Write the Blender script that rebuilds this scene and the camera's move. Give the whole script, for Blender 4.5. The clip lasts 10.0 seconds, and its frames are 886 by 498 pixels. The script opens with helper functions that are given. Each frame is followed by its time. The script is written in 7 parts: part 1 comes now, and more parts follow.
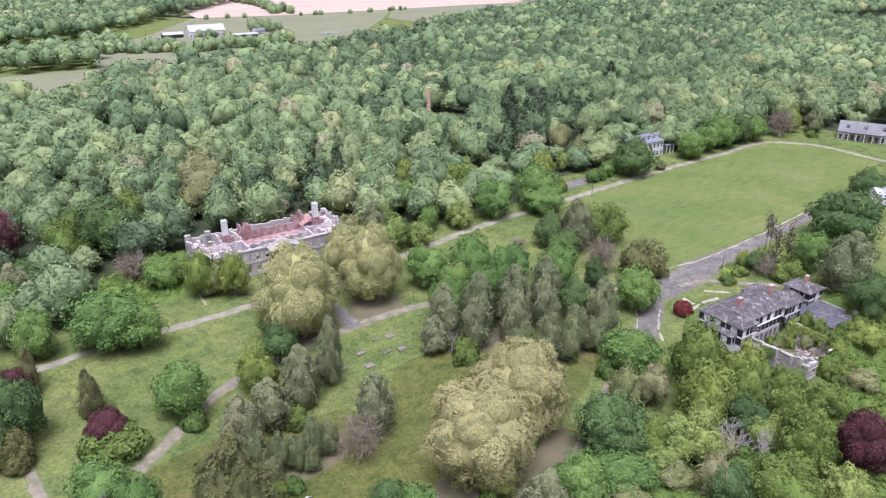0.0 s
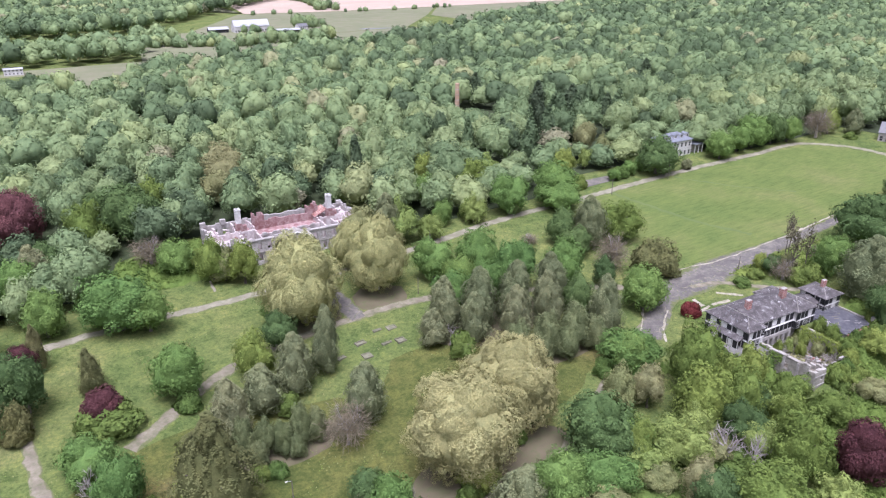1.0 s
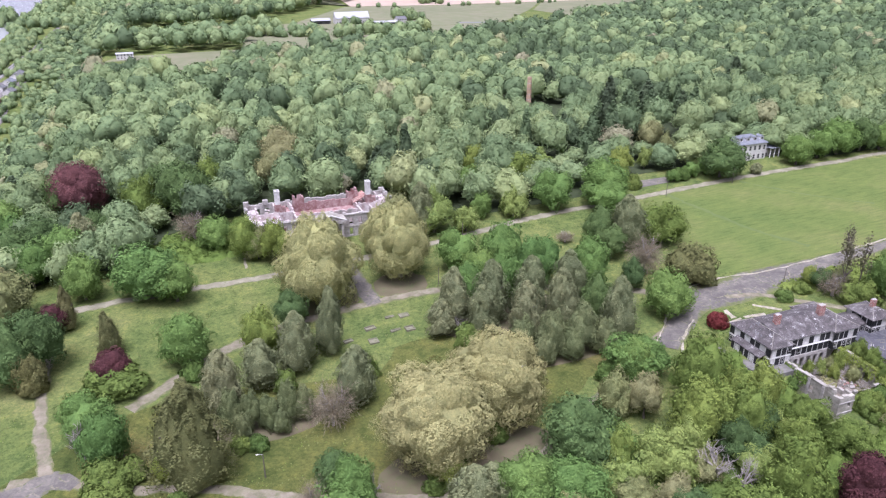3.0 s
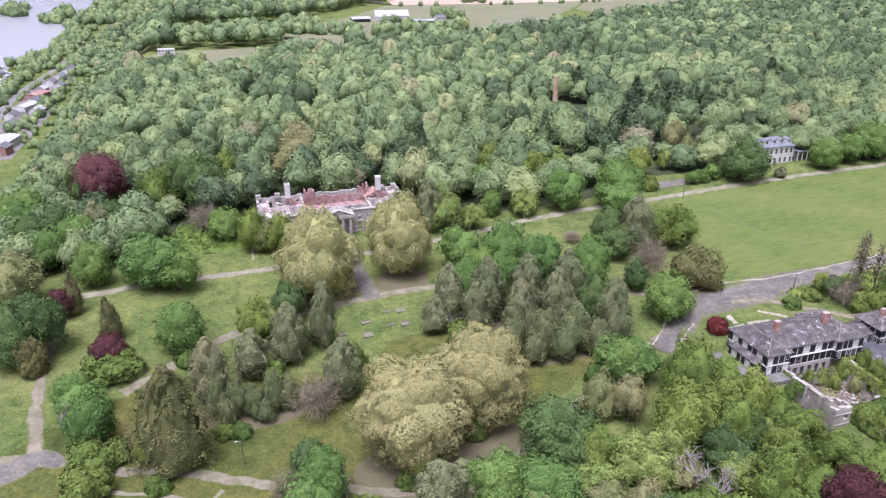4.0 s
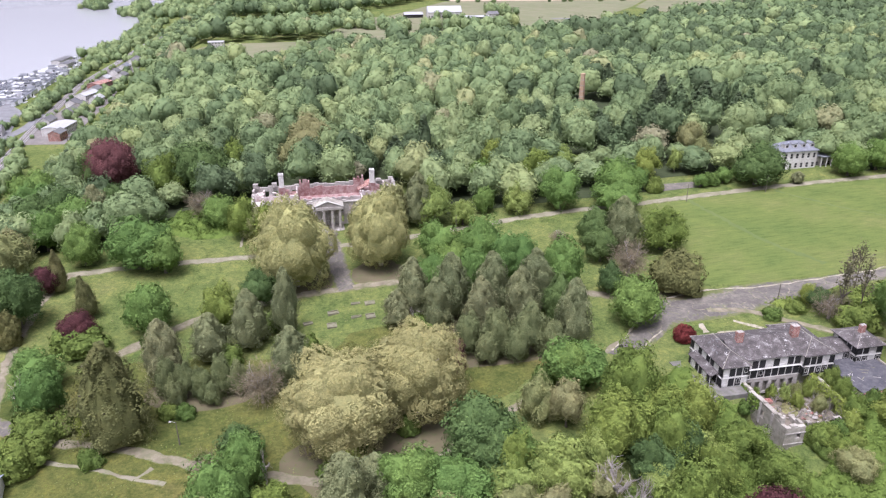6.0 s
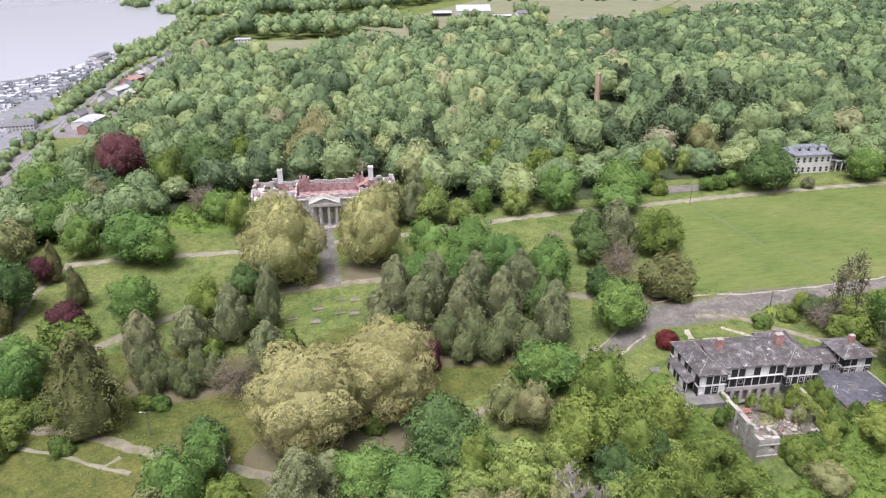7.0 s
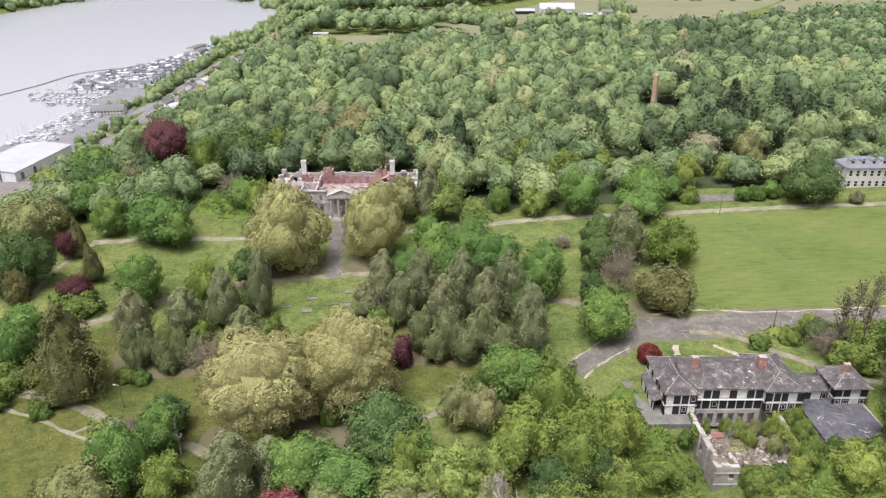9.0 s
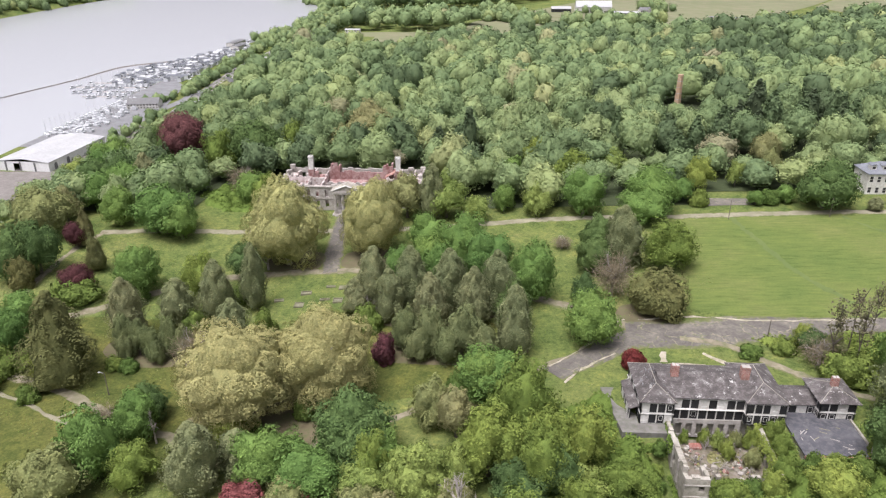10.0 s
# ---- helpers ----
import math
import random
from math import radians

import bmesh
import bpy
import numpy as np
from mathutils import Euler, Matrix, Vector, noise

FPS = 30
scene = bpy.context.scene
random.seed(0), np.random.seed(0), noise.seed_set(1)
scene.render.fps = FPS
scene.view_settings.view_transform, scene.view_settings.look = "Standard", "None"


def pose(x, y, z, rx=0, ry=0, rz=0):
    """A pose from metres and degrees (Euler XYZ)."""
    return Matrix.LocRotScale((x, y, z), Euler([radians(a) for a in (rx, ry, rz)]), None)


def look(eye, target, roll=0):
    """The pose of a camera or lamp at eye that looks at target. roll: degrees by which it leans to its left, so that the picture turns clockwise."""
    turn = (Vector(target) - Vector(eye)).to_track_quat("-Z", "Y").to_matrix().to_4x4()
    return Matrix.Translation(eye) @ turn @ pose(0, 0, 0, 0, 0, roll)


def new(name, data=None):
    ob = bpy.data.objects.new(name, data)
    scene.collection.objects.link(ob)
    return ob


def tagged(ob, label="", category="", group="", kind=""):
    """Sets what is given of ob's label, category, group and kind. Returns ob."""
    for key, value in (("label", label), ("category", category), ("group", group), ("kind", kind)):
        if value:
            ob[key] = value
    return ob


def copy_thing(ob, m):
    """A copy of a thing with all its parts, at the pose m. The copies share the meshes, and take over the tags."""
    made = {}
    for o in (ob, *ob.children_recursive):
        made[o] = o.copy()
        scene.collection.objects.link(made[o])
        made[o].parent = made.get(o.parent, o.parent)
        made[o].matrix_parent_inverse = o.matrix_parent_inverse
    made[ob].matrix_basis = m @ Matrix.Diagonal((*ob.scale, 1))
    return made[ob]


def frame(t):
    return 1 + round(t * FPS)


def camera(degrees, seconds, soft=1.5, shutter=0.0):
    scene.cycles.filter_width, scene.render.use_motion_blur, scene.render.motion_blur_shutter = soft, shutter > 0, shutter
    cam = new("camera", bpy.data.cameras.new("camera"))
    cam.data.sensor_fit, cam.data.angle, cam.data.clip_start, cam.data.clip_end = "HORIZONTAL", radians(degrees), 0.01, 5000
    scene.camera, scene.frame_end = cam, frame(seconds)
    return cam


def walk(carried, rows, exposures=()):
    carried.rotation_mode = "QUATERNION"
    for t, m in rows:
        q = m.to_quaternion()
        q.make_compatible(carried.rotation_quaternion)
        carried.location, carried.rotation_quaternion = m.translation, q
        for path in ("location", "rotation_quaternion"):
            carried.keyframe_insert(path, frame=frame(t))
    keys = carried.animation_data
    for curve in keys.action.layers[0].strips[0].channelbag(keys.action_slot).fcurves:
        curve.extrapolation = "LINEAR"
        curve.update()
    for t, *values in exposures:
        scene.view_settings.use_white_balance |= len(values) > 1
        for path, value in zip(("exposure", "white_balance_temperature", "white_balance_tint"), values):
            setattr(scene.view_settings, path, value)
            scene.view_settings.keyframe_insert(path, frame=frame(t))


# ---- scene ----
cam = camera(63.6, 10.0, soft=1.25)
METRES, EYE, TILT, LEAN, TURN = 130.0, 97.0, -23.0, 0.0, -34.0
ROWS = [
    (0.0, 0.0, 0.0, 0.0, 0.0, 0.0, -0.0),
    (0.5, 0.0453, 0.0033, -0.0052, 1.77, -0.07, -0.75),
    (1.0, 0.0915, 0.0085, -0.0103, 3.64, -0.17, -1.53),
    (1.5, 0.1371, 0.0158, -0.013, 5.59, -0.33, -2.36),
    (2.0, 0.1829, 0.026, -0.0134, 7.69, -0.53, -3.25),
    (2.5, 0.2292, 0.0385, -0.0131, 9.97, -0.74, -4.18),
    (4.0, 0.3709, 0.078, -0.0104, 15.65, -1.31, -6.44),
    (4.5, 0.4188, 0.0931, -0.0075, 17.2, -1.53, -7.05),
    (5.0, 0.4667, 0.1102, -0.0025, 18.23, -1.71, -7.47),
    (5.5, 0.5144, 0.13, 0.0038, 19.64, -1.97, -8.02),
    (7.0, 0.6534, 0.2001, 0.0257, 23.96, -2.75, -9.66),
    (7.5, 0.6986, 0.2248, 0.0341, 25.81, -3.11, -10.34),
    (8.0, 0.7433, 0.2505, 0.0429, 27.78, -3.52, -11.05),
    (8.5, 0.786, 0.2774, 0.0525, 29.61, -3.91, -11.71),
    (9.0, 0.8276, 0.3059, 0.0633, 31.67, -4.38, -12.43),
    (9.5, 0.8673, 0.336, 0.0745, 33.45, -4.85, -13.04),
    (10.0, 0.9041, 0.3678, 0.0866, 35.11, -5.34, -13.59),
]
walk(cam, [(t, pose(0, 0, EYE, TILT, LEAN, TURN) @ pose(METRES * x, METRES * y, METRES * z, 90 + pitch, roll, yaw)) for t, x, y, z, yaw, pitch, roll in ROWS],
     exposures=[(0.0, 1.36, 5560, 26), (4.5, 1.37, 5700, 27), (7.0, 1.35, 6020, 20), (10.0, 1.27, 6300, 16)])

# ---- light: a bright overcast sky ----
SUN_AZ, SUN_EL = 215.0, 70.0
world = bpy.data.worlds.new("overcast_sky")
scene.world = world
world.use_nodes = True
wn, wl = world.node_tree.nodes, world.node_tree.links
wn.clear()
sky = wn.new("ShaderNodeTexSky")
sky.sky_type, sky.sun_disc = "NISHITA", False
sky.sun_elevation, sky.sun_rotation = radians(SUN_EL), radians(SUN_AZ)
sky.air_density, sky.dust_density, sky.ozone_density = 1.0, 6.0, 1.0
grey = wn.new("ShaderNodeHueSaturation")
grey.inputs["Saturation"].default_value = 0.22
back = wn.new("ShaderNodeBackground")
back.inputs["Strength"].default_value = 0.082
wout = wn.new("ShaderNodeOutputWorld")
wl.new(sky.outputs[0], grey.inputs["Color"])
wl.new(grey.outputs[0], back.inputs["Color"])
wl.new(back.outputs[0], wout.inputs["Surface"])
sun = new("sun", bpy.data.lights.new("sun", "SUN"))
sun.data.energy, sun.data.angle, sun.data.color = 1.5, radians(32), (1.0, 0.97, 0.92)
az, el = radians(SUN_AZ), radians(SUN_EL)
sun_from = Vector((math.sin(az) * math.cos(el), math.cos(az) * math.cos(el), math.sin(el)))
sun.matrix_world = look(sun_from * 400, (0, 0, 0))

# ---- small builders ----
rng = np.random.RandomState(7)


def smoothstep(v):
    v = np.clip(v, 0, 1)
    return v * v * (3 - 2 * v)


def bell(x, y, cx, cy, rx, ry):
    return np.exp(-((x - cx) / rx) ** 2 - ((y - cy) / ry) ** 2)


def ground_z(x, y):
    """Height of the land: a plateau rising to the back, a bluff down to the river strip, the river bed, the far bank."""
    x, y = np.asarray(x, float), np.asarray(y, float)
    z = 8.8 * np.tanh((0.04 * (x - 160) + 0.035 * (y - 120) - 0.8) / 9.0)
    z = z - 3.6 * bell(x, y, 55, 122, 42, 50) - 0.9 * bell(x, y, 78, 212, 45, 20) + 2.3 * bell(x, y, 165, 97, 26, 13) + 2.0 * bell(x, y, -5, 182, 35, 40)
    z = z - 4.0 * bell(x, y, 165, 60, 42, 24)
    dug = smoothstep((x - 160.6) / 2) * smoothstep((181 - x) / 2) * smoothstep((y - 75.5) / 2) * smoothstep((98.5 - y) / 1.5)
    z = z * (1 - dug) - 5.2 * dug
    ditch = smoothstep((x - 154.5) / 4) * smoothstep((164 - x) / 2) * smoothstep((y - 69) / 4) * smoothstep((88 - y) / 2)
    z = z * (1 - ditch) - 6.0 * ditch
    far = smoothstep((y - 280) / 220)
    z = z * (1 - far) + 3.0 * far
    s = smoothstep((-40 + 22 * smoothstep((y - 190) / 80) + 10 * smoothstep((y - 300) / 120) - x) / 76.0)
    z = z * (1 - s) - 51.0 * s
    cove = 34.0 * np.exp(-((y - 1190) / 150.0) ** 2)
    return z - 9.0 * smoothstep((-207 + cove - x) / 12.0) + 12.0 * smoothstep((-765 - x) / 40.0)


def gz(x, y):
    return float(ground_z(x, y))


def mesh_np(name, verts, faces, tint=None, smooth=False):
    """A mesh from numpy arrays; faces all have the same number of corners."""
    me = bpy.data.meshes.new(name)
    verts, faces = np.asarray(verts, np.float32), np.asarray(faces, np.int32)
    n, k = faces.shape
    me.vertices.add(len(verts))
    me.vertices.foreach_set("co", verts.ravel())
    me.loops.add(n * k)
    me.loops.foreach_set("vertex_index", faces.ravel())
    me.polygons.add(n)
    me.polygons.foreach_set("loop_start", np.arange(0, n * k, k, dtype=np.int32))
    if smooth:
        me.polygons.foreach_set("use_smooth", np.ones(n, bool))
    if tint is not None:
        a = me.attributes.new("tint", "FLOAT", "POINT")
        a.data.foreach_set("value", np.asarray(tint, np.float32))
    me.update(calc_edges=True)
    return me


def link(name, me, material, parent=None, label=""):
    ob = new(name, me)
    if not me.materials:
        me.materials.append(material)
    if parent:
        ob.parent = parent
    if label:
        tagged(ob, label)
    return ob


def part(name, bm, material, parent=None, label=""):
    """One bmesh as one mesh object under a thing or a part."""
    me = bpy.data.meshes.new(name)
    bmesh.ops.recalc_face_normals(bm, faces=bm.faces[:])
    bm.to_mesh(me)
    bm.free()
    return link(name, me, material, parent, label)


def thing(name, m, label, category, group=""):
    """The empty at the base of a thing."""
    ob = new(name)
    ob.empty_display_size = 0.3
    ob.matrix_world = m
    return tagged(ob, label, category, group)


def box(bm, x0, y0, z0, x1, y1, z1, bevel=0.0):
    v = [bm.verts.new((x, y, z)) for z in (z0, z1) for y in (y0, y1) for x in (x0, x1)]
    fs = [bm.faces.new([v[i] for i in q]) for q in ((0, 2, 3, 1), (4, 5, 7, 6), (0, 1, 5, 4), (2, 6, 7, 3), (0, 4, 6, 2), (1, 3, 7, 5))]
    if bevel:
        es = {e for f in fs for e in f.edges}
        bmesh.ops.bevel(bm, geom=list(es), offset=bevel, segments=1, affect="EDGES")
    return bm


def boxed(x0, y0, z0, x1, y1, z1, bevel=0.0):
    return box(bmesh.new(), x0, y0, z0, x1, y1, z1, bevel)


def lathe(bm, profile, seg=16, centre=(0, 0, 0)):
    """Turns (radius, z) pairs round the z axis."""
    rings = []
    for r, z in profile:
        rings.append([bm.verts.new((centre[0] + r * math.cos(2 * math.pi * i / seg), centre[1] + r * math.sin(2 * math.pi * i / seg), centre[2] + z)) for i in range(seg)])
    for a, b in zip(rings, rings[1:]):
        for i in range(seg):
            bm.faces.new((a[i], a[(i + 1) % seg], b[(i + 1) % seg], b[i]))
    bm.faces.new(rings[0][::-1])
    bm.faces.new(rings[-1])
    return bm


def prism(bm, pts, z0, z1):
    """A flat outline (counter-clockwise x, y) raised from z0 to z1."""
    a = [bm.verts.new((x, y, z0)) for x, y in pts]
    b = [bm.verts.new((x, y, z1)) for x, y in pts]
    bm.faces.new(a[::-1])
    bm.faces.new(b)
    for i in range(len(pts)):
        j = (i + 1) % len(pts)
        bm.faces.new((a[i], a[j], b[j], b[i]))
    return bm


# ---- materials ----
def material(name, build, rough=0.9, metal=0.0, spec=0.3):
    m = bpy.data.materials.new(name)
    m.use_nodes = True
    nt = m.node_tree
    bsdf = nt.nodes["Principled BSDF"]
    bsdf.inputs["Roughness"].default_value = rough
    bsdf.inputs["Metallic"].default_value = metal
    bsdf.inputs["Specular IOR Level"].default_value = spec
    build(nt, bsdf)
    return m


def nd(nt, kind, **values):
    n = nt.nodes.new(kind)
    for key, value in values.items():
        n.inputs[key.replace("_", " ")].default_value = value
    return n


def place(nt):
    """World position, so that patterns keep their real size."""
    return nt.nodes.new("ShaderNodeNewGeometry").outputs["Position"]


def noise_at(nt, scale, detail=4.0, rough=0.6, where=None, stretch=None, warp=0.0):
    n = nd(nt, "ShaderNodeTexNoise", Scale=scale, Detail=detail, Roughness=rough, Distortion=warp)
    src = where or place(nt)
    if stretch:
        mp = nt.nodes.new("ShaderNodeMapping")
        mp.inputs["Scale"].default_value = stretch
        nt.links.new(src, mp.inputs["Vector"])
        src = mp.outputs[0]
    nt.links.new(src, n.inputs["Vector"])
    return n.outputs["Fac"]


def ramp(nt, fac, stops):
    r = nt.nodes.new("ShaderNodeValToRGB")
    el = r.color_ramp.elements
    while len(el) < len(stops):
        el.new(0.5)
    for e, (p, c) in zip(el, stops):
        e.position, e.color = p, (*c, 1)
    nt.links.new(fac, r.inputs["Fac"])
    return r.outputs["Color"]


def mixed(nt, fac, a, b, mode="MIX"):
    m = nt.nodes.new("ShaderNodeMix")
    m.data_type, m.blend_type = "RGBA", mode
    for sock, v in ((m.inputs["Factor"], fac), (m.inputs["A"], a), (m.inputs["B"], b)):
        if isinstance(v, (int, float)):
            sock.default_value = v
        elif isinstance(v, tuple):
            sock.default_value = (*v, 1)
        else:
            nt.links.new(v, sock)
    return m.outputs["Result"]


def bumped(nt, bsdf, height, strength=0.5, distance=0.05):
    b = nd(nt, "ShaderNodeBump", Strength=strength, Distance=distance)
    nt.links.new(height, b.inputs["Height"])
    nt.links.new(b.outputs[0], bsdf.inputs["Normal"])


def speckled(name, a, b, c, fine=3.0, coarse=0.25, rough=0.9, bump=0.4, dist=0.05, spec=0.3, lo=0.35, hi=0.65, verge=False):
    """Two colours in coarse patches and a third in fine grain over them."""
    def build(nt, bsdf):
        big = ramp(nt, noise_at(nt, coarse, 5), [(lo, a), (hi, b)])
        f = noise_at(nt, fine, 6, 0.7)
        col = mixed(nt, ramp(nt, f, [(0.45, (0, 0, 0)), (0.7, (0.8, 0.8, 0.8))]), big, c)
        if verge:
            col = overgrown(nt, col)
        nt.links.new(col, bsdf.inputs["Base Color"])
        bumped(nt, bsdf, f, bump, dist)
    return material(name, build, rough, spec=spec)


def leafy(name, dark, mid, light, tinted=False, even=0.8):
    """Foliage: a tone for each tree, a shade for each clump, some light through the leaves."""
    m = bpy.data.materials.new(name)
    m.use_nodes = True
    nt = m.node_tree
    bsdf = nt.nodes["Principled BSDF"]
    out = nt.nodes["Material Output"]
    bsdf.inputs["Roughness"].default_value = 0.75
    bsdf.inputs["Specular IOR Level"].default_value = 0.04
    dark, mid, light = ((c[0] * 1.50, c[1] * 1.46, c[2] * 1.34) for c in (dark, mid, light))
    isl = nt.nodes.new("ShaderNodeNewGeometry").outputs["Random Per Island"]
    if tinted:
        at = nt.nodes.new("ShaderNodeAttribute")
        at.attribute_name = "tint"
        stops = [(0.0, (0.024, 0.029, 0.019)), (0.10, (0.050, 0.072, 0.035)), (0.30, (0.078, 0.108, 0.050)), (0.52, (0.100, 0.130, 0.058)),
                 (0.70, (0.118, 0.146, 0.066)), (0.80, (0.134, 0.158, 0.064)), (0.88, (0.134, 0.152, 0.066)), (0.94, (0.130, 0.136, 0.068)), (1.0, (0.118, 0.114, 0.070))]
        # blue raised most: part of the woods' haze is put into the leaf colour
        stops = [(p, (c[0] * 1.94, c[1] * 1.93, c[2] * 2.04)) for p, c in stops]
        tone = ramp(nt, at.outputs["Fac"], stops)
    else:
        oi = nt.nodes.new("ShaderNodeObjectInfo")
        tone = ramp(nt, oi.outputs["Random"], [(0.0, dark), (0.5, mid), (1.0, light)])
    k = 0.35 if tinted else even
    clump = ramp(nt, isl, [(0.0, (1 - 0.2 * k, 1 - 0.18 * k, 1 - 0.2 * k)), (0.6, (1.0, 1.0, 1.0)), (1.0, (1 + 0.2 * k, 1 + 0.18 * k, 1 + 0.12 * k))])
    col = mixed(nt, 1.0, tone, clump, "MULTIPLY")
    patch = ramp(nt, noise_at(nt, 0.45, 3), [(0.3, (0.84, 0.88, 0.86)), (0.7, (1.16, 1.12, 1.05))])
    col = mixed(nt, 1.0, col, patch, "MULTIPLY")
    grain = noise_at(nt, 2.2, 3, 0.7)
    g = 0.12 if tinted else 0.18
    col = mixed(nt, 1.0, col, ramp(nt, grain, [(0.32, (1 - g, 1 - g, 1 - g)), (0.5, (1, 1, 1)), (0.68, (1 + g, 1 + g, 1 + 0.8 * g))]), "MULTIPLY")
    bumped(nt, bsdf, grain, 0.25 if tinted else 0.5, 0.25)
    nt.links.new(col, bsdf.inputs["Base Color"])
    tr = nt.nodes.new("ShaderNodeBsdfTranslucent")
    nt.links.new(col, tr.inputs["Color"])
    mx = nt.nodes.new("ShaderNodeMixShader")
    mx.inputs[0].default_value = 0.04
    nt.links.new(bsdf.outputs[0], mx.inputs[1])
    nt.links.new(tr.outputs[0], mx.inputs[2])
    nt.links.new(mx.outputs[0], out.inputs["Surface"])
    return m


def grass_build(nt, bsdf, k=1.0):
    stops = [(0.28, (0.078, 0.112, 0.036)), (0.46, (0.116, 0.146, 0.048)), (0.60, (0.146, 0.166, 0.058)), (0.76, (0.186, 0.176, 0.085))]
    big = ramp(nt, noise_at(nt, 0.045, 6, 0.65), [(p, (c[0] * k, c[1] * k * 0.5 + c[1] * k * k * 0.5, c[2] * k * k)) for p, c in stops])
    mid = ramp(nt, noise_at(nt, 0.28, 6, 0.7, warp=0.6), [(0.28, (0.52, 0.62, 0.54)), (0.5, (1, 1, 1)), (0.72, (1.42, 1.28, 1.18))])
    fine = noise_at(nt, 1.2, 7, 0.82)
    grain = ramp(nt, fine, [(0.28, (0.38, 0.45, 0.38)), (0.50, (0.96, 0.98, 0.96)), (0.74, (1.62, 1.48, 1.3))])
    col = mixed(nt, 1.0, mixed(nt, 1.0, big, mid, "MULTIPLY"), grain, "MULTIPLY")
    nt.links.new(col, bsdf.inputs["Base Color"])
    bumped(nt, bsdf, fine, 0.8, 0.25)


GRASS = material("rough_grass", grass_build, 0.95, spec=0.04)
def overgrown(nt, col, reach=0.44):
    """Grass and soil creeping in over the verges of a road, uneven along its length."""
    at = nt.nodes.new("ShaderNodeAttribute")
    at.attribute_name = "tint"
    add = nt.nodes.new("ShaderNodeMath")
    add.operation = "MULTIPLY_ADD"
    add.inputs[1].default_value = 1.5
    nt.links.new(noise_at(nt, 0.33, 5, 0.7, warp=0.5), add.inputs[0])
    nt.links.new(at.outputs["Fac"], add.inputs[2])
    far = nt.nodes.new("ShaderNodeMapRange")
    far.inputs["From Min"].default_value, far.inputs["From Max"].default_value = 0.95 + reach, 1.15 + reach
    nt.links.new(add.outputs[0], far.inputs["Value"])
    turf = ramp(nt, noise_at(nt, 0.9, 5, 0.7), [(0.35, (0.088, 0.112, 0.040)), (0.6, (0.140, 0.142, 0.060)), (0.75, (0.170, 0.145, 0.085))])
    return mixed(nt, far.outputs["Result"], col, turf)


def asphalt_build(nt, bsdf):
    base = ramp(nt, noise_at(nt, 0.14, 6, 0.72, warp=0.8), [(0.30, (0.084, 0.077, 0.072)), (0.48, (0.125, 0.115, 0.105)), (0.62, (0.174, 0.160, 0.140)), (0.74, (0.235, 0.205, 0.178))])
    grain = noise_at(nt, 1.1, 6, 0.75)
    col = mixed(nt, 1.0, base, ramp(nt, grain, [(0.3, (0.72, 0.72, 0.72)), (0.7, (1.25, 1.22, 1.18))]), "MULTIPLY")
    # weeds and dirt in the cracks
    warp = nt.nodes.new("ShaderNodeTexNoise")
    warp.inputs["Scale"].default_value = 0.5
    nt.links.new(place(nt), warp.inputs["Vector"])
    shift = mixed(nt, 0.72, place(nt), warp.outputs["Color"], "ADD")
    cell = nd(nt, "ShaderNodeTexVoronoi", Scale=0.22)
    cell.feature = "DISTANCE_TO_EDGE"
    nt.links.new(shift, cell.inputs["Vector"])
    crack = ramp(nt, cell.outputs["Distance"], [(0.012, (0.85, 0.85, 0.85)), (0.04, (0, 0, 0))])
    gaps = ramp(nt, noise_at(nt, 0.3, 3), [(0.42, (0, 0, 0)), (0.55, (1, 1, 1))])
    weed = ramp(nt, noise_at(nt, 0.8, 3), [(0.4, (0.10, 0.115, 0.05)), (0.6, (0.27, 0.235, 0.18))])
    col = overgrown(nt, mixed(nt, mixed(nt, 1.0, crack, gaps, "MULTIPLY"), col, weed), 0.55)
    nt.links.new(col, bsdf.inputs["Base Color"])
    bumped(nt, bsdf, grain, 0.4, 0.05)


ASPHALT = material("cracked_asphalt", asphalt_build, 0.9)
CONCRETE = speckled("weathered_concrete", (0.185, 0.166, 0.118), (0.310, 0.282, 0.212), (0.11, 0.125, 0.06), 0.6, 0.3, 0.9, 0.3, verge=True)
DIRT = speckled("dirt_track", (0.155, 0.134, 0.095), (0.265, 0.232, 0.172), (0.105, 0.118, 0.048), 0.55, 0.3, 0.95, 0.4, verge=True)
TILLED = speckled("tilled_field", (0.37, 0.285, 0.225), (0.43, 0.34, 0.27), (0.34, 0.275, 0.20), 0.12, 0.012, 0.95, 0.2)
MEADOW = speckled("far_meadow", (0.138, 0.150, 0.078), (0.170, 0.178, 0.098), (0.215, 0.185, 0.130), 0.06, 0.012, 0.95, 0.2)
LITTER = speckled("leaf_litter", (0.034, 0.044, 0.020), (0.052, 0.068, 0.028), (0.030, 0.045, 0.017), 0.7, 0.08, 0.95, 0.5, 0.2)
BARK = speckled("bark", (0.085, 0.070, 0.055), (0.15, 0.13, 0.11), (0.05, 0.042, 0.035), 3.0, 0.5, 0.95, 0.6)
DEADWOOD = speckled("dead_wood", (0.27, 0.24, 0.215), (0.38, 0.35, 0.32), (0.18, 0.155, 0.14), 3.0, 0.5, 0.95, 0.4)
PALE_BARK = speckled("pale_bark", (0.33, 0.30, 0.25), (0.42, 0.39, 0.34), (0.2, 0.18, 0.14), 2.0, 0.5, 0.95, 0.4)
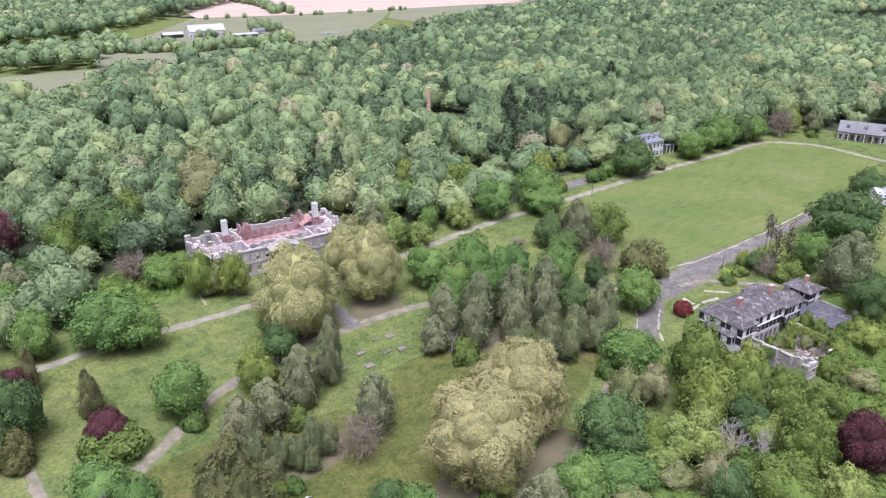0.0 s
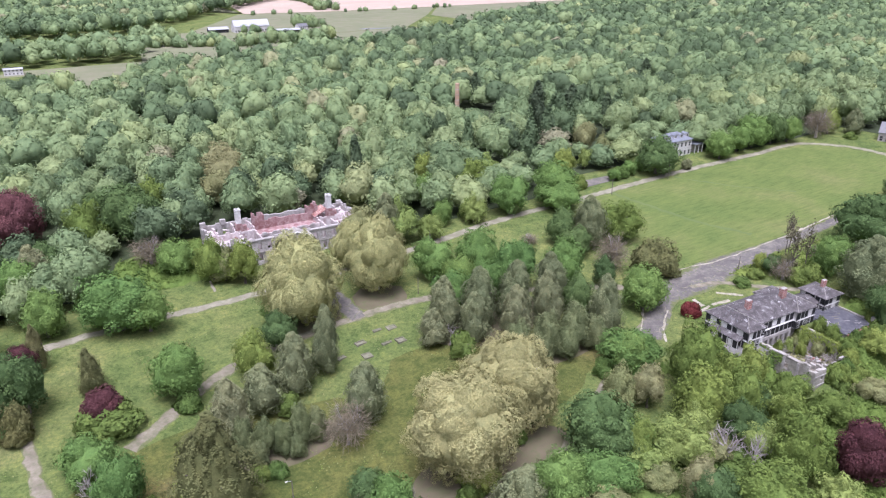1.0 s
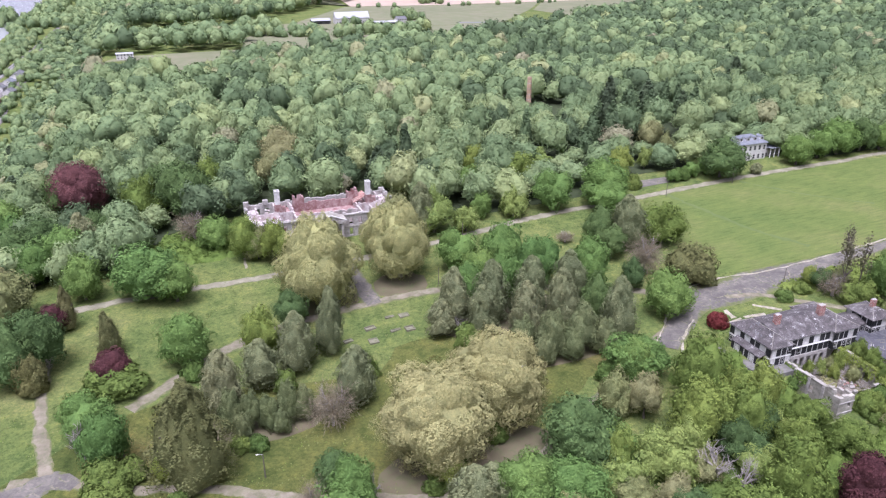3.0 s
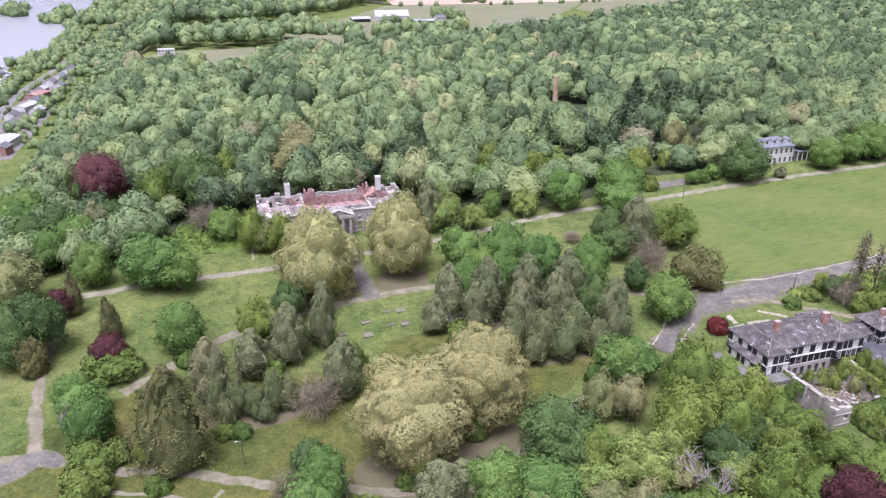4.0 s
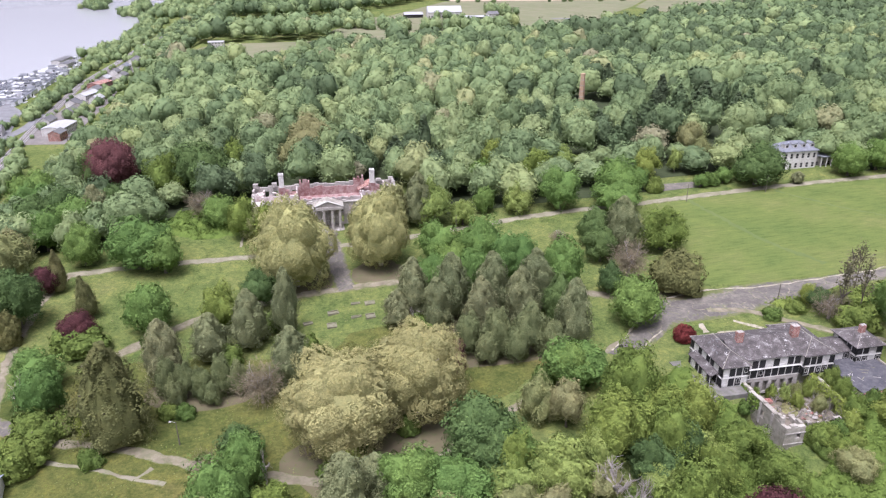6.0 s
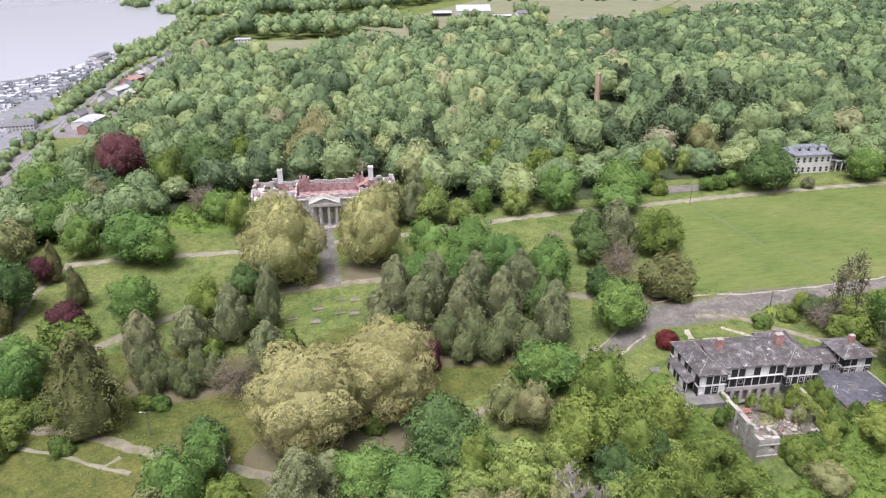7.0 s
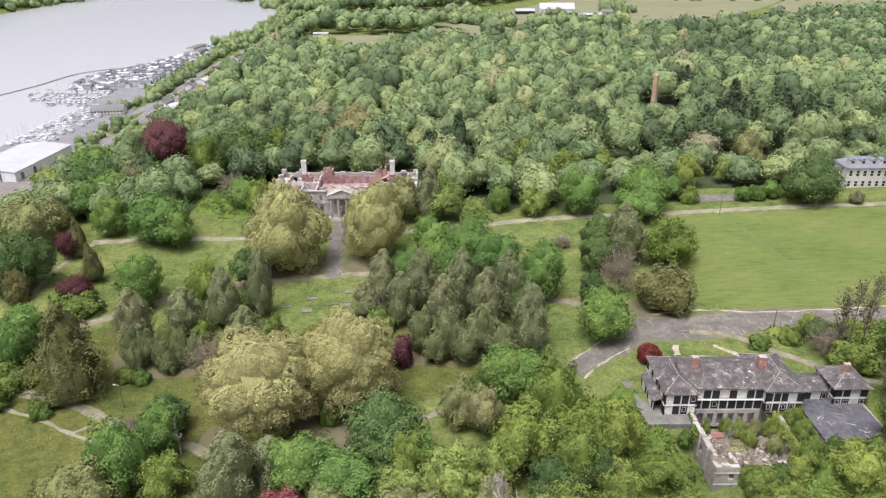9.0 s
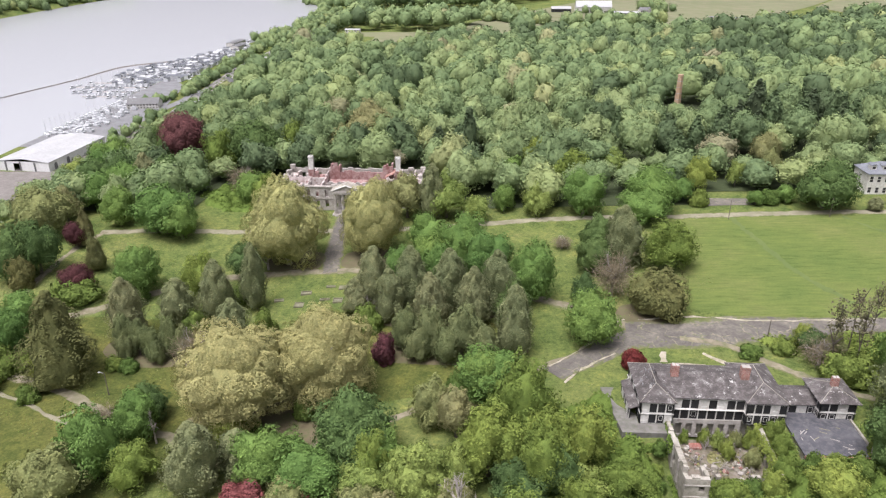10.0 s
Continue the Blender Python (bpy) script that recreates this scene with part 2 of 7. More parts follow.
LEAF = {
    "maple": leafy("maple_leaves", (0.062, 0.114, 0.038), (0.080, 0.134, 0.042), (0.100, 0.152, 0.046)),
    "limetree": leafy("lime_leaves", (0.074, 0.108, 0.030), (0.104, 0.140, 0.038), (0.136, 0.168, 0.046)),
    "lime": leafy("bright_leaves", (0.118, 0.160, 0.052), (0.132, 0.172, 0.056), (0.146, 0.184, 0.060)),
    "oak": leafy("dark_leaves", (0.046, 0.076, 0.032), (0.056, 0.090, 0.036), (0.068, 0.102, 0.040)),
    "sycamore": leafy("young_tan_leaves", (0.202, 0.196, 0.098), (0.208, 0.202, 0.102), (0.214, 0.208, 0.106), even=0.5),
    "plane": leafy("young_olive_leaves", (0.204, 0.208, 0.100), (0.210, 0.213, 0.103), (0.216, 0.218, 0.106), even=0.5),
    "ivy": leafy("ivy_leaves", (0.068, 0.106, 0.028), (0.078, 0.116, 0.031), (0.086, 0.124, 0.034)),
    "pale": leafy("pale_leaves", (0.118, 0.134, 0.062), (0.138, 0.148, 0.072), (0.152, 0.150, 0.082)),
    "cedar": leafy("cedar_foliage", (0.098, 0.116, 0.066), (0.112, 0.128, 0.073), (0.130, 0.138, 0.082)),
    "spruce": leafy("spruce_needles", (0.072, 0.078, 0.036), (0.082, 0.086, 0.042), (0.092, 0.092, 0.046)),
    "juniper": leafy("juniper_foliage", (0.084, 0.104, 0.052), (0.094, 0.112, 0.058), (0.106, 0.122, 0.064)),
    "pine": leafy("pine_needles", (0.070, 0.080, 0.050), (0.090, 0.088, 0.060), (0.105, 0.096, 0.070)),
    "purple": leafy("maroon_leaves", (0.050, 0.021, 0.027), (0.056, 0.024, 0.030), (0.064, 0.028, 0.034)),
    "beech": leafy("copper_leaves", (0.084, 0.038, 0.044), (0.090, 0.041, 0.048), (0.096, 0.044, 0.052)),
    "redmaple": leafy("red_leaves", (0.125, 0.045, 0.052), (0.14, 0.05, 0.056), (0.15, 0.055, 0.06)),
    "russet": leafy("russet_leaves", (0.078, 0.084, 0.038), (0.084, 0.088, 0.040), (0.092, 0.092, 0.042)),
    "twiggy": leafy("bare_twigs", (0.125, 0.110, 0.086), (0.142, 0.124, 0.098), (0.152, 0.134, 0.106)),
    "redbush": leafy("barberry_leaves", (0.085, 0.020, 0.022), (0.09, 0.022, 0.024), (0.1, 0.026, 0.026)),
    "purpleshrub": leafy("plum_leaves", (0.060, 0.026, 0.036), (0.070, 0.03, 0.04), (0.08, 0.034, 0.045)),
    "shrub": leafy("shrub_leaves", (0.056, 0.092, 0.028), (0.072, 0.106, 0.031), (0.090, 0.120, 0.034)),
}
FOREST = leafy("forest_leaves", (0, 0, 0), (0, 0, 0), (0, 0, 0), tinted=True)


def water_build(nt, bsdf):
    # pale base: much of the overcast sky's reflection is put into this colour
    bsdf.inputs["Base Color"].default_value = (0.36, 0.365, 0.385, 1)
    w = noise_at(nt, 0.6, 4, 0.6, stretch=(1.0, 0.5, 1.0))
    bumped(nt, bsdf, w, 0.12, 0.1)


WATER = material("river_water", water_build, 0.18, spec=0.5)

# ---- the ground: one sheet to the horizon ----
def ticks(*spans):
    """Grid lines: (start, end, step) spans end to end."""
    out = []
    for a, b, s in spans:
        out += list(np.arange(a, b, s))
    return np.array(out + [spans[-1][1]])


gx = ticks((-4400, -900, 350), (-900, -700, 10), (-700, -230, 47), (-230, -60, 4), (-60, 150, 3), (150, 204, 1.5), (204, 342, 3), (342, 700, 20), (700, 4400, 370))
gy = ticks((-4400, -200, 420), (-200, 0, 20), (0, 69, 3), (69, 108, 1.5), (108, 300, 3), (300, 900, 20), (900, 4400, 250))
XX, YY = np.meshgrid(gx, gy)
nx, ny = len(gx), len(gy)
ii = (np.arange(ny - 1)[:, None] * nx + np.arange(nx - 1)[None, :]).ravel()
ground = link("ground", mesh_np("ground", np.stack([XX, YY, ground_z(XX, YY)], -1).reshape(-1, 3), np.stack([ii, ii + 1, ii + nx + 1, ii + nx], -1), smooth=True), GRASS)
tagged(ground, "rough unmown grass over a gently rising plateau", "ground", kind="structure")


def sheet(name, outline, lift, mat, label, category="ground", step=6.0):
    """A thin patch that follows the land inside an outline."""
    pts = np.array(outline, float)
    lo, hi = pts.min(0), pts.max(0)
    xs, ys = np.arange(lo[0], hi[0] + step, step), np.arange(lo[1], hi[1] + step, step)
    bm = bmesh.new()
    vs = [bm.verts.new((x, y, 0)) for x, y in outline]
    bm.faces.new(vs)
    for axis, cuts in ((0, xs[1:-1]), (1, ys[1:-1])):
        for c in cuts:
            co, no = [0, 0, 0], [0, 0, 0]
            co[axis], no[axis] = c, 1
            bmesh.ops.bisect_plane(bm, geom=bm.verts[:] + bm.edges[:] + bm.faces[:], plane_co=co, plane_no=no)
    for v in bm.verts:
        v.co.z = gz(v.co.x, v.co.y) + lift
    ob = part(name, bm, mat)
    return tagged(ob, label, category, kind="structure")


LANES = []


def ribbon(name, line, width, lift, mat, label, ragged=0.35, thick=0.12):
    """A road or path along a line of (x, y), draped on the land, with ragged edges and a real thickness."""
    p = np.array(line, float)
    # a smooth curve through the points
    d = np.r_[0, np.cumsum(np.hypot(*np.diff(p, axis=0).T))]
    s = np.linspace(0, d[-1], max(4, int(d[-1] / 1.5)))
    tang = np.gradient(p, d, axis=0) if len(p) > 2 else np.repeat((p[1:] - p[:1]) / d[-1], 2, 0)
    k = np.clip(np.searchsorted(d, s, side="right") - 1, 0, len(p) - 2)
    h = (d[k + 1] - d[k])[:, None]
    u = ((s - d[k])[:, None]) / h
    c = (2 * u**3 - 3 * u**2 + 1) * p[k] + (u**3 - 2 * u**2 + u) * h * tang[k] + (3 * u**2 - 2 * u**3) * p[k + 1] + (u**3 - u**2) * h * tang[k + 1]
    LANES.append((c, max(width) if isinstance(width, tuple) else width))
    t = np.gradient(c, axis=0)
    t /= np.linalg.norm(t, axis=1)[:, None]
    nrm = np.stack([-t[:, 1], t[:, 0]], -1)
    w = np.broadcast_to(np.asarray(np.interp(s, np.linspace(0, d[-1], len(width)), width) if isinstance(width, tuple) else width), s.shape)
    rows, n = 7, len(s)
    first = width[0] if isinstance(width, tuple) else width
    wob = lambda f: np.array([noise.noise((f, q * 0.35, first)) + 0.6 * noise.noise((f, q * 1.3, first)) for q in s]) * ragged * 2
    le, re = w / 2 + wob(p[0, 0]), w / 2 + wob(p[0, 1] + 50)
    V = []
    for j in range(rows):
        f = j / (rows - 1)
        off = -re + (le + re) * f
        q = c + nrm * off[:, None]
        z = ground_z(q[:, 0], q[:, 1]) + (lift if 0 < j < rows - 1 else lift - thick)
        V.append(np.c_[q, z])
    V = np.array(V)
    idx = lambda j, i: j * n + i
    F = [(idx(j, i), idx(j, i + 1), idx(j + 1, i + 1), idx(j + 1, i)) for j in range(rows - 1) for i in range(n - 1)]
    V = V.reshape(-1, 3)
    F = np.array(F)[:, ::-1]
    across = np.repeat(np.abs(np.linspace(-1, 1, rows)), n)  # how near the verge
    return tagged(link(name, mesh_np(name, V, F, across, smooth=True), mat), label, "road", kind="structure")


river = part("river", boxed(-764, -4400, -57.0, -168, 4400, -56.0), WATER)
tagged(river, "broad pale grey river with the sky's reflection put into its colour", "river", kind="structure")

# roads and paths
ribbon("road", [(-2, 186.5), (16, 189), (30, 190.3), (47, 191), (80, 191.5), (110, 192.4), (126, 194), (144, 196.5), (162, 197.4), (187, 197.2), (207, 198.3), (231, 199.2), (255, 199.6), (300, 199.3), (330, 198.8), (343, 184), (345, 151), (346, 120)], 4.2, 0.09, CONCRETE, "cracked pale concrete road with grassy edges")
ribbon("driveway", [(79.8, 162.5), (79.0, 172), (77.9, 186), (76.8, 203.5)], 6.0, 0.15, ASPHALT, "straight grey asphalt driveway up to the ruined hall", 0.25)
ribbon("road", [(14, 137), (22.6, 143.8), (27.4, 148), (44, 158.7), (60.6, 162.5), (81, 163.5), (99.6, 161.6), (122, 153), (144.5, 141.3), (152, 137), (162, 129)], 3.8, 0.12, DIRT, "narrow overgrown road of worn pale gravel")
ribbon("path", [(-0.5, 187), (-3.5, 176), (-4.9, 156), (-4.2, 139.4), (-2.5, 127), (-1, 118)], (2.6, 2.6, 2.8, 3.6), 0.12, DIRT, "dusty dirt path along the lawn edge")
ribbon("path", [(-8, 119), (-1, 117.5), (10.5, 111.5), (28.6, 106), (43.3, 98.2), (59.7, 90.9), (74.2, 85), (84, 84.3), (98.6, 90.6), (114.9, 99.8), (129, 107), (143.6, 115.5), (155, 121), (163, 126)], (3.4, 3.4, 3.2, 2.4, 2.0, 2.6), 0.10, DIRT, "winding service road of worn brown asphalt")
ribbon("road", [(-14, 112), (-6, 115), (0.5, 117.5), (4.5, 114.5)], (6.0, 8.5, 7.0, 3.0), 0.13, ASPHALT, "worn purple-grey asphalt where the paths meet")
ribbon("path", [(13, 104.2), (19.6, 101.8), (25.1, 99.8), (33, 96)], 1.3, 0.10, CONCRETE, "narrow concrete footpath in the grass")
ribbon("path", [(33, 95.6), (36, 98.4)], 1.2, 0.11, CONCRETE, "short spur of a concrete footpath")
ribbon("path", [(33, 95.6), (39, 93)], 1.2, 0.12, CONCRETE, "short spur of a concrete footpath")
ribbon("road", [(160, 127), (172, 126), (190, 128.6), (205, 129), (222, 130), (242, 131), (262, 133)], (12.0, 13.0, 8.0, 4.6, 4.4), 0.14, ASPHALT, "cracked grey asphalt road beside the open field")
ribbon("road", [(141, 109.5), (150, 116.5), (160, 123.5), (168, 126)], (6.5, 8.0, 9.0), 0.16, ASPHALT, "cracked asphalt turning place with weeds")
ribbon("road", [(172, 124), (181.5, 121.5), (188, 115), (197, 106.5), (206, 101)], 2.6, 0.17, DIRT, "weathered lane behind the boarded house")
sheet("paved_court", [(200, 206), (219, 206.5), (218, 212), (202, 213)], 0.1, ASPHALT, "cracked concrete slab of a vanished building", "slab", 4)

# far fields
sheet("crop_field", [(300, 1062), (430, 1040), (890, 1050), (1500, 1300), (2600, 2600), (500, 2600)], 0.3, TILLED, "tan tilled field in the far distance", "field", 120)
sheet("crop_field", [(60, 1500), (290, 1390), (340, 2400), (-40, 2400)], 0.3, TILLED, "tan tilled field in the far distance", "field", 120)
sheet("meadow", [(5, 795), (140, 790), (330, 780), (420, 790), (520, 920), (600, 1040), (430, 1034), (290, 1058), (180, 860), (20, 850)], 0.3, MEADOW, "pale green pasture round the far farm", "field", 60)
sheet("meadow", [(-30, 590), (0, 535), (40, 512), (66, 545), (110, 590), (190, 618), (280, 622), (345, 655), (465, 726), (530, 790), (420, 788), (330, 778), (140, 788), (110, 740), (100, 660), (0, 655)], 0.3, MEADOW, "pale green meadow behind the woods", "field", 60)

sheet("meadow", [(534, 800), (700, 838), (890, 1006), (1200, 1090), (1500, 1290), (890, 1046), (606, 1042), (524, 916)], 0.3, MEADOW, "pale green pasture beyond the woods", "field", 60)
sheet("meadow", [(60, 1490), (66, 1385), (300, 1070), (430, 1052), (300, 1066), (298, 1384)], 0.28, MEADOW, "pale pasture between the far woods and the tilled field", "field", 90)

# bare ground under the old trees, worn tracks, broken walks
MULCH = speckled("brown_leaf_mulch", (0.105, 0.092, 0.052), (0.150, 0.120, 0.078), (0.088, 0.108, 0.040), 0.6, 0.3, 0.95, 0.4)


def blob(cx, cy, rx, ry, n=26, seed=0):
    return [(cx + rx * (1 + 0.22 * noise.noise((seed, 3 * math.cos(a), 3 * math.sin(a)))) * math.cos(a), cy + ry * (1 + 0.22 * noise.noise((seed + 9, 3 * math.cos(a), 3 * math.sin(a)))) * math.sin(a)) for a in np.linspace(0, 2 * math.pi, n, endpoint=False)]


for k, (cx, cy, rx, ry) in enumerate(((80, 92, 19, 12), (68, 170, 9, 8), (90, 170, 8, 8), (112, 140, 20, 9), (118, 120, 18, 6), (166, 136, 8, 5), (44, 124, 14, 7))):
    sheet("bare_ground", blob(cx, cy, rx, ry, seed=k), 0.05 + 0.004 * k, MULCH, "brown leaf mulch under the old trees", "ground", 4)
def mown_build(nt, bsdf):
    big = ramp(nt, noise_at(nt, 0.04, 6, 0.68), [(0.30, (0.094, 0.132, 0.040)), (0.50, (0.118, 0.150, 0.046)), (0.70, (0.152, 0.164, 0.062))])
    rows = ramp(nt, noise_at(nt, 0.5, 4, 0.65, stretch=(0.35, 2.2, 1.0)), [(0.30, (0.76, 0.80, 0.76)), (0.5, (1, 1, 1)), (0.70, (1.20, 1.14, 1.08))])
    fine = noise_at(nt, 2.4, 5, 0.75)
    grain = ramp(nt, fine, [(0.3, (0.80, 0.82, 0.80)), (0.5, (1, 1, 1)), (0.72, (1.18, 1.14, 1.1))])
    nt.links.new(mixed(nt, 1.0, mixed(nt, 1.0, big, rows, "MULTIPLY"), grain, "MULTIPLY"), bsdf.inputs["Base Color"])
    bumped(nt, bsdf, fine, 0.5, 0.15)


MOWN = material("mown_grass", mown_build, 0.95, spec=0.04)
sheet("mown_field", [(184, 195), (190, 194.6), (231, 196.6), (300, 196.8), (329, 196), (340, 182), (342, 150), (300, 141), (262, 136.4), (222, 133.6), (190, 134), (178, 138), (181, 165)], 0.03, MOWN, "broad open field of short mown grass", "field", 8)
DARKGRASS = speckled("rank_grass", (0.090, 0.126, 0.038), (0.112, 0.142, 0.045), (0.084, 0.112, 0.036), 0.5, 0.12, 0.95, 0.4)
ROUGHLAWN = material("rough_lawn_grass", lambda nt, b: grass_build(nt, b, 0.80), 0.95, spec=0.1)
# three patches of the same grass, scaled darker by 0.80
for cx, cy, rx, ry, k in ((34, 104, 46, 34, 1), (100, 122, 34, 20, 2), (20, 70, 44, 26, 3)):
    sheet("rough_lawn", blob(cx, cy, rx, ry, 40, 40 + k), 0.022 + 0.005 * k, ROUGHLAWN, "darker unmown grass of the old lawn", "ground", 4)
for line, wide in (([(205, 196), (208.5, 174.6), (212, 156), (219, 140)], 2.0), ([(240, 196), (252, 176), (268, 158)], 1.2)):
    ribbon("worn_track", line, wide, 0.06, DARKGRASS, "faint darker track across the mown field", 0.7, 0.05)
KERB = speckled("pale_kerb_stone", (0.30, 0.265, 0.205), (0.42, 0.38, 0.31), (0.16, 0.16, 0.08), 0.8, 0.5, 0.95, 0.4)
ribbon("path", [(159.0, 112.6), (163, 112.9), (167.5, 113.0)], 1.3, 0.12, KERB, "broken pale concrete walk behind the house", 0.5)
ribbon("path", [(168.6, 113.3), (172, 113.3), (175, 112.6)], 1.2, 0.12, KERB, "broken pale concrete walk behind the house", 0.5)
ribbon("path", [(166.6, 114), (166.9, 118.6)], 1.0, 0.11, KERB, "broken pale concrete walk behind the house", 0.5)
ribbon("path", [(175.5, 117.6), (178, 115.4), (181.0, 112.6)], 1.0, 0.13, KERB, "broken pale concrete walk behind the house", 0.3)
ribbon("path", [(143, 106), (149, 112.5), (156, 118)], 0.5, 0.22, KERB, "pale cracked kerb line of the turning place", 0.3)
ribbon("path", [(140.5, 112.5), (148, 119.5), (156, 128.5), (160.5, 133.0)], 0.5, 0.22, KERB, "pale cracked kerb line of the turning place", 0.3)
ribbon("path", [(164, 132.8), (176, 134.2), (190, 132.4), (222, 132.6), (262, 135.6)], 0.5, 0.20, KERB, "pale cracked kerb line of the road", 0.3)
ribbon("path", [(48.0, 199), (48.4, 207)], 1.0, 0.10, CONCRETE, "short pale garden walk beside the hall", 0.2)

# ---- trees ----
def ico(sub):
    bm = bmesh.new()
    bmesh.ops.create_icosphere(bm, subdivisions=sub, radius=1.0)
    bm.verts.ensure_lookup_table()
    v = np.array([q.co[:] for q in bm.verts])
    f = np.array([[q.index for q in face.verts] for face in bm.faces])
    bm.free()
    return v, f


ICO = {s: ico(s) for s in (1, 2)}


def unit_rows(r, n):
    v = r.normal(size=(n, 3))
    return v / np.linalg.norm(v, axis=1)[:, None]


def crown_mesh(r, sub, lobes, leaves, size, bottom, shape="round", depth=0.3, aspect=2.0, core=0.90, tilt=0.36, fine=6, fuzz=0.08, twigs=False):
    """A crown in a box of radius 1 and height 1: boughs bulging from an envelope, tufts bulging from the boughs, leaf clumps over them and a rough core inside. Returns vertices and triangles."""
    def knobs(n, jitter):
        g = np.arange(n) + 0.5
        z = np.clip(1 - 1.84 * g / n, -1, 1)
        a = g * 2.39996 + r.uniform(0, 6)
        q = np.sqrt(1 - z * z)
        d = np.c_[np.cos(a) * q, np.sin(a) * q, z] + r.normal(size=(n, 3)) * jitter
        return d / np.linalg.norm(d, axis=1)[:, None]
    big, small = knobs(lobes, 0.9 / math.sqrt(lobes)), knobs(lobes * fine, 1.0 / math.sqrt(lobes * fine))
    wide, slim = 2.3 / math.sqrt(lobes), 2.1 / math.sqrt(lobes * fine)
    top = 1 - depth * 0.9 * r.uniform(0, 1, lobes) ** 1.5
    tuft = 1 - 0.12 * r.uniform(0, 1, len(small))

    def swell(d):
        """How far the crown reaches towards d, and the bough that it belongs to."""
        away = np.sqrt(np.maximum(2 - 2 * d @ big.T, 0)) / wide
        reach = top[None] * (1 - depth * 0.85 * away ** 2)
        k = reach.argmax(1)
        a = np.maximum(reach.max(1), 1 - depth * 1.7)
        away = np.sqrt(np.maximum(2 - 2 * d @ small.T, 0)) / slim
        reach = tuft[None] * (1 - 0.45 * depth * away ** 2)
        return a * np.maximum(reach.max(1), 1 - 0.55 * depth), k

    def spread(d, s):
        z = d[:, 2]
        q = np.sqrt(np.maximum(1 - z * z, 1e-9))
        if shape in ("cone", "column"):
            t = np.clip((z + 1) / 2, 0, 1)
            w = (np.maximum(1 - t ** (1.2 if shape == "cone" else 2.7), 0) ** 0.8) * np.minimum(1, 0.7 + t * 1.5) + 0.05
            return np.c_[d[:, 0] / q * w * s, d[:, 1] / q * w * s, z * (0.94 + 0.06 * s)]
        p = d * s[:, None]
        if shape == "egg":
            p[:, :2] *= (1 - 0.2 * z - 0.1 * z * z)[:, None]
        if shape == "dome":
            p[:, 2] = np.where(z < 0, p[:, 2] * 0.3, p[:, 2])
        return p
    ball, faces = ICO[sub]
    s, _ = swell(ball)
    V = spread(ball, s * core * (1 - 0.05 * np.abs(r.normal(size=len(ball)))))
    base = len(V)
    d = unit_rows(r, int(leaves * 1.5))
    d = d[d[:, 2] > -0.86][:leaves]
    n = len(d)
    s, k = swell(d)
    p = spread(d, s * (1 - fuzz * r.uniform(0, 1, n) ** 1.5 + 0.3 * fuzz * r.normal(size=n)))
    seat = spread(big, top)
    seat = seat * ([0.55, 0.55, 0.9] if shape in ("cone", "column") else [0.6, 0.6, 0.6])
    flat = p - seat[k]
    flat = flat / (np.linalg.norm(flat, axis=1)[:, None] + 1e-6) + 0.3 * d
    out = flat / np.linalg.norm(flat, axis=1)[:, None] + r.normal(size=(n, 3)) * tilt
    out /= np.linalg.norm(out, axis=1)[:, None]
    side = np.cross(out, r.normal(size=(n, 3)))
    side /= np.linalg.norm(side, axis=1)[:, None] + 1e-9
    up = np.cross(out, side)
    sz = size * r.uniform(0.55, 1.45, n)[:, None]
    if twigs:  # slender shoots that point outwards
        side, up = side * 0.22, out * 2.6
    girth = np.percentile(np.hypot(p[:, 0], p[:, 1]), 96)
    V[:, :2], p[:, :2] = V[:, :2] / girth, p[:, :2] / girth
    low = min(V[:, 2].min(), p[:, 2].min())
    span = max(V[:, 2].max(), p[:, 2].max()) - low

    def boxed_in(q):
        return np.c_[q[:, :2], bottom + (q[:, 2] - low) / span * (1 - bottom)]
    V, p = boxed_in(V), boxed_in(p)
    real = np.array([1, 1, 1 / aspect])  # clumps keep their true shape when the box is stretched
    a, b = side * sz * real, up * sz * 1.3 * real
    L = np.stack([p - a - b * 0.4, p + a - b * 0.4, p + b], 1).reshape(-1, 3)
    return np.concatenate([V, L]), np.concatenate([faces, base + 3 * np.arange(n)[:, None] + [0, 1, 2]])


def limb(bm, a, b, r0, r1, seg=6):
    a, b = Vector(a), Vector(b)
    q = (b - a).to_track_quat("Z", "Y")
    rings = []
    for c, rad in ((a, r0), (b, r1)):
        rings.append([bm.verts.new(c + q @ Vector((rad * math.cos(2 * math.pi * i / seg), rad * math.sin(2 * math.pi * i / seg), 0))) for i in range(seg)])
    for i in range(seg):
        bm.faces.new((rings[0][i], rings[0][(i + 1) % seg], rings[1][(i + 1) % seg], rings[1][i]))
    bm.faces.new(rings[1])


def trunk_bm(r, top, thick, limbs):
    """A tapered, slightly bent trunk with limbs, in the same unit box."""
    bm = bmesh.new()
    p, rad = Vector((0, 0, -0.03)), thick
    for i in range(4):
        q = Vector((r.uniform(-0.04, 0.04), r.uniform(-0.04, 0.04), top * (i + 1) / 4))
        limb(bm, p, q, rad * (1.5 if i == 0 else 1), rad * 0.8)
        p, rad = q, rad * 0.8
    for i in range(limbs):
        a = 2 * math.pi * i / max(limbs, 1) + r.uniform(-0.4, 0.4)
        z0 = top * r.uniform(0.35, 0.9)
        e = (math.cos(a) * r.uniform(0.4, 0.7), math.sin(a) * r.uniform(0.4, 0.7), z0 + r.uniform(0.1, 0.3))
        limb(bm, (0, 0, z0), e, thick * 0.45, thick * 0.12, 5)
    return bm


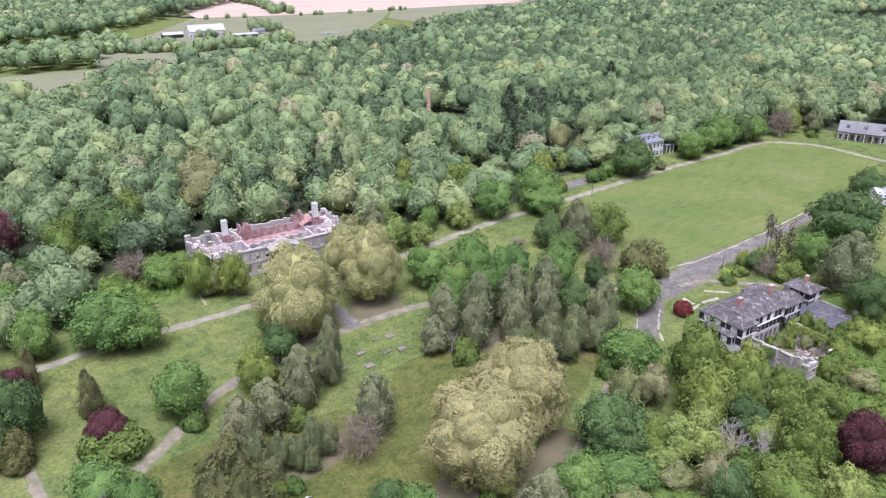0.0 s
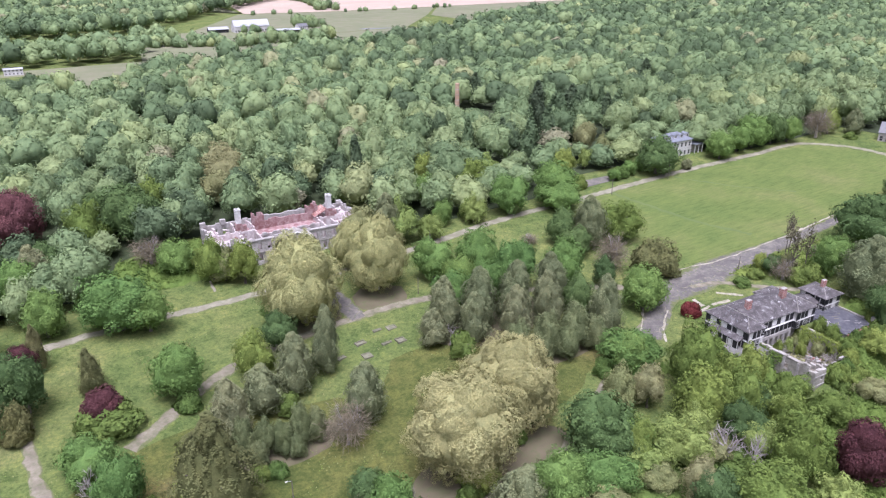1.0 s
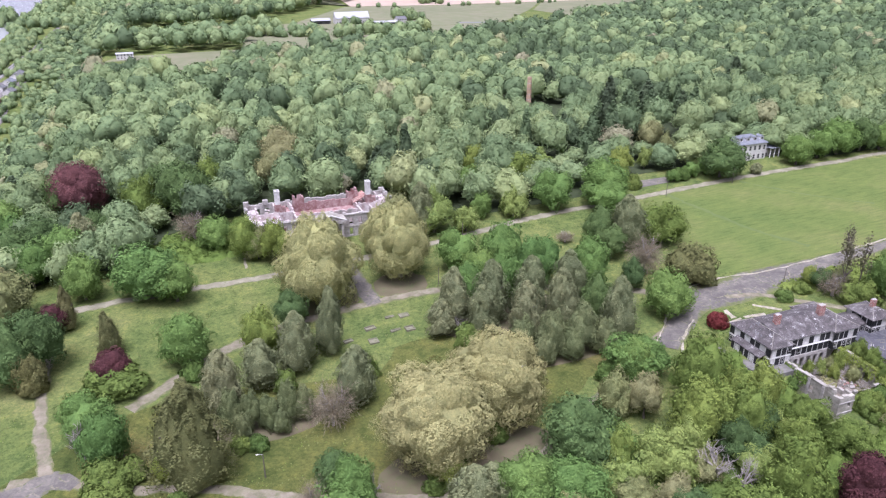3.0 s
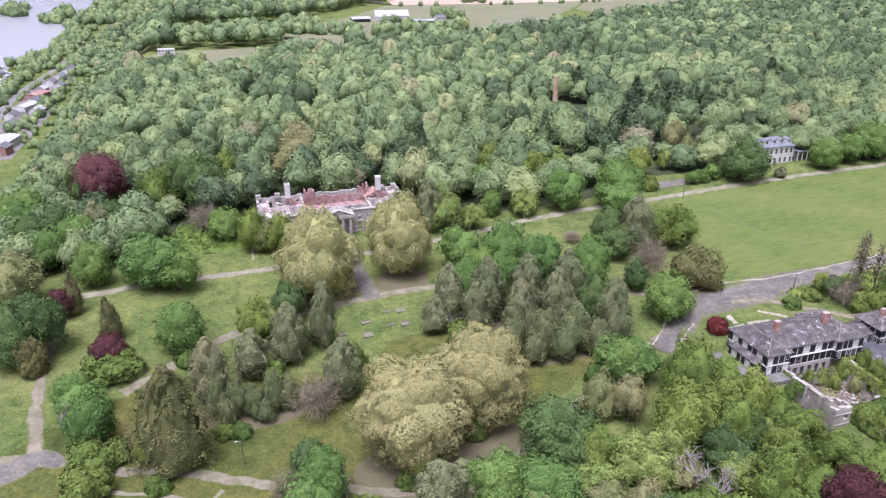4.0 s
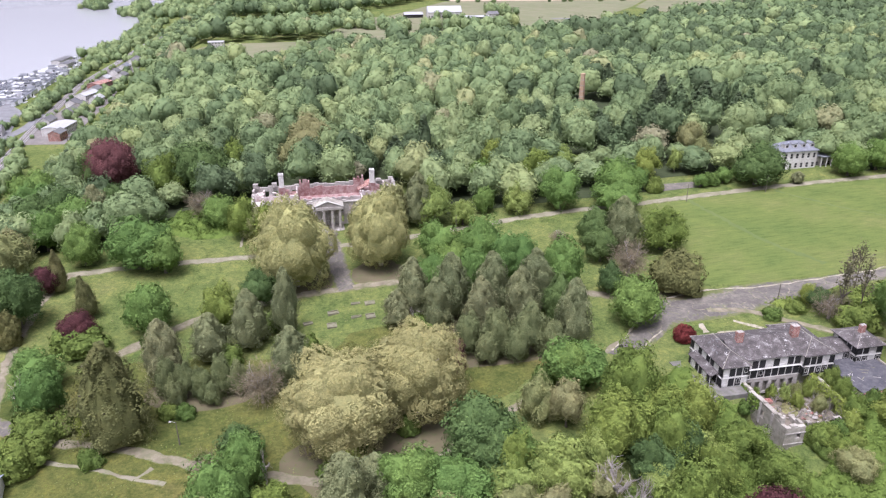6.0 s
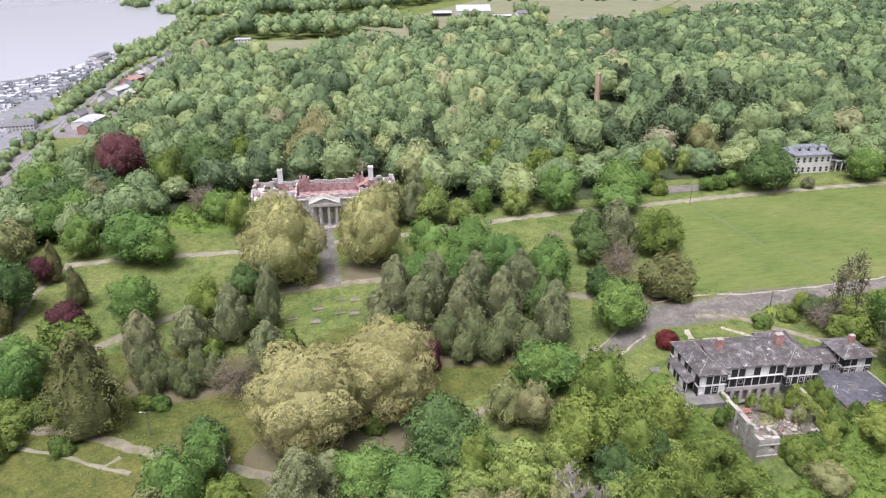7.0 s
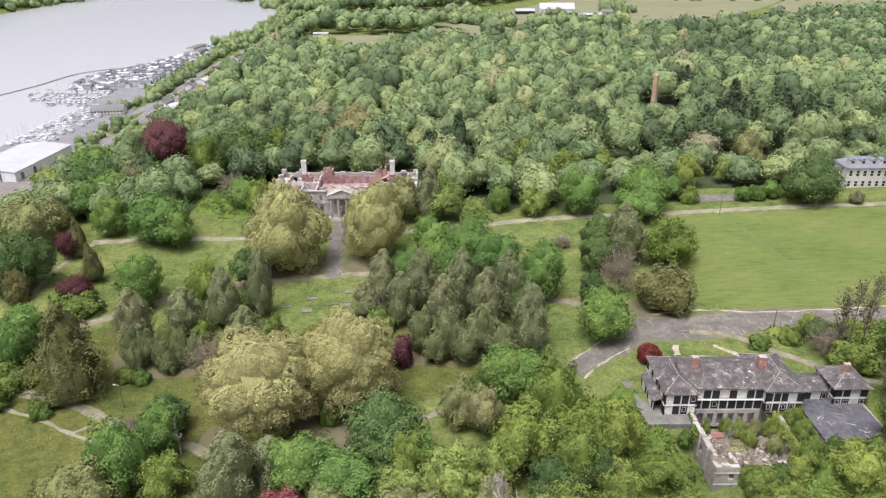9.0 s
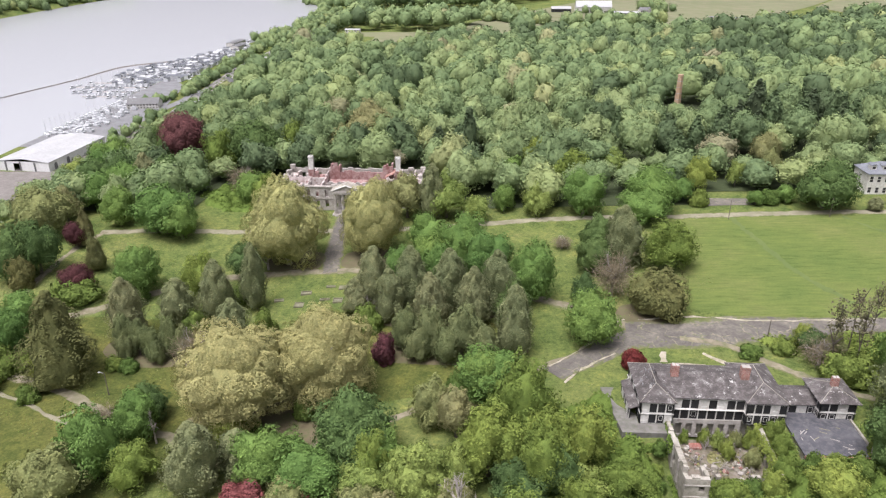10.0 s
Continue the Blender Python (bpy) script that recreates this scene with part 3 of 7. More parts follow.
def bare_bm(r, wide=1.0):
    """A leafless tree: forked limbs down to twigs."""
    bm = bmesh.new()

    def grow(a, d, length, rad, level):
        b = a + d * length
        limb(bm, a, b, rad, rad * 0.62, 5 if level < 2 else 3)
        if level >= 4:
            return
        for i in range(3 if level else 5):
            t = r.uniform(0.45, 1.0)
            turn = Vector(r.normal(size=3)) * (0.55 if level else 0.6 * wide)
            nd2 = (d + turn + Vector((0, 0, 0.12))).normalized()
            grow(a.lerp(b, t), nd2, length * r.uniform(0.55, 0.8), rad * 0.5, level + 1)
    grow(Vector((0, 0, -0.02)), Vector((0.05, 0, 1)), 0.34, 0.045, 0)
    mx = max((v.co.z for v in bm.verts))
    mr = max((math.hypot(v.co.x, v.co.y) for v in bm.verts))
    for v in bm.verts:
        v.co.z /= mx
        if mr > 0:
            v.co.x, v.co.y = v.co.x / mr, v.co.y / mr
    return bm


# kind: crown shape, lobes, leaf clumps, clump size, foot of the crown, depth of the lumps, bark, name, label
KINDS = {
    "maple": ("round", 26, 6000, 0.028, 0.05, 0.34, BARK, "maple_tree", "full round maple with fresh green leaves", "tree"),
    "limetree": ("egg", 24, 6000, 0.028, 0.03, 0.44, BARK, "lime_tree", "leafy tree with light green spring foliage", "tree"),
    "lime": ("egg", 22, 6000, 0.028, 0.02, 0.44, BARK, "young_tree", "bushy young tree with bright yellow-green leaves", "tree"),
    "oak": ("round", 26, 6000, 0.028, 0.05, 0.34, BARK, "oak_tree", "dense tree with dark green foliage", "tree"),
    "sycamore": ("round", 30, 46000, 0.0125, 0.02, 0.26, PALE_BARK, "sycamore_tree", "huge sycamore with sparse tan-green young leaves", "tree"),
    "plane": ("egg", 26, 40000, 0.0135, 0.0, 0.26, PALE_BARK, "plane_tree", "broad plane tree with yellow-olive young leaves", "tree"),
    "pale": ("egg", 20, 5600, 0.028, 0.03, 0.36, BARK, "budding_tree", "tree with thin pale olive spring leaves", "tree"),
    "cedar": ("column", 30, 8600, 0.028, 0.0, 0.42, BARK, "cedar_tree", "ragged grey-brown cedar tree", "tree"),
    "spruce": ("cone", 40, 8600, 0.026, 0.0, 0.44, BARK, "spruce_tree", "pointed olive-brown spruce on the lawn", "tree"),
    "juniper": ("egg", 16, 5400, 0.032, 0.0, 0.34, BARK, "juniper_tree", "dull grey-green juniper with upright lobes", "tree"),
    "pine": ("round", 9, 420, 0.10, 0.34, 0.5, BARK, "pine_tree", "tall thin pine with a sparse top", "tree"),
    "purple": ("round", 26, 8000, 0.026, 0.04, 0.24, BARK, "copper_beech", "copper beech with dark maroon leaves", "tree"),
    "beech": ("round", 30, 9000, 0.022, 0.04, 0.22, BARK, "copper_beech", "tall copper beech with brownish maroon spring leaves", "tree"),
    "redmaple": ("dome", 18, 3600, 0.045, 0.0, 0.3, BARK, "red_maple", "low maple with rusty red leaves", "tree"),
    "russet": ("dome", 20, 4800, 0.040, 0.0, 0.3, BARK, "russet_tree", "broad tree with russet brown-green foliage", "tree"),
    "twiggy": ("round", 20, 5200, 0.040, 0.02, 0.34, DEADWOOD, "bare_tree", "bare tree with a dense haze of grey-pink twigs", "tree"),
    "redbush": ("dome", 12, 2400, 0.055, 0.0, 0.2, BARK, "barberry_bush", "clipped round bush with dark red leaves", "shrub"),
    "purpleshrub": ("dome", 12, 2700, 0.055, 0.0, 0.34, BARK, "purple_shrub", "loose shrub with dark purple leaves", "shrub"),
    "shrub": ("dome", 14, 2900, 0.052, 0.0, 0.34, BARK, "shrub", "bushy green shrub growing in the grass", "shrub"),
}
ASPECT = {"maple": 2.05, "limetree": 2.2, "lime": 1.9, "oak": 2.1, "sycamore": 2.35, "pale": 2.2, "plane": 2.2, "cedar": 3.2, "spruce": 4.0, "juniper": 2.5, "pine": 8.0, "purple": 2.1, "beech": 2.1, "redmaple": 1.5, "russet": 1.9, "shrub": 1.3, "twiggy": 2.1, "redbush": 1.3, "purpleshrub": 2.0}
MAKERS = {}
for kind, (shape, lobes, leaves, size, foot, depth, bark, name, label, cat) in KINDS.items():
    MAKERS[kind] = []
    for k in range(2 if kind in ("sycamore", "plane") else 3):
        r = np.random.RandomState(100 + 17 * len(MAKERS) + k)
        great, bare = kind in ("sycamore", "plane"), kind == "twiggy"
        V, F = crown_mesh(r, 2, lobes, leaves, size, foot, shape, depth, aspect=ASPECT[kind], core=0.94 if great else 0.2 if bare else 0.12 if kind == "pine" else 0.925, tilt=0.20 if great else 0.25, fine=14 if great else 6,
                          fuzz=0.045 if great else 0.7 if bare else 0.6 if kind == "pine" else 0.065, twigs=bare)
        me = mesh_np(name + "_crown", V, F, smooth=True)
        bm = bare_bm(r) if bare else trunk_bm(r, 0.85 if kind == "pine" else 0.5, 0.075 if kind == "pine" else 0.06, 5)
        tm = bpy.data.meshes.new(name + "_trunk")
        bm.to_mesh(tm)
        bm.free()
        me.materials.append(LEAF[kind])
        tm.materials.append(bark)
        MAKERS[kind].append((tm, me))
BARE = []
for k in range(3):
    bm = bare_bm(np.random.RandomState(900 + k))
    me = bpy.data.meshes.new("bare_branches")
    bm.to_mesh(me)
    bm.free()
    me.materials.append(DEADWOOD)
    BARE.append(me)
planted = []


def tree(kind, x, y, height, radius, label="", lift=0.0):
    """One tree or shrub, standing on the land."""
    k = len(planted)
    planted.append((x, y, radius))
    m = Matrix.Translation((x, y, gz(x, y) + lift)) @ Matrix.Rotation(k * 2.399, 4, "Z") @ Matrix.Diagonal((radius, radius, height, 1))
    if kind == "dead":
        ob = link("dead_tree", BARE[k % 3], DEADWOOD)
        ob.matrix_world = m
        return tagged(ob, label or "leafless tree with grey bare branches", "tree")
    name, text, cat = KINDS[kind][7:]
    ob = thing(name, m, label or text, cat)
    tm, me = MAKERS[kind][k % len(MAKERS[kind])]
    link("trunk", tm, None, ob)
    link("crown", me, None, ob)
    return ob


tree("sycamore", 74.5, 96.0, 24.5, 12.4)
tree("sycamore", 91.0, 103.5, 24.0, 11.6)
tree("plane", 66.0, 169.0, 29.0, 12.6)
tree("plane", 91.5, 174.5, 25.5, 9.8)
tree("maple", 28.2, 150.9, 15.8, 6.8)
tree("spruce", 9.8, 161.0, 12.5, 3.6)
tree("purple", 11.0, 148.4, 9.6, 4.8)
tree("shrub", 11.4, 145.8, 6.0, 7.4)
tree("maple", 6.2, 130.0, 11.0, 6.6)
tree("maple", 10.6, 118.4, 14.4, 5.4)
tree("dead", 5.8, 122.5, 9.6, 3.7)
tree("spruce", 27.0, 110.7, 23.0, 9.3)
tree("shrub", 10.6, 111.6, 6.8, 5.5)
tree("shrub", 10.7, 102.9, 6.8, 5.5)
tree("limetree", 21.8, 111.2, 9.4, 3.2)
tree("shrub", 23.6, 101.5, 3.9, 2.8)
tree("cedar", 34.6, 129.0, 17.6, 5.4)
tree("cedar", 44.0, 137.8, 13.2, 5.4)
tree("cedar", 53.6, 141.2, 17.0, 5.6)
tree("cedar", 63.0, 144.5, 20.0, 4.0)
tree("limetree", 46.0, 150.4, 14.8, 5.8)
tree("oak", 55.5, 159.5, 12.9, 5.2)
tree("maple", 59.6, 172.2, 9.1, 5.0)
tree("juniper", 35.6, 123.8, 11.0, 3.0)
tree("juniper", 39.8, 122.4, 10.4, 2.7)
tree("juniper", 43.6, 121.6, 9.8, 2.8)
tree("juniper", 48.0, 122.6, 11.6, 3.0)
tree("juniper", 51.6, 121.8, 9.6, 2.6)
tree("juniper", 37.6, 119.6, 7.6, 2.3)
tree("juniper", 46.0, 118.8, 6.6, 2.2)
tree("juniper", 117.2, 115.2, 9.6, 3.4)
tree("juniper", 110.0, 116.4, 9.0, 3.2)
tree("juniper", 126.0, 114.6, 10.4, 3.6)
tree("shrub", 40.2, 115.5, 3.2, 2.5)
tree("twiggy", 57.0, 117.2, 11.6, 5.2)
tree("cedar", 64.2, 123.1, 15.8, 5.3)
tree("maple", 54.7, 89.5, 12.6, 4.9)
tree("twiggy", 47.4, 91.0, 8.2, 3.0)
tree("cedar", 96.1, 142.3, 18.0, 5.2)
tree("cedar", 106.3, 140.1, 18.6, 5.8)
tree("cedar", 116.5, 137.4, 18.6, 5.8)
tree("cedar", 128.6, 137.7, 17.6, 5.4)
tree("cedar", 132.6, 118.9, 18.0, 5.2)
tree("cedar", 92.2, 140.5, 10.6, 4.6)
tree("cedar", 101.4, 135.0, 15.0, 4.8)
tree("cedar", 112.0, 131.0, 15.6, 5.0)
tree("cedar", 122.8, 131.4, 16.4, 5.0)
tree("oak", 133.0, 130.0, 14.0, 5.0)
tree("maple", 113.6, 147.4, 16.6, 6.0)
tree("maple", 103.0, 150.6, 14.4, 5.6)
tree("maple", 108.8, 170.0, 15.0, 6.9)
tree("maple", 109.9, 157.0, 14.0, 6.0)
tree("maple", 119.1, 162.2, 18.0, 7.4)
tree("maple", 126.8, 152.2, 17.4, 6.8)
tree("maple", 138.0, 143.4, 18.0, 6.6)
tree("juniper", 106.6, 122.0, 12.0, 3.8)
tree("juniper", 113.0, 118.4, 14.0, 4.4)
tree("juniper", 121.0, 117.4, 14.6, 4.6)
tree("dead", 95.5, 137.2, 6.6, 3.7)
tree("oak", 100.6, 83.4, 16.0, 8.8)
tree("limetree", 105.4, 77.4, 11.9, 4.3)
tree("maple", 88.3, 78.7, 8.8, 6.4)
tree("cedar", 79.2, 79.8, 9.8, 5.1)
tree("maple", 126.8, 103.3, 11.1, 8.2)
tree("pale", 115.4, 93.6, 12.0, 4.8)
tree("pale", 120.2, 89.6, 12.0, 4.4)
tree("limetree", 133.1, 88.8, 20.0, 7.0)
tree("limetree", 126.6, 79.6, 15.5, 6.6)
tree("lime", 112.6, 74.3, 11.0, 6.5)
tree("lime", 120.7, 76.3, 10.3, 4.4)
tree("limetree", 138.2, 82.4, 12.7, 4.6)
tree("oak", 139.2, 76.8, 10.5, 4.5)
tree("oak", 130.7, 73.3, 10.3, 3.8)
tree("limetree", 141.9, 68.8, 11.3, 5.0)
tree("lime", 131.7, 67.6, 8.0, 4.8)
tree("redmaple", 93.2, 72.6, 5.0, 3.2)
tree("pale", 104.2, 69.9, 6.4, 4.3)
tree("dead", 122.0, 68.5, 10.6, 5.2)
tree("purple", 142.2, 51.8, 15.4, 6.2)
tree("maple", 51.4, 78.2, 15.6, 6.3)
tree("oak", 53.4, 96.5, 9.6, 5.2)
tree("limetree", 60.5, 76.6, 9.8, 5.3)
tree("cedar", 73.0, 74.7, 15.7, 5.8)
tree("maple", 84.6, 77.1, 12.3, 6.2)
tree("pale", 47.3, 70.6, 12.1, 7.1)
tree("maple", 125.4, 101.6, 12.1, 4.8)
tree("limetree", 128.6, 81.4, 14.7, 6.8)
tree("limetree", 136.1, 77.1, 14.5, 5.4)
tree("limetree", 144.9, 82.3, 14.0, 5.2)
tree("oak", -10.5, 155.5, 17.5, 7.6)
tree("pale", -18.4, 183.1, 18.2, 10.5)
tree("maple", 176.5, 193.9, 11.7, 8.8)
tree("oak", 158.3, 169.8, 13.9, 5.4)
tree("oak", 156.1, 158.5, 11.6, 5.7)
tree("cedar", 164.1, 162.2, 18.6, 6.7)
tree("limetree", 177.3, 161.4, 15.1, 8.0)
tree("russet", 169.6, 137.2, 12.0, 7.8)
tree("twiggy", 159.1, 145.3, 13.1, 5.4)
tree("oak", 150.8, 139.3, 10.6, 3.9)
tree("maple", 150.8, 122.8, 14.2, 6.9)
tree("maple", 20.0, 188.2, 16.8, 10.8)
tree("maple", 26.8, 184.2, 14.6, 6.7)
tree("beech", -3.5, 264.0, 23.0, 10.6)
tree("oak", 36.2, 250.5, 17.7, 8.6)
tree("twiggy", 34.3, 227.1, 11.3, 6.0)
tree("limetree", 49.6, 206.0, 16.0, 6.0)
tree("limetree", 57.8, 200.0, 15.5, 5.4)
tree("pale", 99.0, 201.5, 16.5, 7.6, "tan-leaved tree close to the ruined hall")
tree("plane", 90.6, 192.0, 17.5, 7.2, "tan plane tree close to the ruined hall")
tree("lime", 112.3, 200.6, 18.1, 7.8)
tree("lime", 122.3, 196.6, 10.1, 5.6)
tree("maple", 131.7, 204.4, 10.5, 4.0)
tree("lime", 142.5, 200.5, 12.3, 5.3)
tree("maple", 158.1, 200.0, 16.9, 7.5)
tree("cedar", 107.5, 201.2, 19.1, 6.1)
tree("maple", 179.5, 202.0, 16.5, 9.3)
tree("oak", 236.8, 203.5, 18.1, 10.1)
tree("pale", 231.7, 243.8, 15.0, 6.0)
tree("maple", 276.1, 203.4, 13.6, 7.0)
tree("maple", 291.0, 206.5, 14.0, 6.8)
tree("maple", 303.0, 207.4, 17.2, 8.6)
tree("oak", 316.0, 207.0, 15.5, 7.0)
tree("maple", 325.5, 205.0, 13.5, 6.4)
tree("twiggy", 344.5, 202.6, 15.5, 6.8)
tree("cedar", 366.5, 197.5, 13.0, 5.0)
tree("shrub", 357.6, 192.6, 3.4, 3.6)
tree("limetree", 356.0, 204.0, 14.0, 5.0)
tree("oak", 242.6, 112.7, 19.3, 12.3)
tree("oak", 292.8, 130.6, 12.8, 7.9)
tree("maple", 214.0, 107.9, 14.0, 6.4)
tree("pine", 201.0, 111.8, 18.8, 2.5)
tree("pine", 205.9, 110.8, 18.9, 2.5)
tree("pine", 207.9, 118.3, 17.0, 2.1)
tree("pine", 215.6, 124.1, 16.0, 1.9)
tree("cedar", 209.5, 93.3, 20.0, 8.4)
tree("oak", 199.9, 81.2, 16.0, 6.3)
tree("shrub", 186.2, 117.1, 2.4, 3.0)
tree("shrub", 194.0, 118.6, 3.2, 3.0)
tree("oak", 199.3, 117.2, 7.1, 3.3)
tree("pale", 202.9, 115.0, 8.4, 3.1)
tree("twiggy", 199.6, 113.2, 7.6, 4.2)
tree("limetree", 198.8, 120.8, 6.5, 2.6)
tree("shrub", 202.6, 107.5, 6.7, 5.4)
tree("purple", -3.7, 175.7, 8.7, 3.9)
tree("spruce", -0.7, 176.3, 13.2, 3.0)
tree("oak", -6.0, 158.4, 17.5, 7.2)
tree("pale", -19.2, 197.6, 13.2, 5.2)
tree("oak", -17.3, 217.5, 17.4, 10.0)
tree("maple", -2.8, 212.5, 17.5, 8.2)
tree("cedar", 1.2, 217.7, 18.6, 5.9)
tree("russet", -6.9, 150.2, 10.6, 4.1)
tree("twiggy", 33.1, 265.6, 15.0, 6.0)
tree("twiggy", 148.8, 174.4, 4.0, 3.1)
tree("purpleshrub", 102.2, 117.2, 8.3, 3.7)
tree("redbush", 159.0, 112.3, 4.2, 2.9)
tree("cedar", 252.6, 200.7, 4.8, 2.8)
tree("shrub", 95.9, 131.8, 6.9, 4.3)
tree("lime", 114.2, 72.0, 13.3, 6.6)
tree("limetree", 136.8, 82.6, 14.0, 6.7)
tree("oak", 137.3, 76.7, 9.7, 4.1)
tree("limetree", 130.9, 58.5, 17.8, 6.9)
tree("limetree", 117.9, 54.3, 11.9, 8.3)
tree("maple", 105.6, 79.7, 10.9, 5.4)
tree("maple", 94.0, 74.5, 9.3, 6.8)
tree("oak", 109.7, 60.3, 9.9, 5.3)
tree("pale", 108.7, 63.8, 10.3, 3.9)
tree("limetree", 154.5, 66.6, 9.0, 5.6)
tree("pale", 170.5, 65.9, 7.0, 4.6)
tree("dead", 123.8, 63.5, 10.2, 3.9)
tree("lime", 130.4, 48.8, 8.6, 5.6)
tree("limetree", 151.6, 75.6, 8.6, 5.4)
tree("limetree", 186.8, 75.3, 8.5, 5.4)
tree("lime", 143.4, 75.8, 6.9, 5.6)
tree("oak", 132.1, 72.2, 8.4, 5.7)
tree("lime", 103.8, 74.4, 7.8, 6.3)
tree("pale", 120.3, 71.5, 6.9, 4.8)
tree("pale", 73.9, 285.0, 20.5, 11.5)
tree("pale", 67.8, 265.5, 15.8, 8.3)
tree("lime", 173.8, 240.3, 10.9, 7.7)
tree("limetree", 155.9, 224.2, 16.3, 9.2)
tree("oak", 32.8, 259.6, 18.4, 8.5)
tree("limetree", 144.9, 242.5, 15.0, 6.5)
tree("maple", 134.7, 225.8, 13.6, 6.2)
tree("limetree", 201.2, 221.6, 13.1, 6.0)
tree("oak", -8.9, 263.3, 18.1, 7.2)
tree("lime", -119.5, 375.2, 16.6, 12.0)
tree("maple", -23.0, 236.4, 16.7, 7.8)
tree("oak", 22.4, 264.5, 15.9, 7.2)
tree("limetree", 43.3, 269.1, 16.5, 7.2)
tree("shrub", 28.9, 146.6, 4.5, 3.6)
tree("shrub", 49.0, 135.0, 5.2, 3.5)
tree("shrub", 69.0, 132.3, 7.2, 3.5)
tree("shrub", 14.7, 114.1, 4.5, 3.6)
tree("shrub", 56.7, 147.9, 5.2, 3.9)
tree("shrub", 36.9, 116.2, 3.5, 2.7)
tree("shrub", 120.4, 104.6, 4.8, 3.2)
tree("shrub", 71.8, 88.5, 4.2, 3.3)
tree("shrub", 76.9, 91.5, 5.0, 3.4)
tree("maple", -27.1, 246.7, 18.1, 9.6)
tree("oak", -10.0, 222.7, 17.5, 7.5)
tree("lime", -62.1, 347.3, 13.7, 8.3)
tree("maple", 2.2, 192.9, 14.8, 5.9)
tree("oak", 32.4, 250.8, 21.6, 11.2)
tree("limetree", 18.9, 248.5, 20.0, 7.9)
tree("maple", 41.0, 216.8, 12.5, 6.8)
tree("pale", 52.8, 204.9, 13.2, 5.2)
tree("maple", -13.0, 208.7, 15.4, 7.1)
tree("oak", 4.6, 229.4, 15.1, 6.8)
tree("pale", 227.4, 227.5, 15.0, 4.2)
tree("lime", 214.7, 224.0, 11.0, 3.8)
tree("maple", 216.0, 206.5, 5.5, 3.2)
tree("shrub", 221.0, 207.5, 5.0, 3.4)
tree("maple", 226.5, 208.5, 6.5, 3.8)
tree("shrub", 197.5, 207.0, 6.0, 3.4)
tree("maple", 192.0, 210.5, 9.0, 4.6)
tree("maple", 234.0, 208.5, 8.0, 4.0)
tree("limetree", 142.0, 203.5, 9.5, 4.2)
tree("redmaple", 83.0, 69.2, 6.5, 4.8)
tree("pale", 90.9, 70.5, 6.5, 4.6)
tree("dead", 58.7, 88.7, 9.0, 2.6, "leaning pale dead trunk among the trees")

# ---- buildings: materials ----
def brick_build(nt, bsdf):
    b = nt.nodes.new("ShaderNodeTexBrick")
    b.inputs["Scale"].default_value = 1.0
    b.inputs["Color1"].default_value, b.inputs["Color2"].default_value, b.inputs["Mortar"].default_value = (0.36, 0.145, 0.115, 1), (0.27, 0.105, 0.09, 1), (0.40, 0.34, 0.30, 1)
    b.inputs["Brick Width"].default_value, b.inputs["Row Height"].default_value, b.inputs["Mortar Size"].default_value = 0.24, 0.08, 0.012
    mp = nt.nodes.new("ShaderNodeMapping")
    mp.inputs["Rotation"].default_value = (radians(90), 0, 0)
    nt.links.new(place(nt), mp.inputs["Vector"])
    nt.links.new(mp.outputs[0], b.inputs["Vector"])
    stain = ramp(nt, noise_at(nt, 0.5, 5, 0.7), [(0.3, (0.55, 0.55, 0.55)), (0.55, (1, 1, 1)), (0.78, (1.6, 1.7, 1.75))])
    nt.links.new(mixed(nt, 1.0, b.outputs["Color"], stain, "MULTIPLY"), bsdf.inputs["Base Color"])
    bumped(nt, bsdf, b.outputs["Fac"], 0.3, 0.02)


BRICK = material("old_red_brick", brick_build, 0.9)
STONE = speckled("pale_granite", (0.34, 0.31, 0.285), (0.46, 0.43, 0.405), (0.19, 0.175, 0.16), 1.2, 0.35, 0.9, 0.3)
RUINSTONE = speckled("stained_ruin_stone", (0.27, 0.248, 0.215), (0.42, 0.39, 0.345), (0.13, 0.122, 0.088), 0.9, 0.3, 0.92, 0.5)
PLASTER = speckled("stained_pink_plaster", (0.44, 0.36, 0.345), (0.62, 0.58, 0.56), (0.24, 0.15, 0.14), 0.7, 0.4, 0.9, 0.2)
PINKBRICK = speckled("bare_pink_brick", (0.20, 0.095, 0.09), (0.31, 0.19, 0.18), (0.44, 0.36, 0.34), 0.7, 0.35, 0.9, 0.3)
WHITE = speckled("peeling_white_paint", (0.52, 0.50, 0.475), (0.66, 0.65, 0.63), (0.36, 0.335, 0.30), 1.5, 0.4, 0.75, 0.2)
BLACK = speckled("black_board_and_dark_inside", (0.014, 0.014, 0.016), (0.026, 0.026, 0.028), (0.04, 0.038, 0.036), 1.5, 0.5, 0.7, 0.2)
TAR = speckled("tar_roof", (0.055, 0.055, 0.065), (0.095, 0.093, 0.105), (0.15, 0.145, 0.15), 0.9, 0.22, 0.85, 0.2)
GREYROOF = speckled("grey_metal_roof", (0.125, 0.125, 0.130), (0.185, 0.182, 0.185), (0.09, 0.088, 0.09), 0.8, 0.1, 0.6, 0.1)
WHITEROOF = speckled("white_roof", (0.36, 0.36, 0.37), (0.44, 0.44, 0.45), (0.30, 0.30, 0.31), 0.6, 0.1, 0.6, 0.1)
BLUEROOF = speckled("blue_grey_slate", (0.155, 0.165, 0.19), (0.215, 0.225, 0.25), (0.11, 0.115, 0.125), 1.2, 0.3, 0.8, 0.2)
POLE = speckled("weathered_pole", (0.10, 0.085, 0.07), (0.15, 0.13, 0.11), (0.07, 0.06, 0.05), 3.0, 1.0, 0.9, 0.3)
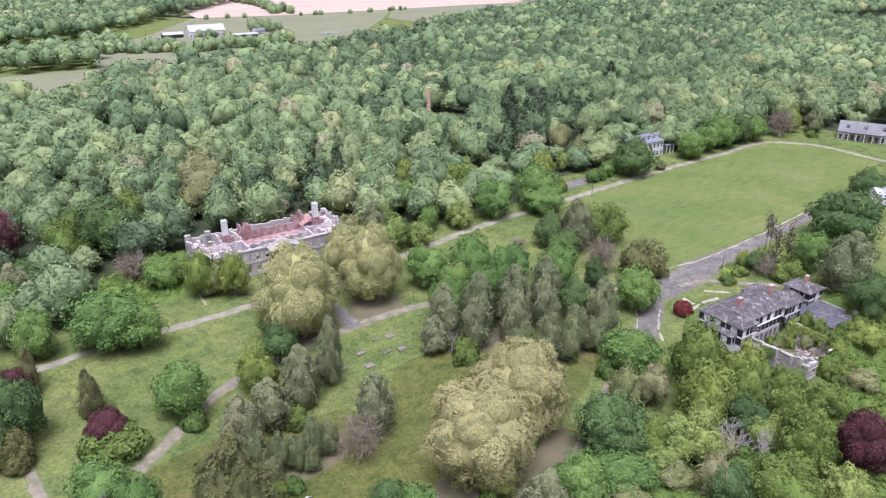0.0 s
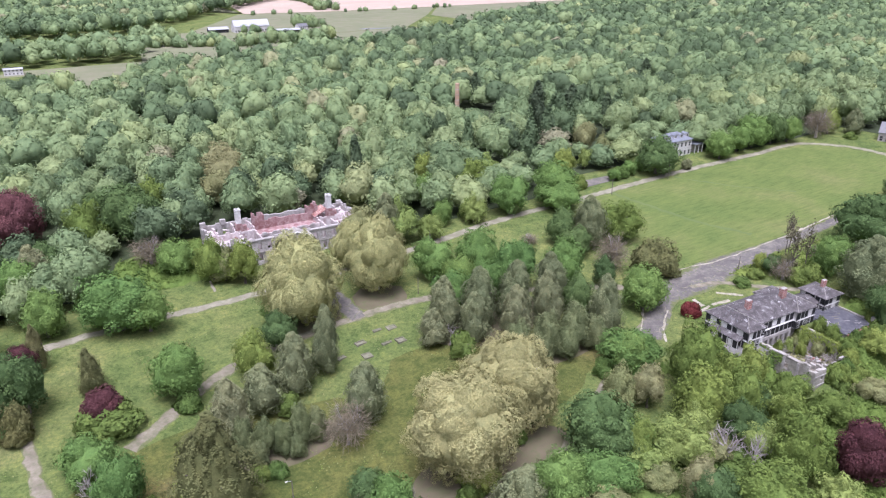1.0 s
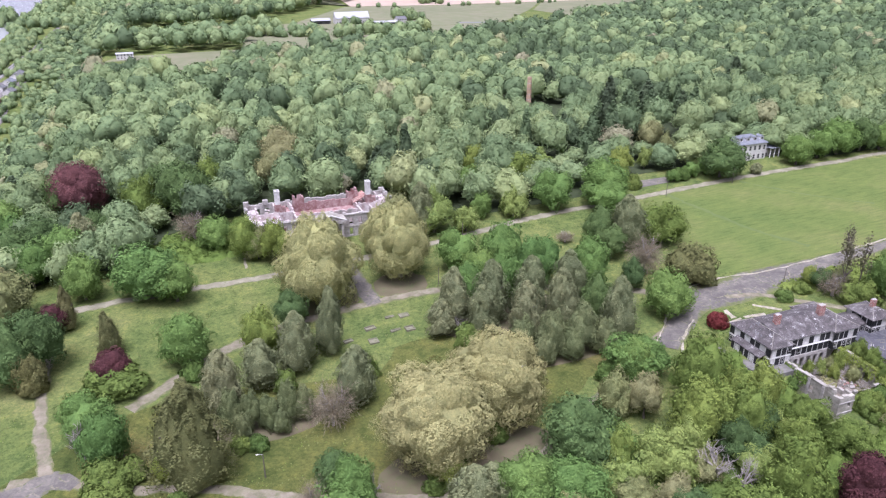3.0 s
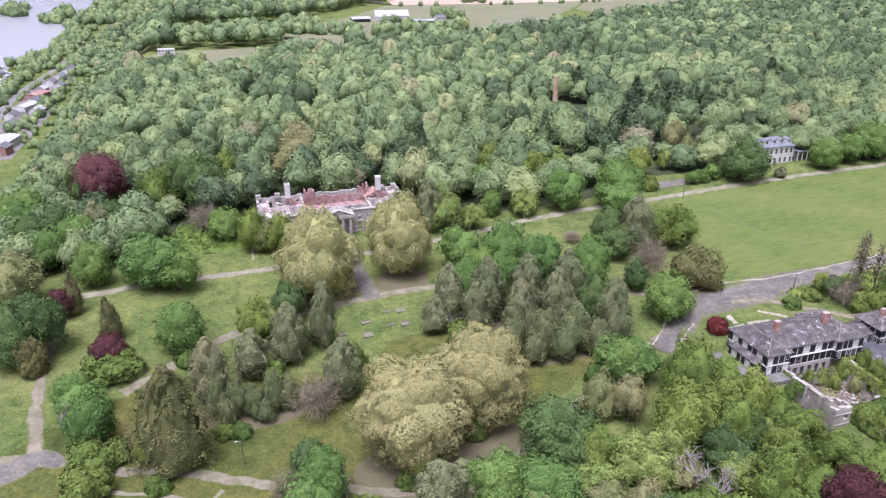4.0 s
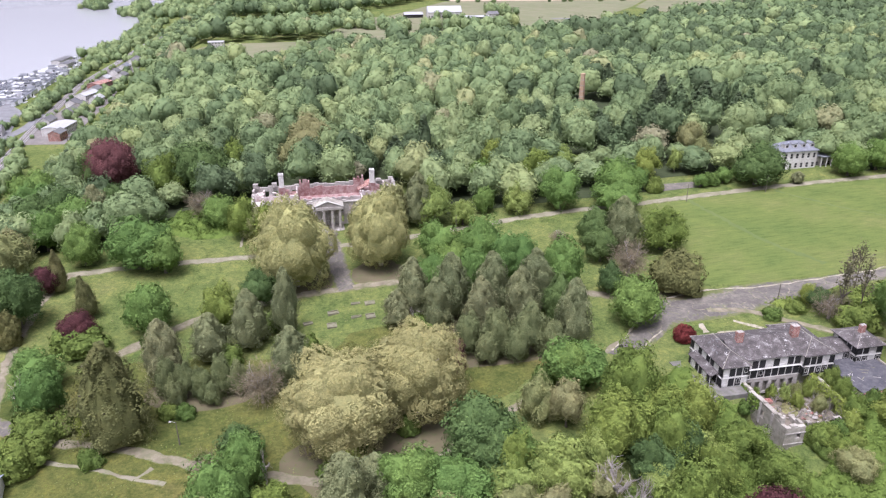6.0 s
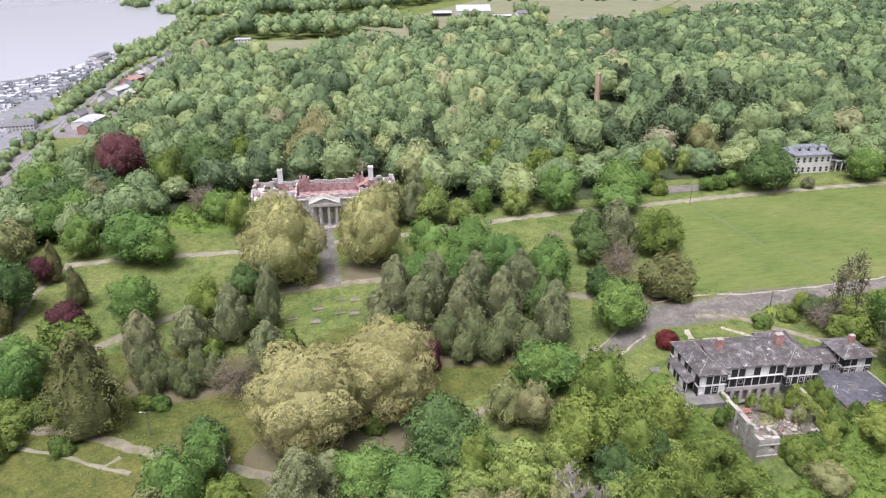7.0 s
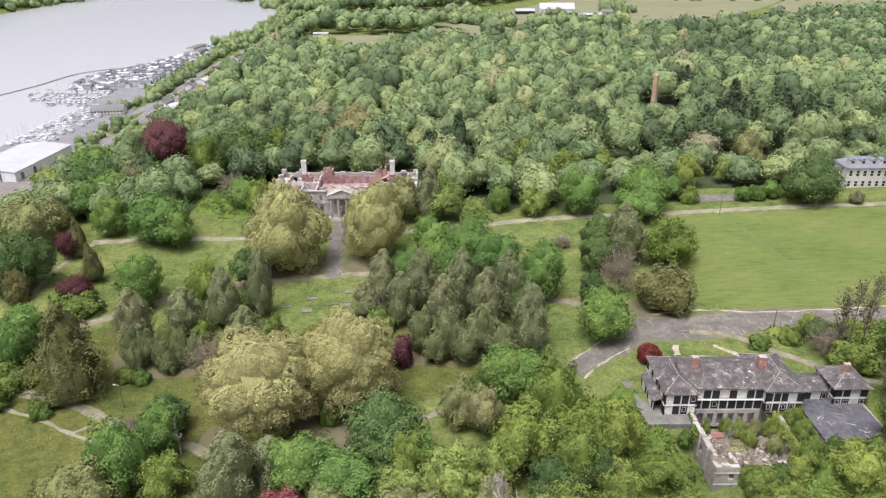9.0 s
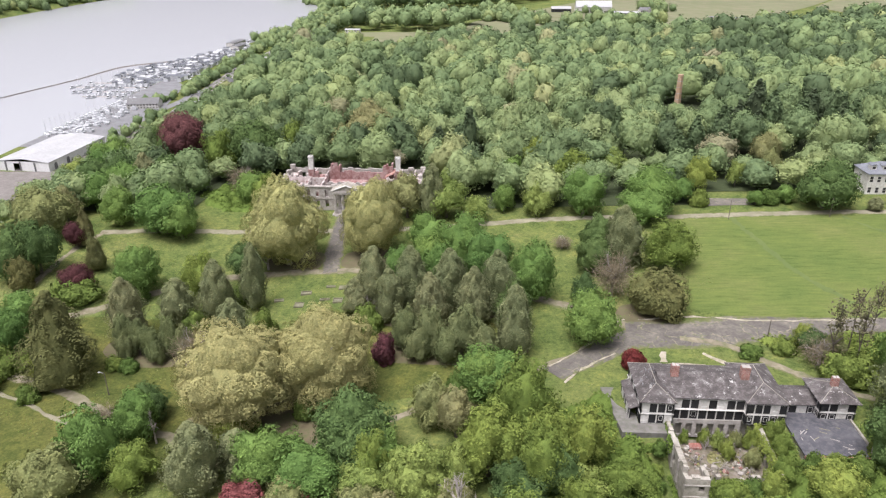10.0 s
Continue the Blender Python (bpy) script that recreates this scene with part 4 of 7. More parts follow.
STEEL = speckled("galvanised_steel", (0.40, 0.41, 0.42), (0.48, 0.49, 0.50), (0.34, 0.34, 0.34), 3.0, 0.8, 0.5, 0.1)
TIN = material("faded_blue_tarp", lambda nt, b: nt.links.new(ramp(nt, noise_at(nt, 0.8, 4), [(0.4, (0.20, 0.23, 0.30)), (0.6, (0.42, 0.45, 0.50))]), b.inputs["Base Color"]), 0.6)


def slate_build(nt, bsdf):
    rows = nd(nt, "ShaderNodeTexWave", Scale=1.6, Distortion=1.2, Detail=2.0)
    rows.wave_type, rows.bands_direction = "BANDS", "Z"
    nt.links.new(place(nt), rows.inputs["Vector"])
    base = ramp(nt, noise_at(nt, 0.55, 6, 0.7), [(0.30, (0.050, 0.044, 0.044)), (0.50, (0.090, 0.079, 0.077)), (0.61, (0.150, 0.137, 0.134)), (0.70, (0.34, 0.33, 0.32))])
    fine = ramp(nt, noise_at(nt, 3.5, 4, 0.7), [(0.3, (0.72, 0.72, 0.72)), (0.7, (1.2, 1.2, 1.2))])
    bare = ramp(nt, noise_at(nt, 0.9, 7, 0.75), [(0.60, (0, 0, 0)), (0.635, (1, 1, 1))])  # bared felt where slates have slid off
    worn = mixed(nt, bare, base, (0.42, 0.41, 0.40))
    nt.links.new(mixed(nt, 1.0, worn, fine, "MULTIPLY"), bsdf.inputs["Base Color"])
    bumped(nt, bsdf, rows.outputs["Fac"], 0.35, 0.04)


SLATE = material("worn_slate", slate_build, 0.8)


# ---- buildings: builders, each in its own coordinates with the front towards -y ----
def wall_bm(length, height, thick, openings=(), ragged=0.0, r=None):
    """A wall from x = 0 to length, y = 0 to thick, with openings (x0, x1, z0, z1) and a broken top."""
    bm = bmesh.new()
    xs = sorted({0.0, length, *(o[0] for o in openings), *(o[1] for o in openings)})
    for a, b in zip(xs, xs[1:]):
        inside = sorted([o for o in openings if o[0] <= a + 1e-4 and o[1] >= b - 1e-4], key=lambda o: o[2])
        z = 0.0
        for o in inside:
            box(bm, a, 0, z, b, thick, o[2])
            z = o[3]
        box(bm, a, 0, z, b, thick, height)
    if ragged:
        x = 0.0
        while x < length - 0.3:
            w = min(r.uniform(0.5, 2.2), length - x)
            top = r.uniform(-0.1, 1.0) ** 2 * ragged
            if top > 0.08:
                box(bm, x, 0.03, height, x + w, thick - 0.03, height + top)
            x += w
    bmesh.ops.remove_doubles(bm, verts=bm.verts[:], dist=0.001)
    return bm


def turn(bm, x, y, z, deg=0.0):
    bmesh.ops.transform(bm, matrix=pose(x, y, z, 0, 0, deg), verts=bm.verts)
    return bm


def hip_bm(x0, y0, x1, y1, eave, ridge, over=0.6, thick=0.16):
    """A hipped roof whose ridge runs along the longer side."""
    x0, y0, x1, y1 = x0 - over, y0 - over, x1 + over, y1 + over
    bm = bmesh.new()
    w, d = x1 - x0, y1 - y0
    c = min(w, d) / 2
    a, b = ((x0 + c, (y0 + y1) / 2), (x1 - c, (y0 + y1) / 2)) if w >= d else (((x0 + x1) / 2, y0 + c), ((x0 + x1) / 2, y1 - c))
    top = [bm.verts.new((x, y, eave)) for x, y in ((x0, y0), (x1, y0), (x1, y1), (x0, y1))]
    low = [bm.verts.new((v.co.x, v.co.y, eave - thick)) for v in top]
    ra, rb = bm.verts.new((*a, ridge)), bm.verts.new((*b, ridge + 1e-4))
    if w >= d:
        faces = ((top[0], top[1], rb, ra), (top[1], top[2], rb), (top[2], top[3], ra, rb), (top[3], top[0], ra))
    else:
        faces = ((top[0], top[1], ra), (top[1], top[2], rb, ra), (top[2], top[3], rb), (top[3], top[0], ra, rb))
    for f in faces:
        bm.faces.new(f)
    for i in range(4):
        j = (i + 1) % 4
        bm.faces.new((low[i], low[j], top[j], top[i]))
    bm.faces.new(low[::-1])
    return bm, [v.co.copy() for v in top], ra.co.copy(), rb.co.copy()


def caps(parent, tops, ra, rb, mat, long_x):
    """Pale caps along the hips and the ridge."""
    near_a = (0, 3) if long_x else (0, 1)
    for i, t in enumerate(tops):
        bm = bmesh.new()
        limb(bm, t + Vector((0, 0, 0.02)), (ra if i in near_a else rb) + Vector((0, 0, 0.03)), 0.06, 0.06, 5)
        part("hip_cap", bm, mat, parent)
    if (ra - rb).length > 0.5:
        bm = bmesh.new()
        limb(bm, ra + Vector((0, 0, 0.03)), rb + Vector((0, 0, 0.03)), 0.07, 0.07, 5)
        part("ridge_cap", bm, mat, parent)


def gable_bm(x0, y0, x1, y1, eave, ridge, over=0.5, thick=0.16, along="x"):
    bm = bmesh.new()
    if along == "x":
        ends = [(x0, y0 - over), (x0, (y0 + y1) / 2), (x0, y1 + over)], [(x1, y0 - over), (x1, (y0 + y1) / 2), (x1, y1 + over)]
    else:
        ends = [(x0 - over, y0), ((x0 + x1) / 2, y0), (x1 + over, y0)], [(x0 - over, y1), ((x0 + x1) / 2, y1), (x1 + over, y1)]
    zz = (eave, ridge, eave)
    up = [[bm.verts.new((x, y, z)) for (x, y), z in zip(e, zz)] for e in ends]
    dn = [[bm.verts.new((x, y, z - thick)) for (x, y), z in zip(e, zz)] for e in ends]
    for i in range(2):
        bm.faces.new((up[0][i], up[1][i], up[1][i + 1], up[0][i + 1]))
        bm.faces.new((dn[0][i + 1], dn[1][i + 1], dn[1][i], dn[0][i]))
    for e in range(2):
        for i in range(2):
            bm.faces.new((up[e][i], up[e][i + 1], dn[e][i + 1], dn[e][i]))
    bm.faces.new((up[0][0], dn[0][0], dn[1][0], up[1][0]))
    bm.faces.new((up[0][2], up[1][2], dn[1][2], dn[0][2]))
    return bm


def chimney(parent, x, y, z0, z1, w, d, pots=2):
    body = part("chimney", boxed(x - w / 2, y - d / 2, z0, x + w / 2, y + d / 2, z1, 0.03), BRICK, parent, "red brick chimney with pale caps")
    for i in range(pots):
        px = x - w / 2 + w * (i + 0.5) / pots
        part("cap", boxed(px - w / pots * 0.40, y - d * 0.42, z1, px + w / pots * 0.40, y + d * 0.42, z1 + 0.16, 0.04), STONE, body)


def boarded_front(parent, x0, y, length, floors, r, deg=0.0, origin=None, white_share=0.42, pitch=1.7):
    """A wall with floor-high bays: black boards set in white frames, some bays white."""
    m = pose(*(origin or (x0, y, 0)), 0, 0, deg)
    n = max(2, round(length / pitch))
    step = length / n
    for z0, z1 in floors:
        ops = [(i * step + 0.20, (i + 1) * step - 0.20, z0 + 0.6, z1 - 0.42) for i in range(n)]
        wall = wall_bm(length, z1 - z0, 0.3, [(a, b, c - z0, d - z0) for a, b, c, d in ops])
        bmesh.ops.transform(wall, matrix=m @ Matrix.Translation((0, 0, z0)), verts=wall.verts)
        part("wall", wall, WHITE, parent, "white painted wall with peeling paint")
        last = False
        for a, b, c, d in ops:
            light = (not last) and r.uniform() < (white_share if z0 > 1 else 0.6 * white_share)
            last = light
            bm = boxed(a, 0.10, c - (0 if light else 0.45), b, 0.16, d)
            if not light:
                bm.free()
                bm = boxed(a - 0.06, -0.035, c - 0.45, b + 0.06, 0.0, d + 0.10)
            bmesh.ops.transform(bm, matrix=m, verts=bm.verts)
            w = part("window_board", bm, WHITE if light else BLACK, parent, "white board in a window" if light else "black painted window board")
            if not light and r.uniform() < 0.2:
                fr = boxed(a + 0.22, -0.06, c + 0.1, b - 0.22, -0.036, c + 0.18)
                box(fr, a + 0.22, -0.06, d - 0.3, b - 0.22, -0.036, d - 0.22)
                box(fr, a + 0.22, -0.06, c + 0.18, a + 0.29, -0.036, d - 0.3)
                box(fr, b - 0.29, -0.06, c + 0.18, b - 0.22, -0.036, d - 0.3)
                bmesh.ops.transform(fr, matrix=m, verts=fr.verts)
                part("frame", fr, WHITE, w, "white window frame")
        bm = boxed(-0.05, -0.10, z1 - 0.32, length + 0.05, -0.001, z1 - 0.16)
        bmesh.ops.transform(bm, matrix=m, verts=bm.verts)
        part("trim_board", bm, WHITE, parent)


# ---- the boarded house ----
def boarded_house():
    r = np.random.RandomState(21)
    z = -0.3
    h = thing("boarded_house", Matrix.Translation((170, 98, z)), "long two-storey house with black boarded windows and slate roof", "house")
    X, Y = lambda x: x - 170, lambda y: y - 98
    two = ((0.0, 2.5), (2.5, 5.0))
    for x0, x1, yf, yb in ((156.3, 162.8, 91.7, 105.2), (176.9, 184.6, 92.4, 106.4)):
        boarded_front(h, 0, 0, x1 - x0, two, r, 0, (X(x0), Y(yf), 0))
        boarded_front(h, 0, 0, yb - yf, two, r, -90, (X(x0), Y(yb), 0))
        boarded_front(h, 0, 0, yb - yf, two, r, 90, (X(x1), Y(yf), 0))
        boarded_front(h, 0, 0, x1 - x0, two, r, 180, (X(x1), Y(yb), 0))
        bm, tops, ra, rb = hip_bm(X(x0), Y(yf), X(x1), Y(yb), 5.1, 7.3, 0.34)
        roof = part("roof", bm, SLATE, h, "worn grey slate hipped roof")
        caps(roof, tops, ra, rb, RUINSTONE, False)
    boarded_front(h, 0, 0, 14.1, two, r, 0, (X(162.8), Y(93.5), 0))
    boarded_front(h, 0, 0, 14.1, two, r, 180, (X(176.9), Y(105.0), 0))
    part("roof", gable_bm(X(160.5), Y(93.5), X(179.5), Y(105.0), 5.15, 7.25, 0.32), SLATE, h, "worn brown-grey slate roof")
    bm = boxed(X(162.8), Y(93.05), 2.42, X(176.9), Y(93.44), 2.52)
    part("balcony", bm, WHITE, h, "narrow white balcony ledge")
    # basement storey that shows in the ruined court
    ops = [(0.7 + 2.1 * i, 2.0 + 2.1 * i, 0.5, 3.3) for i in range(6)]
    part("basement_wall", turn(wall_bm(13.5, 4.2, 0.4, ops), X(163.2), Y(93.3), -4.2), STONE, h, "pale basement wall with empty window openings")
    part("basement_core", boxed(X(156.5), Y(94.2), -4.5, X(184.4), Y(104.9), -0.02), RUINSTONE, h)
    chimney(h, X(163.9), Y(98.6), 5.6, 9.3, 1.5, 1.2)
    chimney(h, X(177.7), Y(98.4), 5.6, 9.5, 1.7, 1.3)
    # low porch along the end
    bm = bmesh.new()
    prism(bm, [(X(154.35), 2.25), (X(156.28), 3.0), (X(156.28), 3.16), (X(154.30), 2.41)], -Y(102.6), -Y(92.9))
    bmesh.ops.transform(bm, matrix=pose(0, 0, 0, 90), verts=bm.verts)
    part("porch_roof", bm, SLATE, h, "sloping slate roof of a lean-to porch")
    part("porch_wall", boxed(X(154.60), Y(93.1), 0, X(154.78), Y(102.4), 2.25), BLACK, h, "black boarded porch wall")
    for k in range(6):
        yy = 93.1 + 1.6 * k
        part("porch_post", boxed(X(154.48), Y(yy), 0, X(154.598), Y(yy) + 0.2, 2.24), WHITE, h, "white porch post")
        if k in (1, 4):
            part("porch_panel", boxed(X(154.52), Y(yy) + 0.35, 0.1, X(154.597), Y(yy) + 1.4, 2.0), WHITE, h, "white panel in the porch wall")
    # single-storey link and the end pavilion
    boarded_front(h, 0, 0, 6.9, ((0.0, 2.6),), r, 0, (X(184.75), Y(96.0), 0))
    part("roof", gable_bm(X(184.6), Y(96.0), X(191.9), Y(102.0), 2.75, 4.0, 0.4), SLATE, h, "low brown-grey slate roof")
    for args in ((6.9, 0, (191.7, 94.2)), (7.8, -90, (191.7, 102.0)), (7.8, 90, (198.6, 94.2)), (6.9, 180, (198.6, 102.0))):
        boarded_front(h, 0, 0, args[0], ((0.0, 2.3), (2.3, 4.5)), r, args[1], (X(args[2][0]), Y(args[2][1]), 0))
    bm, tops, ra, rb = hip_bm(X(191.7), Y(94.2), X(198.6), Y(102.0), 4.6, 6.3, 0.6)
    roof = part("roof", bm, SLATE, h, "worn grey slate hipped roof")
    caps(roof, tops, ra, rb, RUINSTONE, False)
    chimney(h, X(195.2), Y(97.8), 5.6, 8.0, 1.3, 1.0)
    # slates and boards that have slid on the roof
    for k in range(26):
        x, y = r.uniform(157.2, 161.8), r.uniform(94, 101)
        zz = 5.1 + 2.2 * (1 - abs(x - 159.55) / 3.8) + 0.05
        bm = boxed(-0.08 - 0.012 * k, -0.12, 0, 0.08 + 0.012 * k, 0.12, 0.05)
        bmesh.ops.transform(bm, matrix=pose(X(x), Y(y), zz, 0, (30 if x > 159.55 else -30), r.uniform(0, 180)), verts=bm.verts)
        part("loose_slate", bm, GREYROOF, h)


boarded_house()
TERRACE = speckled("grey_terrace", (0.135, 0.128, 0.120), (0.200, 0.190, 0.178), (0.10, 0.105, 0.07), 0.9, 0.4, 0.95, 0.3)
terrace = part("terrace_slab", prism(bmesh.new(), [(152.6, 88.6), (161.6, 88.6), (161.6, 91.6), (156.2, 91.6), (156.2, 103.5), (150.4, 103.5)], -6.4, -0.28), TERRACE)
tagged(terrace, "grey concrete terrace round the boarded house", "terrace")

deck = thing("deck_building", Matrix.Translation((191, 88, 0.35)), "low annexe with a flat black tar roof and parapet", "building")
part("flat_roof", boxed(-6.2, -5.4, -0.3, 6.6, 7.9, 0.0), TAR, deck, "stained black tar roof")
part("wall", boxed(-6.0, -5.3, -6.2, 6.4, 7.8, -0.302), RUINSTONE, deck, "grey retaining wall")
part("parapet", boxed(-6.4, -5.75, -0.5, 6.9, -5.40, 0.25, 0.04), BRICK, deck, "low brick parapet")
part("parapet", boxed(6.61, -5.39, -0.5, 7.0, 6.0, 0.35, 0.04), RUINSTONE, deck)
part("stack", boxed(5.9, -5.3, 0.0, 7.3, -4.1, 1.7, 0.05), RUINSTONE, deck, "stub of a pale stone chimney")
for k in range(16):
    a = np.random.RandomState(k + 5)
    bm = boxed(-0.2 - 0.05 * k, -0.07, 0.0, 0.2 + 0.05 * k, 0.07, 0.05)
    bmesh.ops.transform(bm, matrix=pose(a.uniform(-5, 4.5), a.uniform(-4.4, 3.5), 0.003, 0, 0, a.uniform(0, 180)), verts=bm.verts)
    part("debris", bm, STONE if k % 3 else CONCRETE, deck)


# ---- the ruined court in front of it ----
EARTH = speckled("rubble_earth", (0.13, 0.105, 0.08), (0.22, 0.19, 0.16), (0.09, 0.10, 0.045), 0.9, 0.5, 0.95, 0.5)


def ruin():
    r = np.random.RandomState(5)
    ru = thing("ruined_court", Matrix.Translation((161.5, 77, -4.8)), "roofless stone court overgrown with ivy and filled with rubble", "ruin")
    part("floor", boxed(0.5, 0.5, -0.6, 17.5, 15.4, 0.25), EARTH, ru, "earth and broken plaster over the floor")
    ops = [(2.0 + 3.4 * i, 3.4 + 3.4 * i, 1.8, 3.6) for i in range(1, 4)]
    part("wall", turn(wall_bm(15.2, 5.2, 0.8, ops, 0.9, r), 0.8, 0.6, 0, 90), RUINSTONE, ru, "broken pale stone wall with window holes")
    part("wall", turn(wall_bm(13.0, 2.6, 0.8, ((6, 7.6, 0.8, 2.1),), 2.2, r), 4.6, -0.2, 0), RUINSTONE, ru, "broken front wall half buried in ivy")
    arches = [(1.5 + 3.2 * i, 3.4 + 3.2 * i, 0.4, 3.4) for i in range(4)]
    part("wall", turn(wall_bm(14.5, 4.6, 0.8, arches, 0.8, r), 18.2, 0.8, 0, 90), RUINSTONE, ru, "stone arcade wall with tall openings")
    tower = part("corner_tower", turn(wall_bm(4.4, 5.6, 0.9, ((2.6, 3.6, 2.8, 4.2),), 0.6, r), 0.0, -1.2, -0.9), RUINSTONE, ru, "square corner tower of pale blocks")
    part("tower_side", turn(wall_bm(3.3, 5.5, 0.8, (), 0.6, r), 0.74, -0.297, -0.9, 90), RUINSTONE, tower)
    part("tower_side", turn(wall_bm(3.2, 5.3, 0.8, (), 0.6, r), 4.4, -0.3, -0.9, 90), RUINSTONE, tower)
    part("wall_foot", boxed(0.04, 0.6, -2.2, 0.76, 15.7, 0.0), RUINSTONE, ru)
    part("tower_foot", boxed(0.03, -1.18, -2.2, 4.37, -0.33, -0.88), RUINSTONE, tower)
    part("tower_floor", boxed(0.8, -0.3, 2.6, 3.6, 3.2, 3.2), EARTH, tower, "earth and weeds inside the tower")
    for zz in (0.6, 3.2):
        part("string_course", boxed(-0.12, -1.32, zz, 4.52, -1.201, zz + 0.25), STONE, tower)
    # door frame and pilasters on the flank
    for yy in (3.0, 7.0, 11.0):
        part("pilaster", boxed(-0.22, yy, 0.2, -0.001, yy + 0.7, 5.1, 0.03), STONE, ru)
    part("coping", boxed(-0.15, 2.8, 5.22, 0.95, 9.5, 5.42, 0.03), RUINSTONE, ru)
    part("brick_pile", boxed(4.6, 12.2, 0.25, 7.0, 13.6, 1.0, 0.12), BRICK, ru, "fallen block of red brickwork")
    for k in range(90):
        s = r.uniform(0.15, 0.55)
        bm = boxed(-s, -s * 0.7, -0.1, s, s * 0.7, s * 0.9, s * 0.12)
        bmesh.ops.transform(bm, matrix=pose(r.uniform(1.5, 15.5), r.uniform(2.5, 13), 0.25 + r.uniform(0, 0.4), r.uniform(-30, 30), r.uniform(-30, 30), r.uniform(0, 180)), verts=bm.verts)
        part("rubble", bm, (STONE, RUINSTONE, CONCRETE, RUINSTONE, BRICK)[k % 5], ru)
    for k in range(14):
        a, b = Vector((r.uniform(2, 15), r.uniform(3, 12), 0.5)), Vector((r.uniform(-2, 2), r.uniform(-2, 2), r.uniform(0.2, 1.4)))
        bm = bmesh.new()
        limb(bm, a, a + b, 0.12, 0.09, 4)
        part("fallen_beam", bm, DEADWOOD, ru)


ruin()


# ---- the roofless hall ----
def hall():
    r = np.random.RandomState(33)
    h = thing("ruined_hall", Matrix.Translation((77.4, 210.2, -2.6)), "roofless burnt-out granite hall with pediment and pink inner walls", "building")
    half, deep, top = 25.6, 20.0, 9.4

    def rows(length, skip=()):
        out = []
        n = int(length / 3.1)
        st = length / n
        for i in range(n):
            if i in skip:
                continue
            c = st * (i + 0.5)
            out += [(c - 0.65, c + 0.65, 1.6, 4.2), (c - 0.65, c + 0.65, 5.5, 7.9)]
        return out
    part("front_wall", turn(wall_bm(2 * half, top, 0.8, rows(2 * half), 0.9, r), -half, 0, 0), STONE, h, "pale granite front wall with empty windows")
    part("back_wall", turn(wall_bm(2 * half, top, 0.8, rows(2 * half), 0.6, r), -half, deep, 0), STONE, h, "pale granite back wall")
    part("end_wall", turn(wall_bm(deep - 0.8, top, 0.8, rows(deep - 0.8), 1.3, r), -half + 0.8, 0.8, 0, 90), STONE, h, "pale granite end wall")
    part("end_wall", turn(wall_bm(deep - 0.8, top, 0.8, rows(deep - 0.8), 1.3, r), half, 0.8, 0, 90), STONE, h, "pale granite end wall")
    part("string_course", boxed(-half - 0.1, -0.18, 4.7, half + 0.1, -0.001, 5.0), STONE, h)
    part("cornice", boxed(-half - 0.25, -0.3, top - 0.45, half + 0.25, -0.002, top - 0.05, 0.05), STONE, h)
    part("floor", boxed(-half + 0.8, 0.8, -0.3, half - 0.8, deep, 0.4), RUINSTONE, h)
    # inner walls
    for x in (-21.5, -15.2, -9.8, 12.6, 17.0, 22.0):
        part("inner_wall", turn(wall_bm(deep - 1.0, top - r.uniform(0.1, 1.2), 0.5, ((2.5, 4.0, 0.4, 2.9), (11, 12.6, 5, 7.4)), 1.1, r), x, 0.85, 0, 90), PLASTER, h, "inner wall with stained pink plaster")
    for x0, x1, y, zt in ((-24.7, -10.4, 8.6, 9.6), (-9.6, 11.9, 13.4, 10.3), (12.7, 24.7, 8.0, 9.5), (-9.6, 11.9, 6.2, 8.4)):
        L = x1 - x0
        part("inner_wall", turn(wall_bm(L, zt, 0.6, [(2 + 4 * i, 3.6 + 4 * i, 1, 4) for i in range(int((L - 4) / 4) + 1)], 0.7, r), x0, y, 0), PINKBRICK if zt > 10 else PLASTER, h, "inner wall of bare red brick" if zt > 10 else "inner wall with stained pink plaster")
    # remains of upper floors and roof decks
    for x0, x1, y0, y1, z, mat in ((-24.7, -21.7, 1.0, 8.4, 8.0, PLASTER), (-20.9, -15.4, 1.0, 8.4, 7.4, PLASTER), (-14.6, -10.0, 9.4, 19.6, 7.2, PINKBRICK), (17.7, 21.9, 1.0, 7.8, 7.6, PLASTER), (22.7, 24.7, 1.0, 7.8, 8.1, PLASTER), (12.9, 16.9, 8.8, 19.6, 7.4, PINKBRICK), (-24.7, -21.7, 9.4, 19.6, 7.6, PLASTER), (22.7, 24.7, 8.8, 19.6, 7.7, PLASTER), (-9.2, 12.2, 6.9, 13.3, 7.3, PINKBRICK)):
        part("floor_slab", boxed(x0, y0, z, x1, y1, z + 0.3), mat, h, "remains of an upper floor")
    # white arched window heads along the middle
    for i in range(6):
        bm = bmesh.new()
        prism(bm, [(0.9 * math.cos(a), 0.9 * math.sin(a)) for a in np.linspace(0, math.pi, 9)], -0.2, 0.2)
        bmesh.ops.transform(bm, matrix=pose(-7.6 + i * 3.3, 5.6, 8.35, 90), verts=bm.verts)
        part("arch_head", bm, STONE, h)
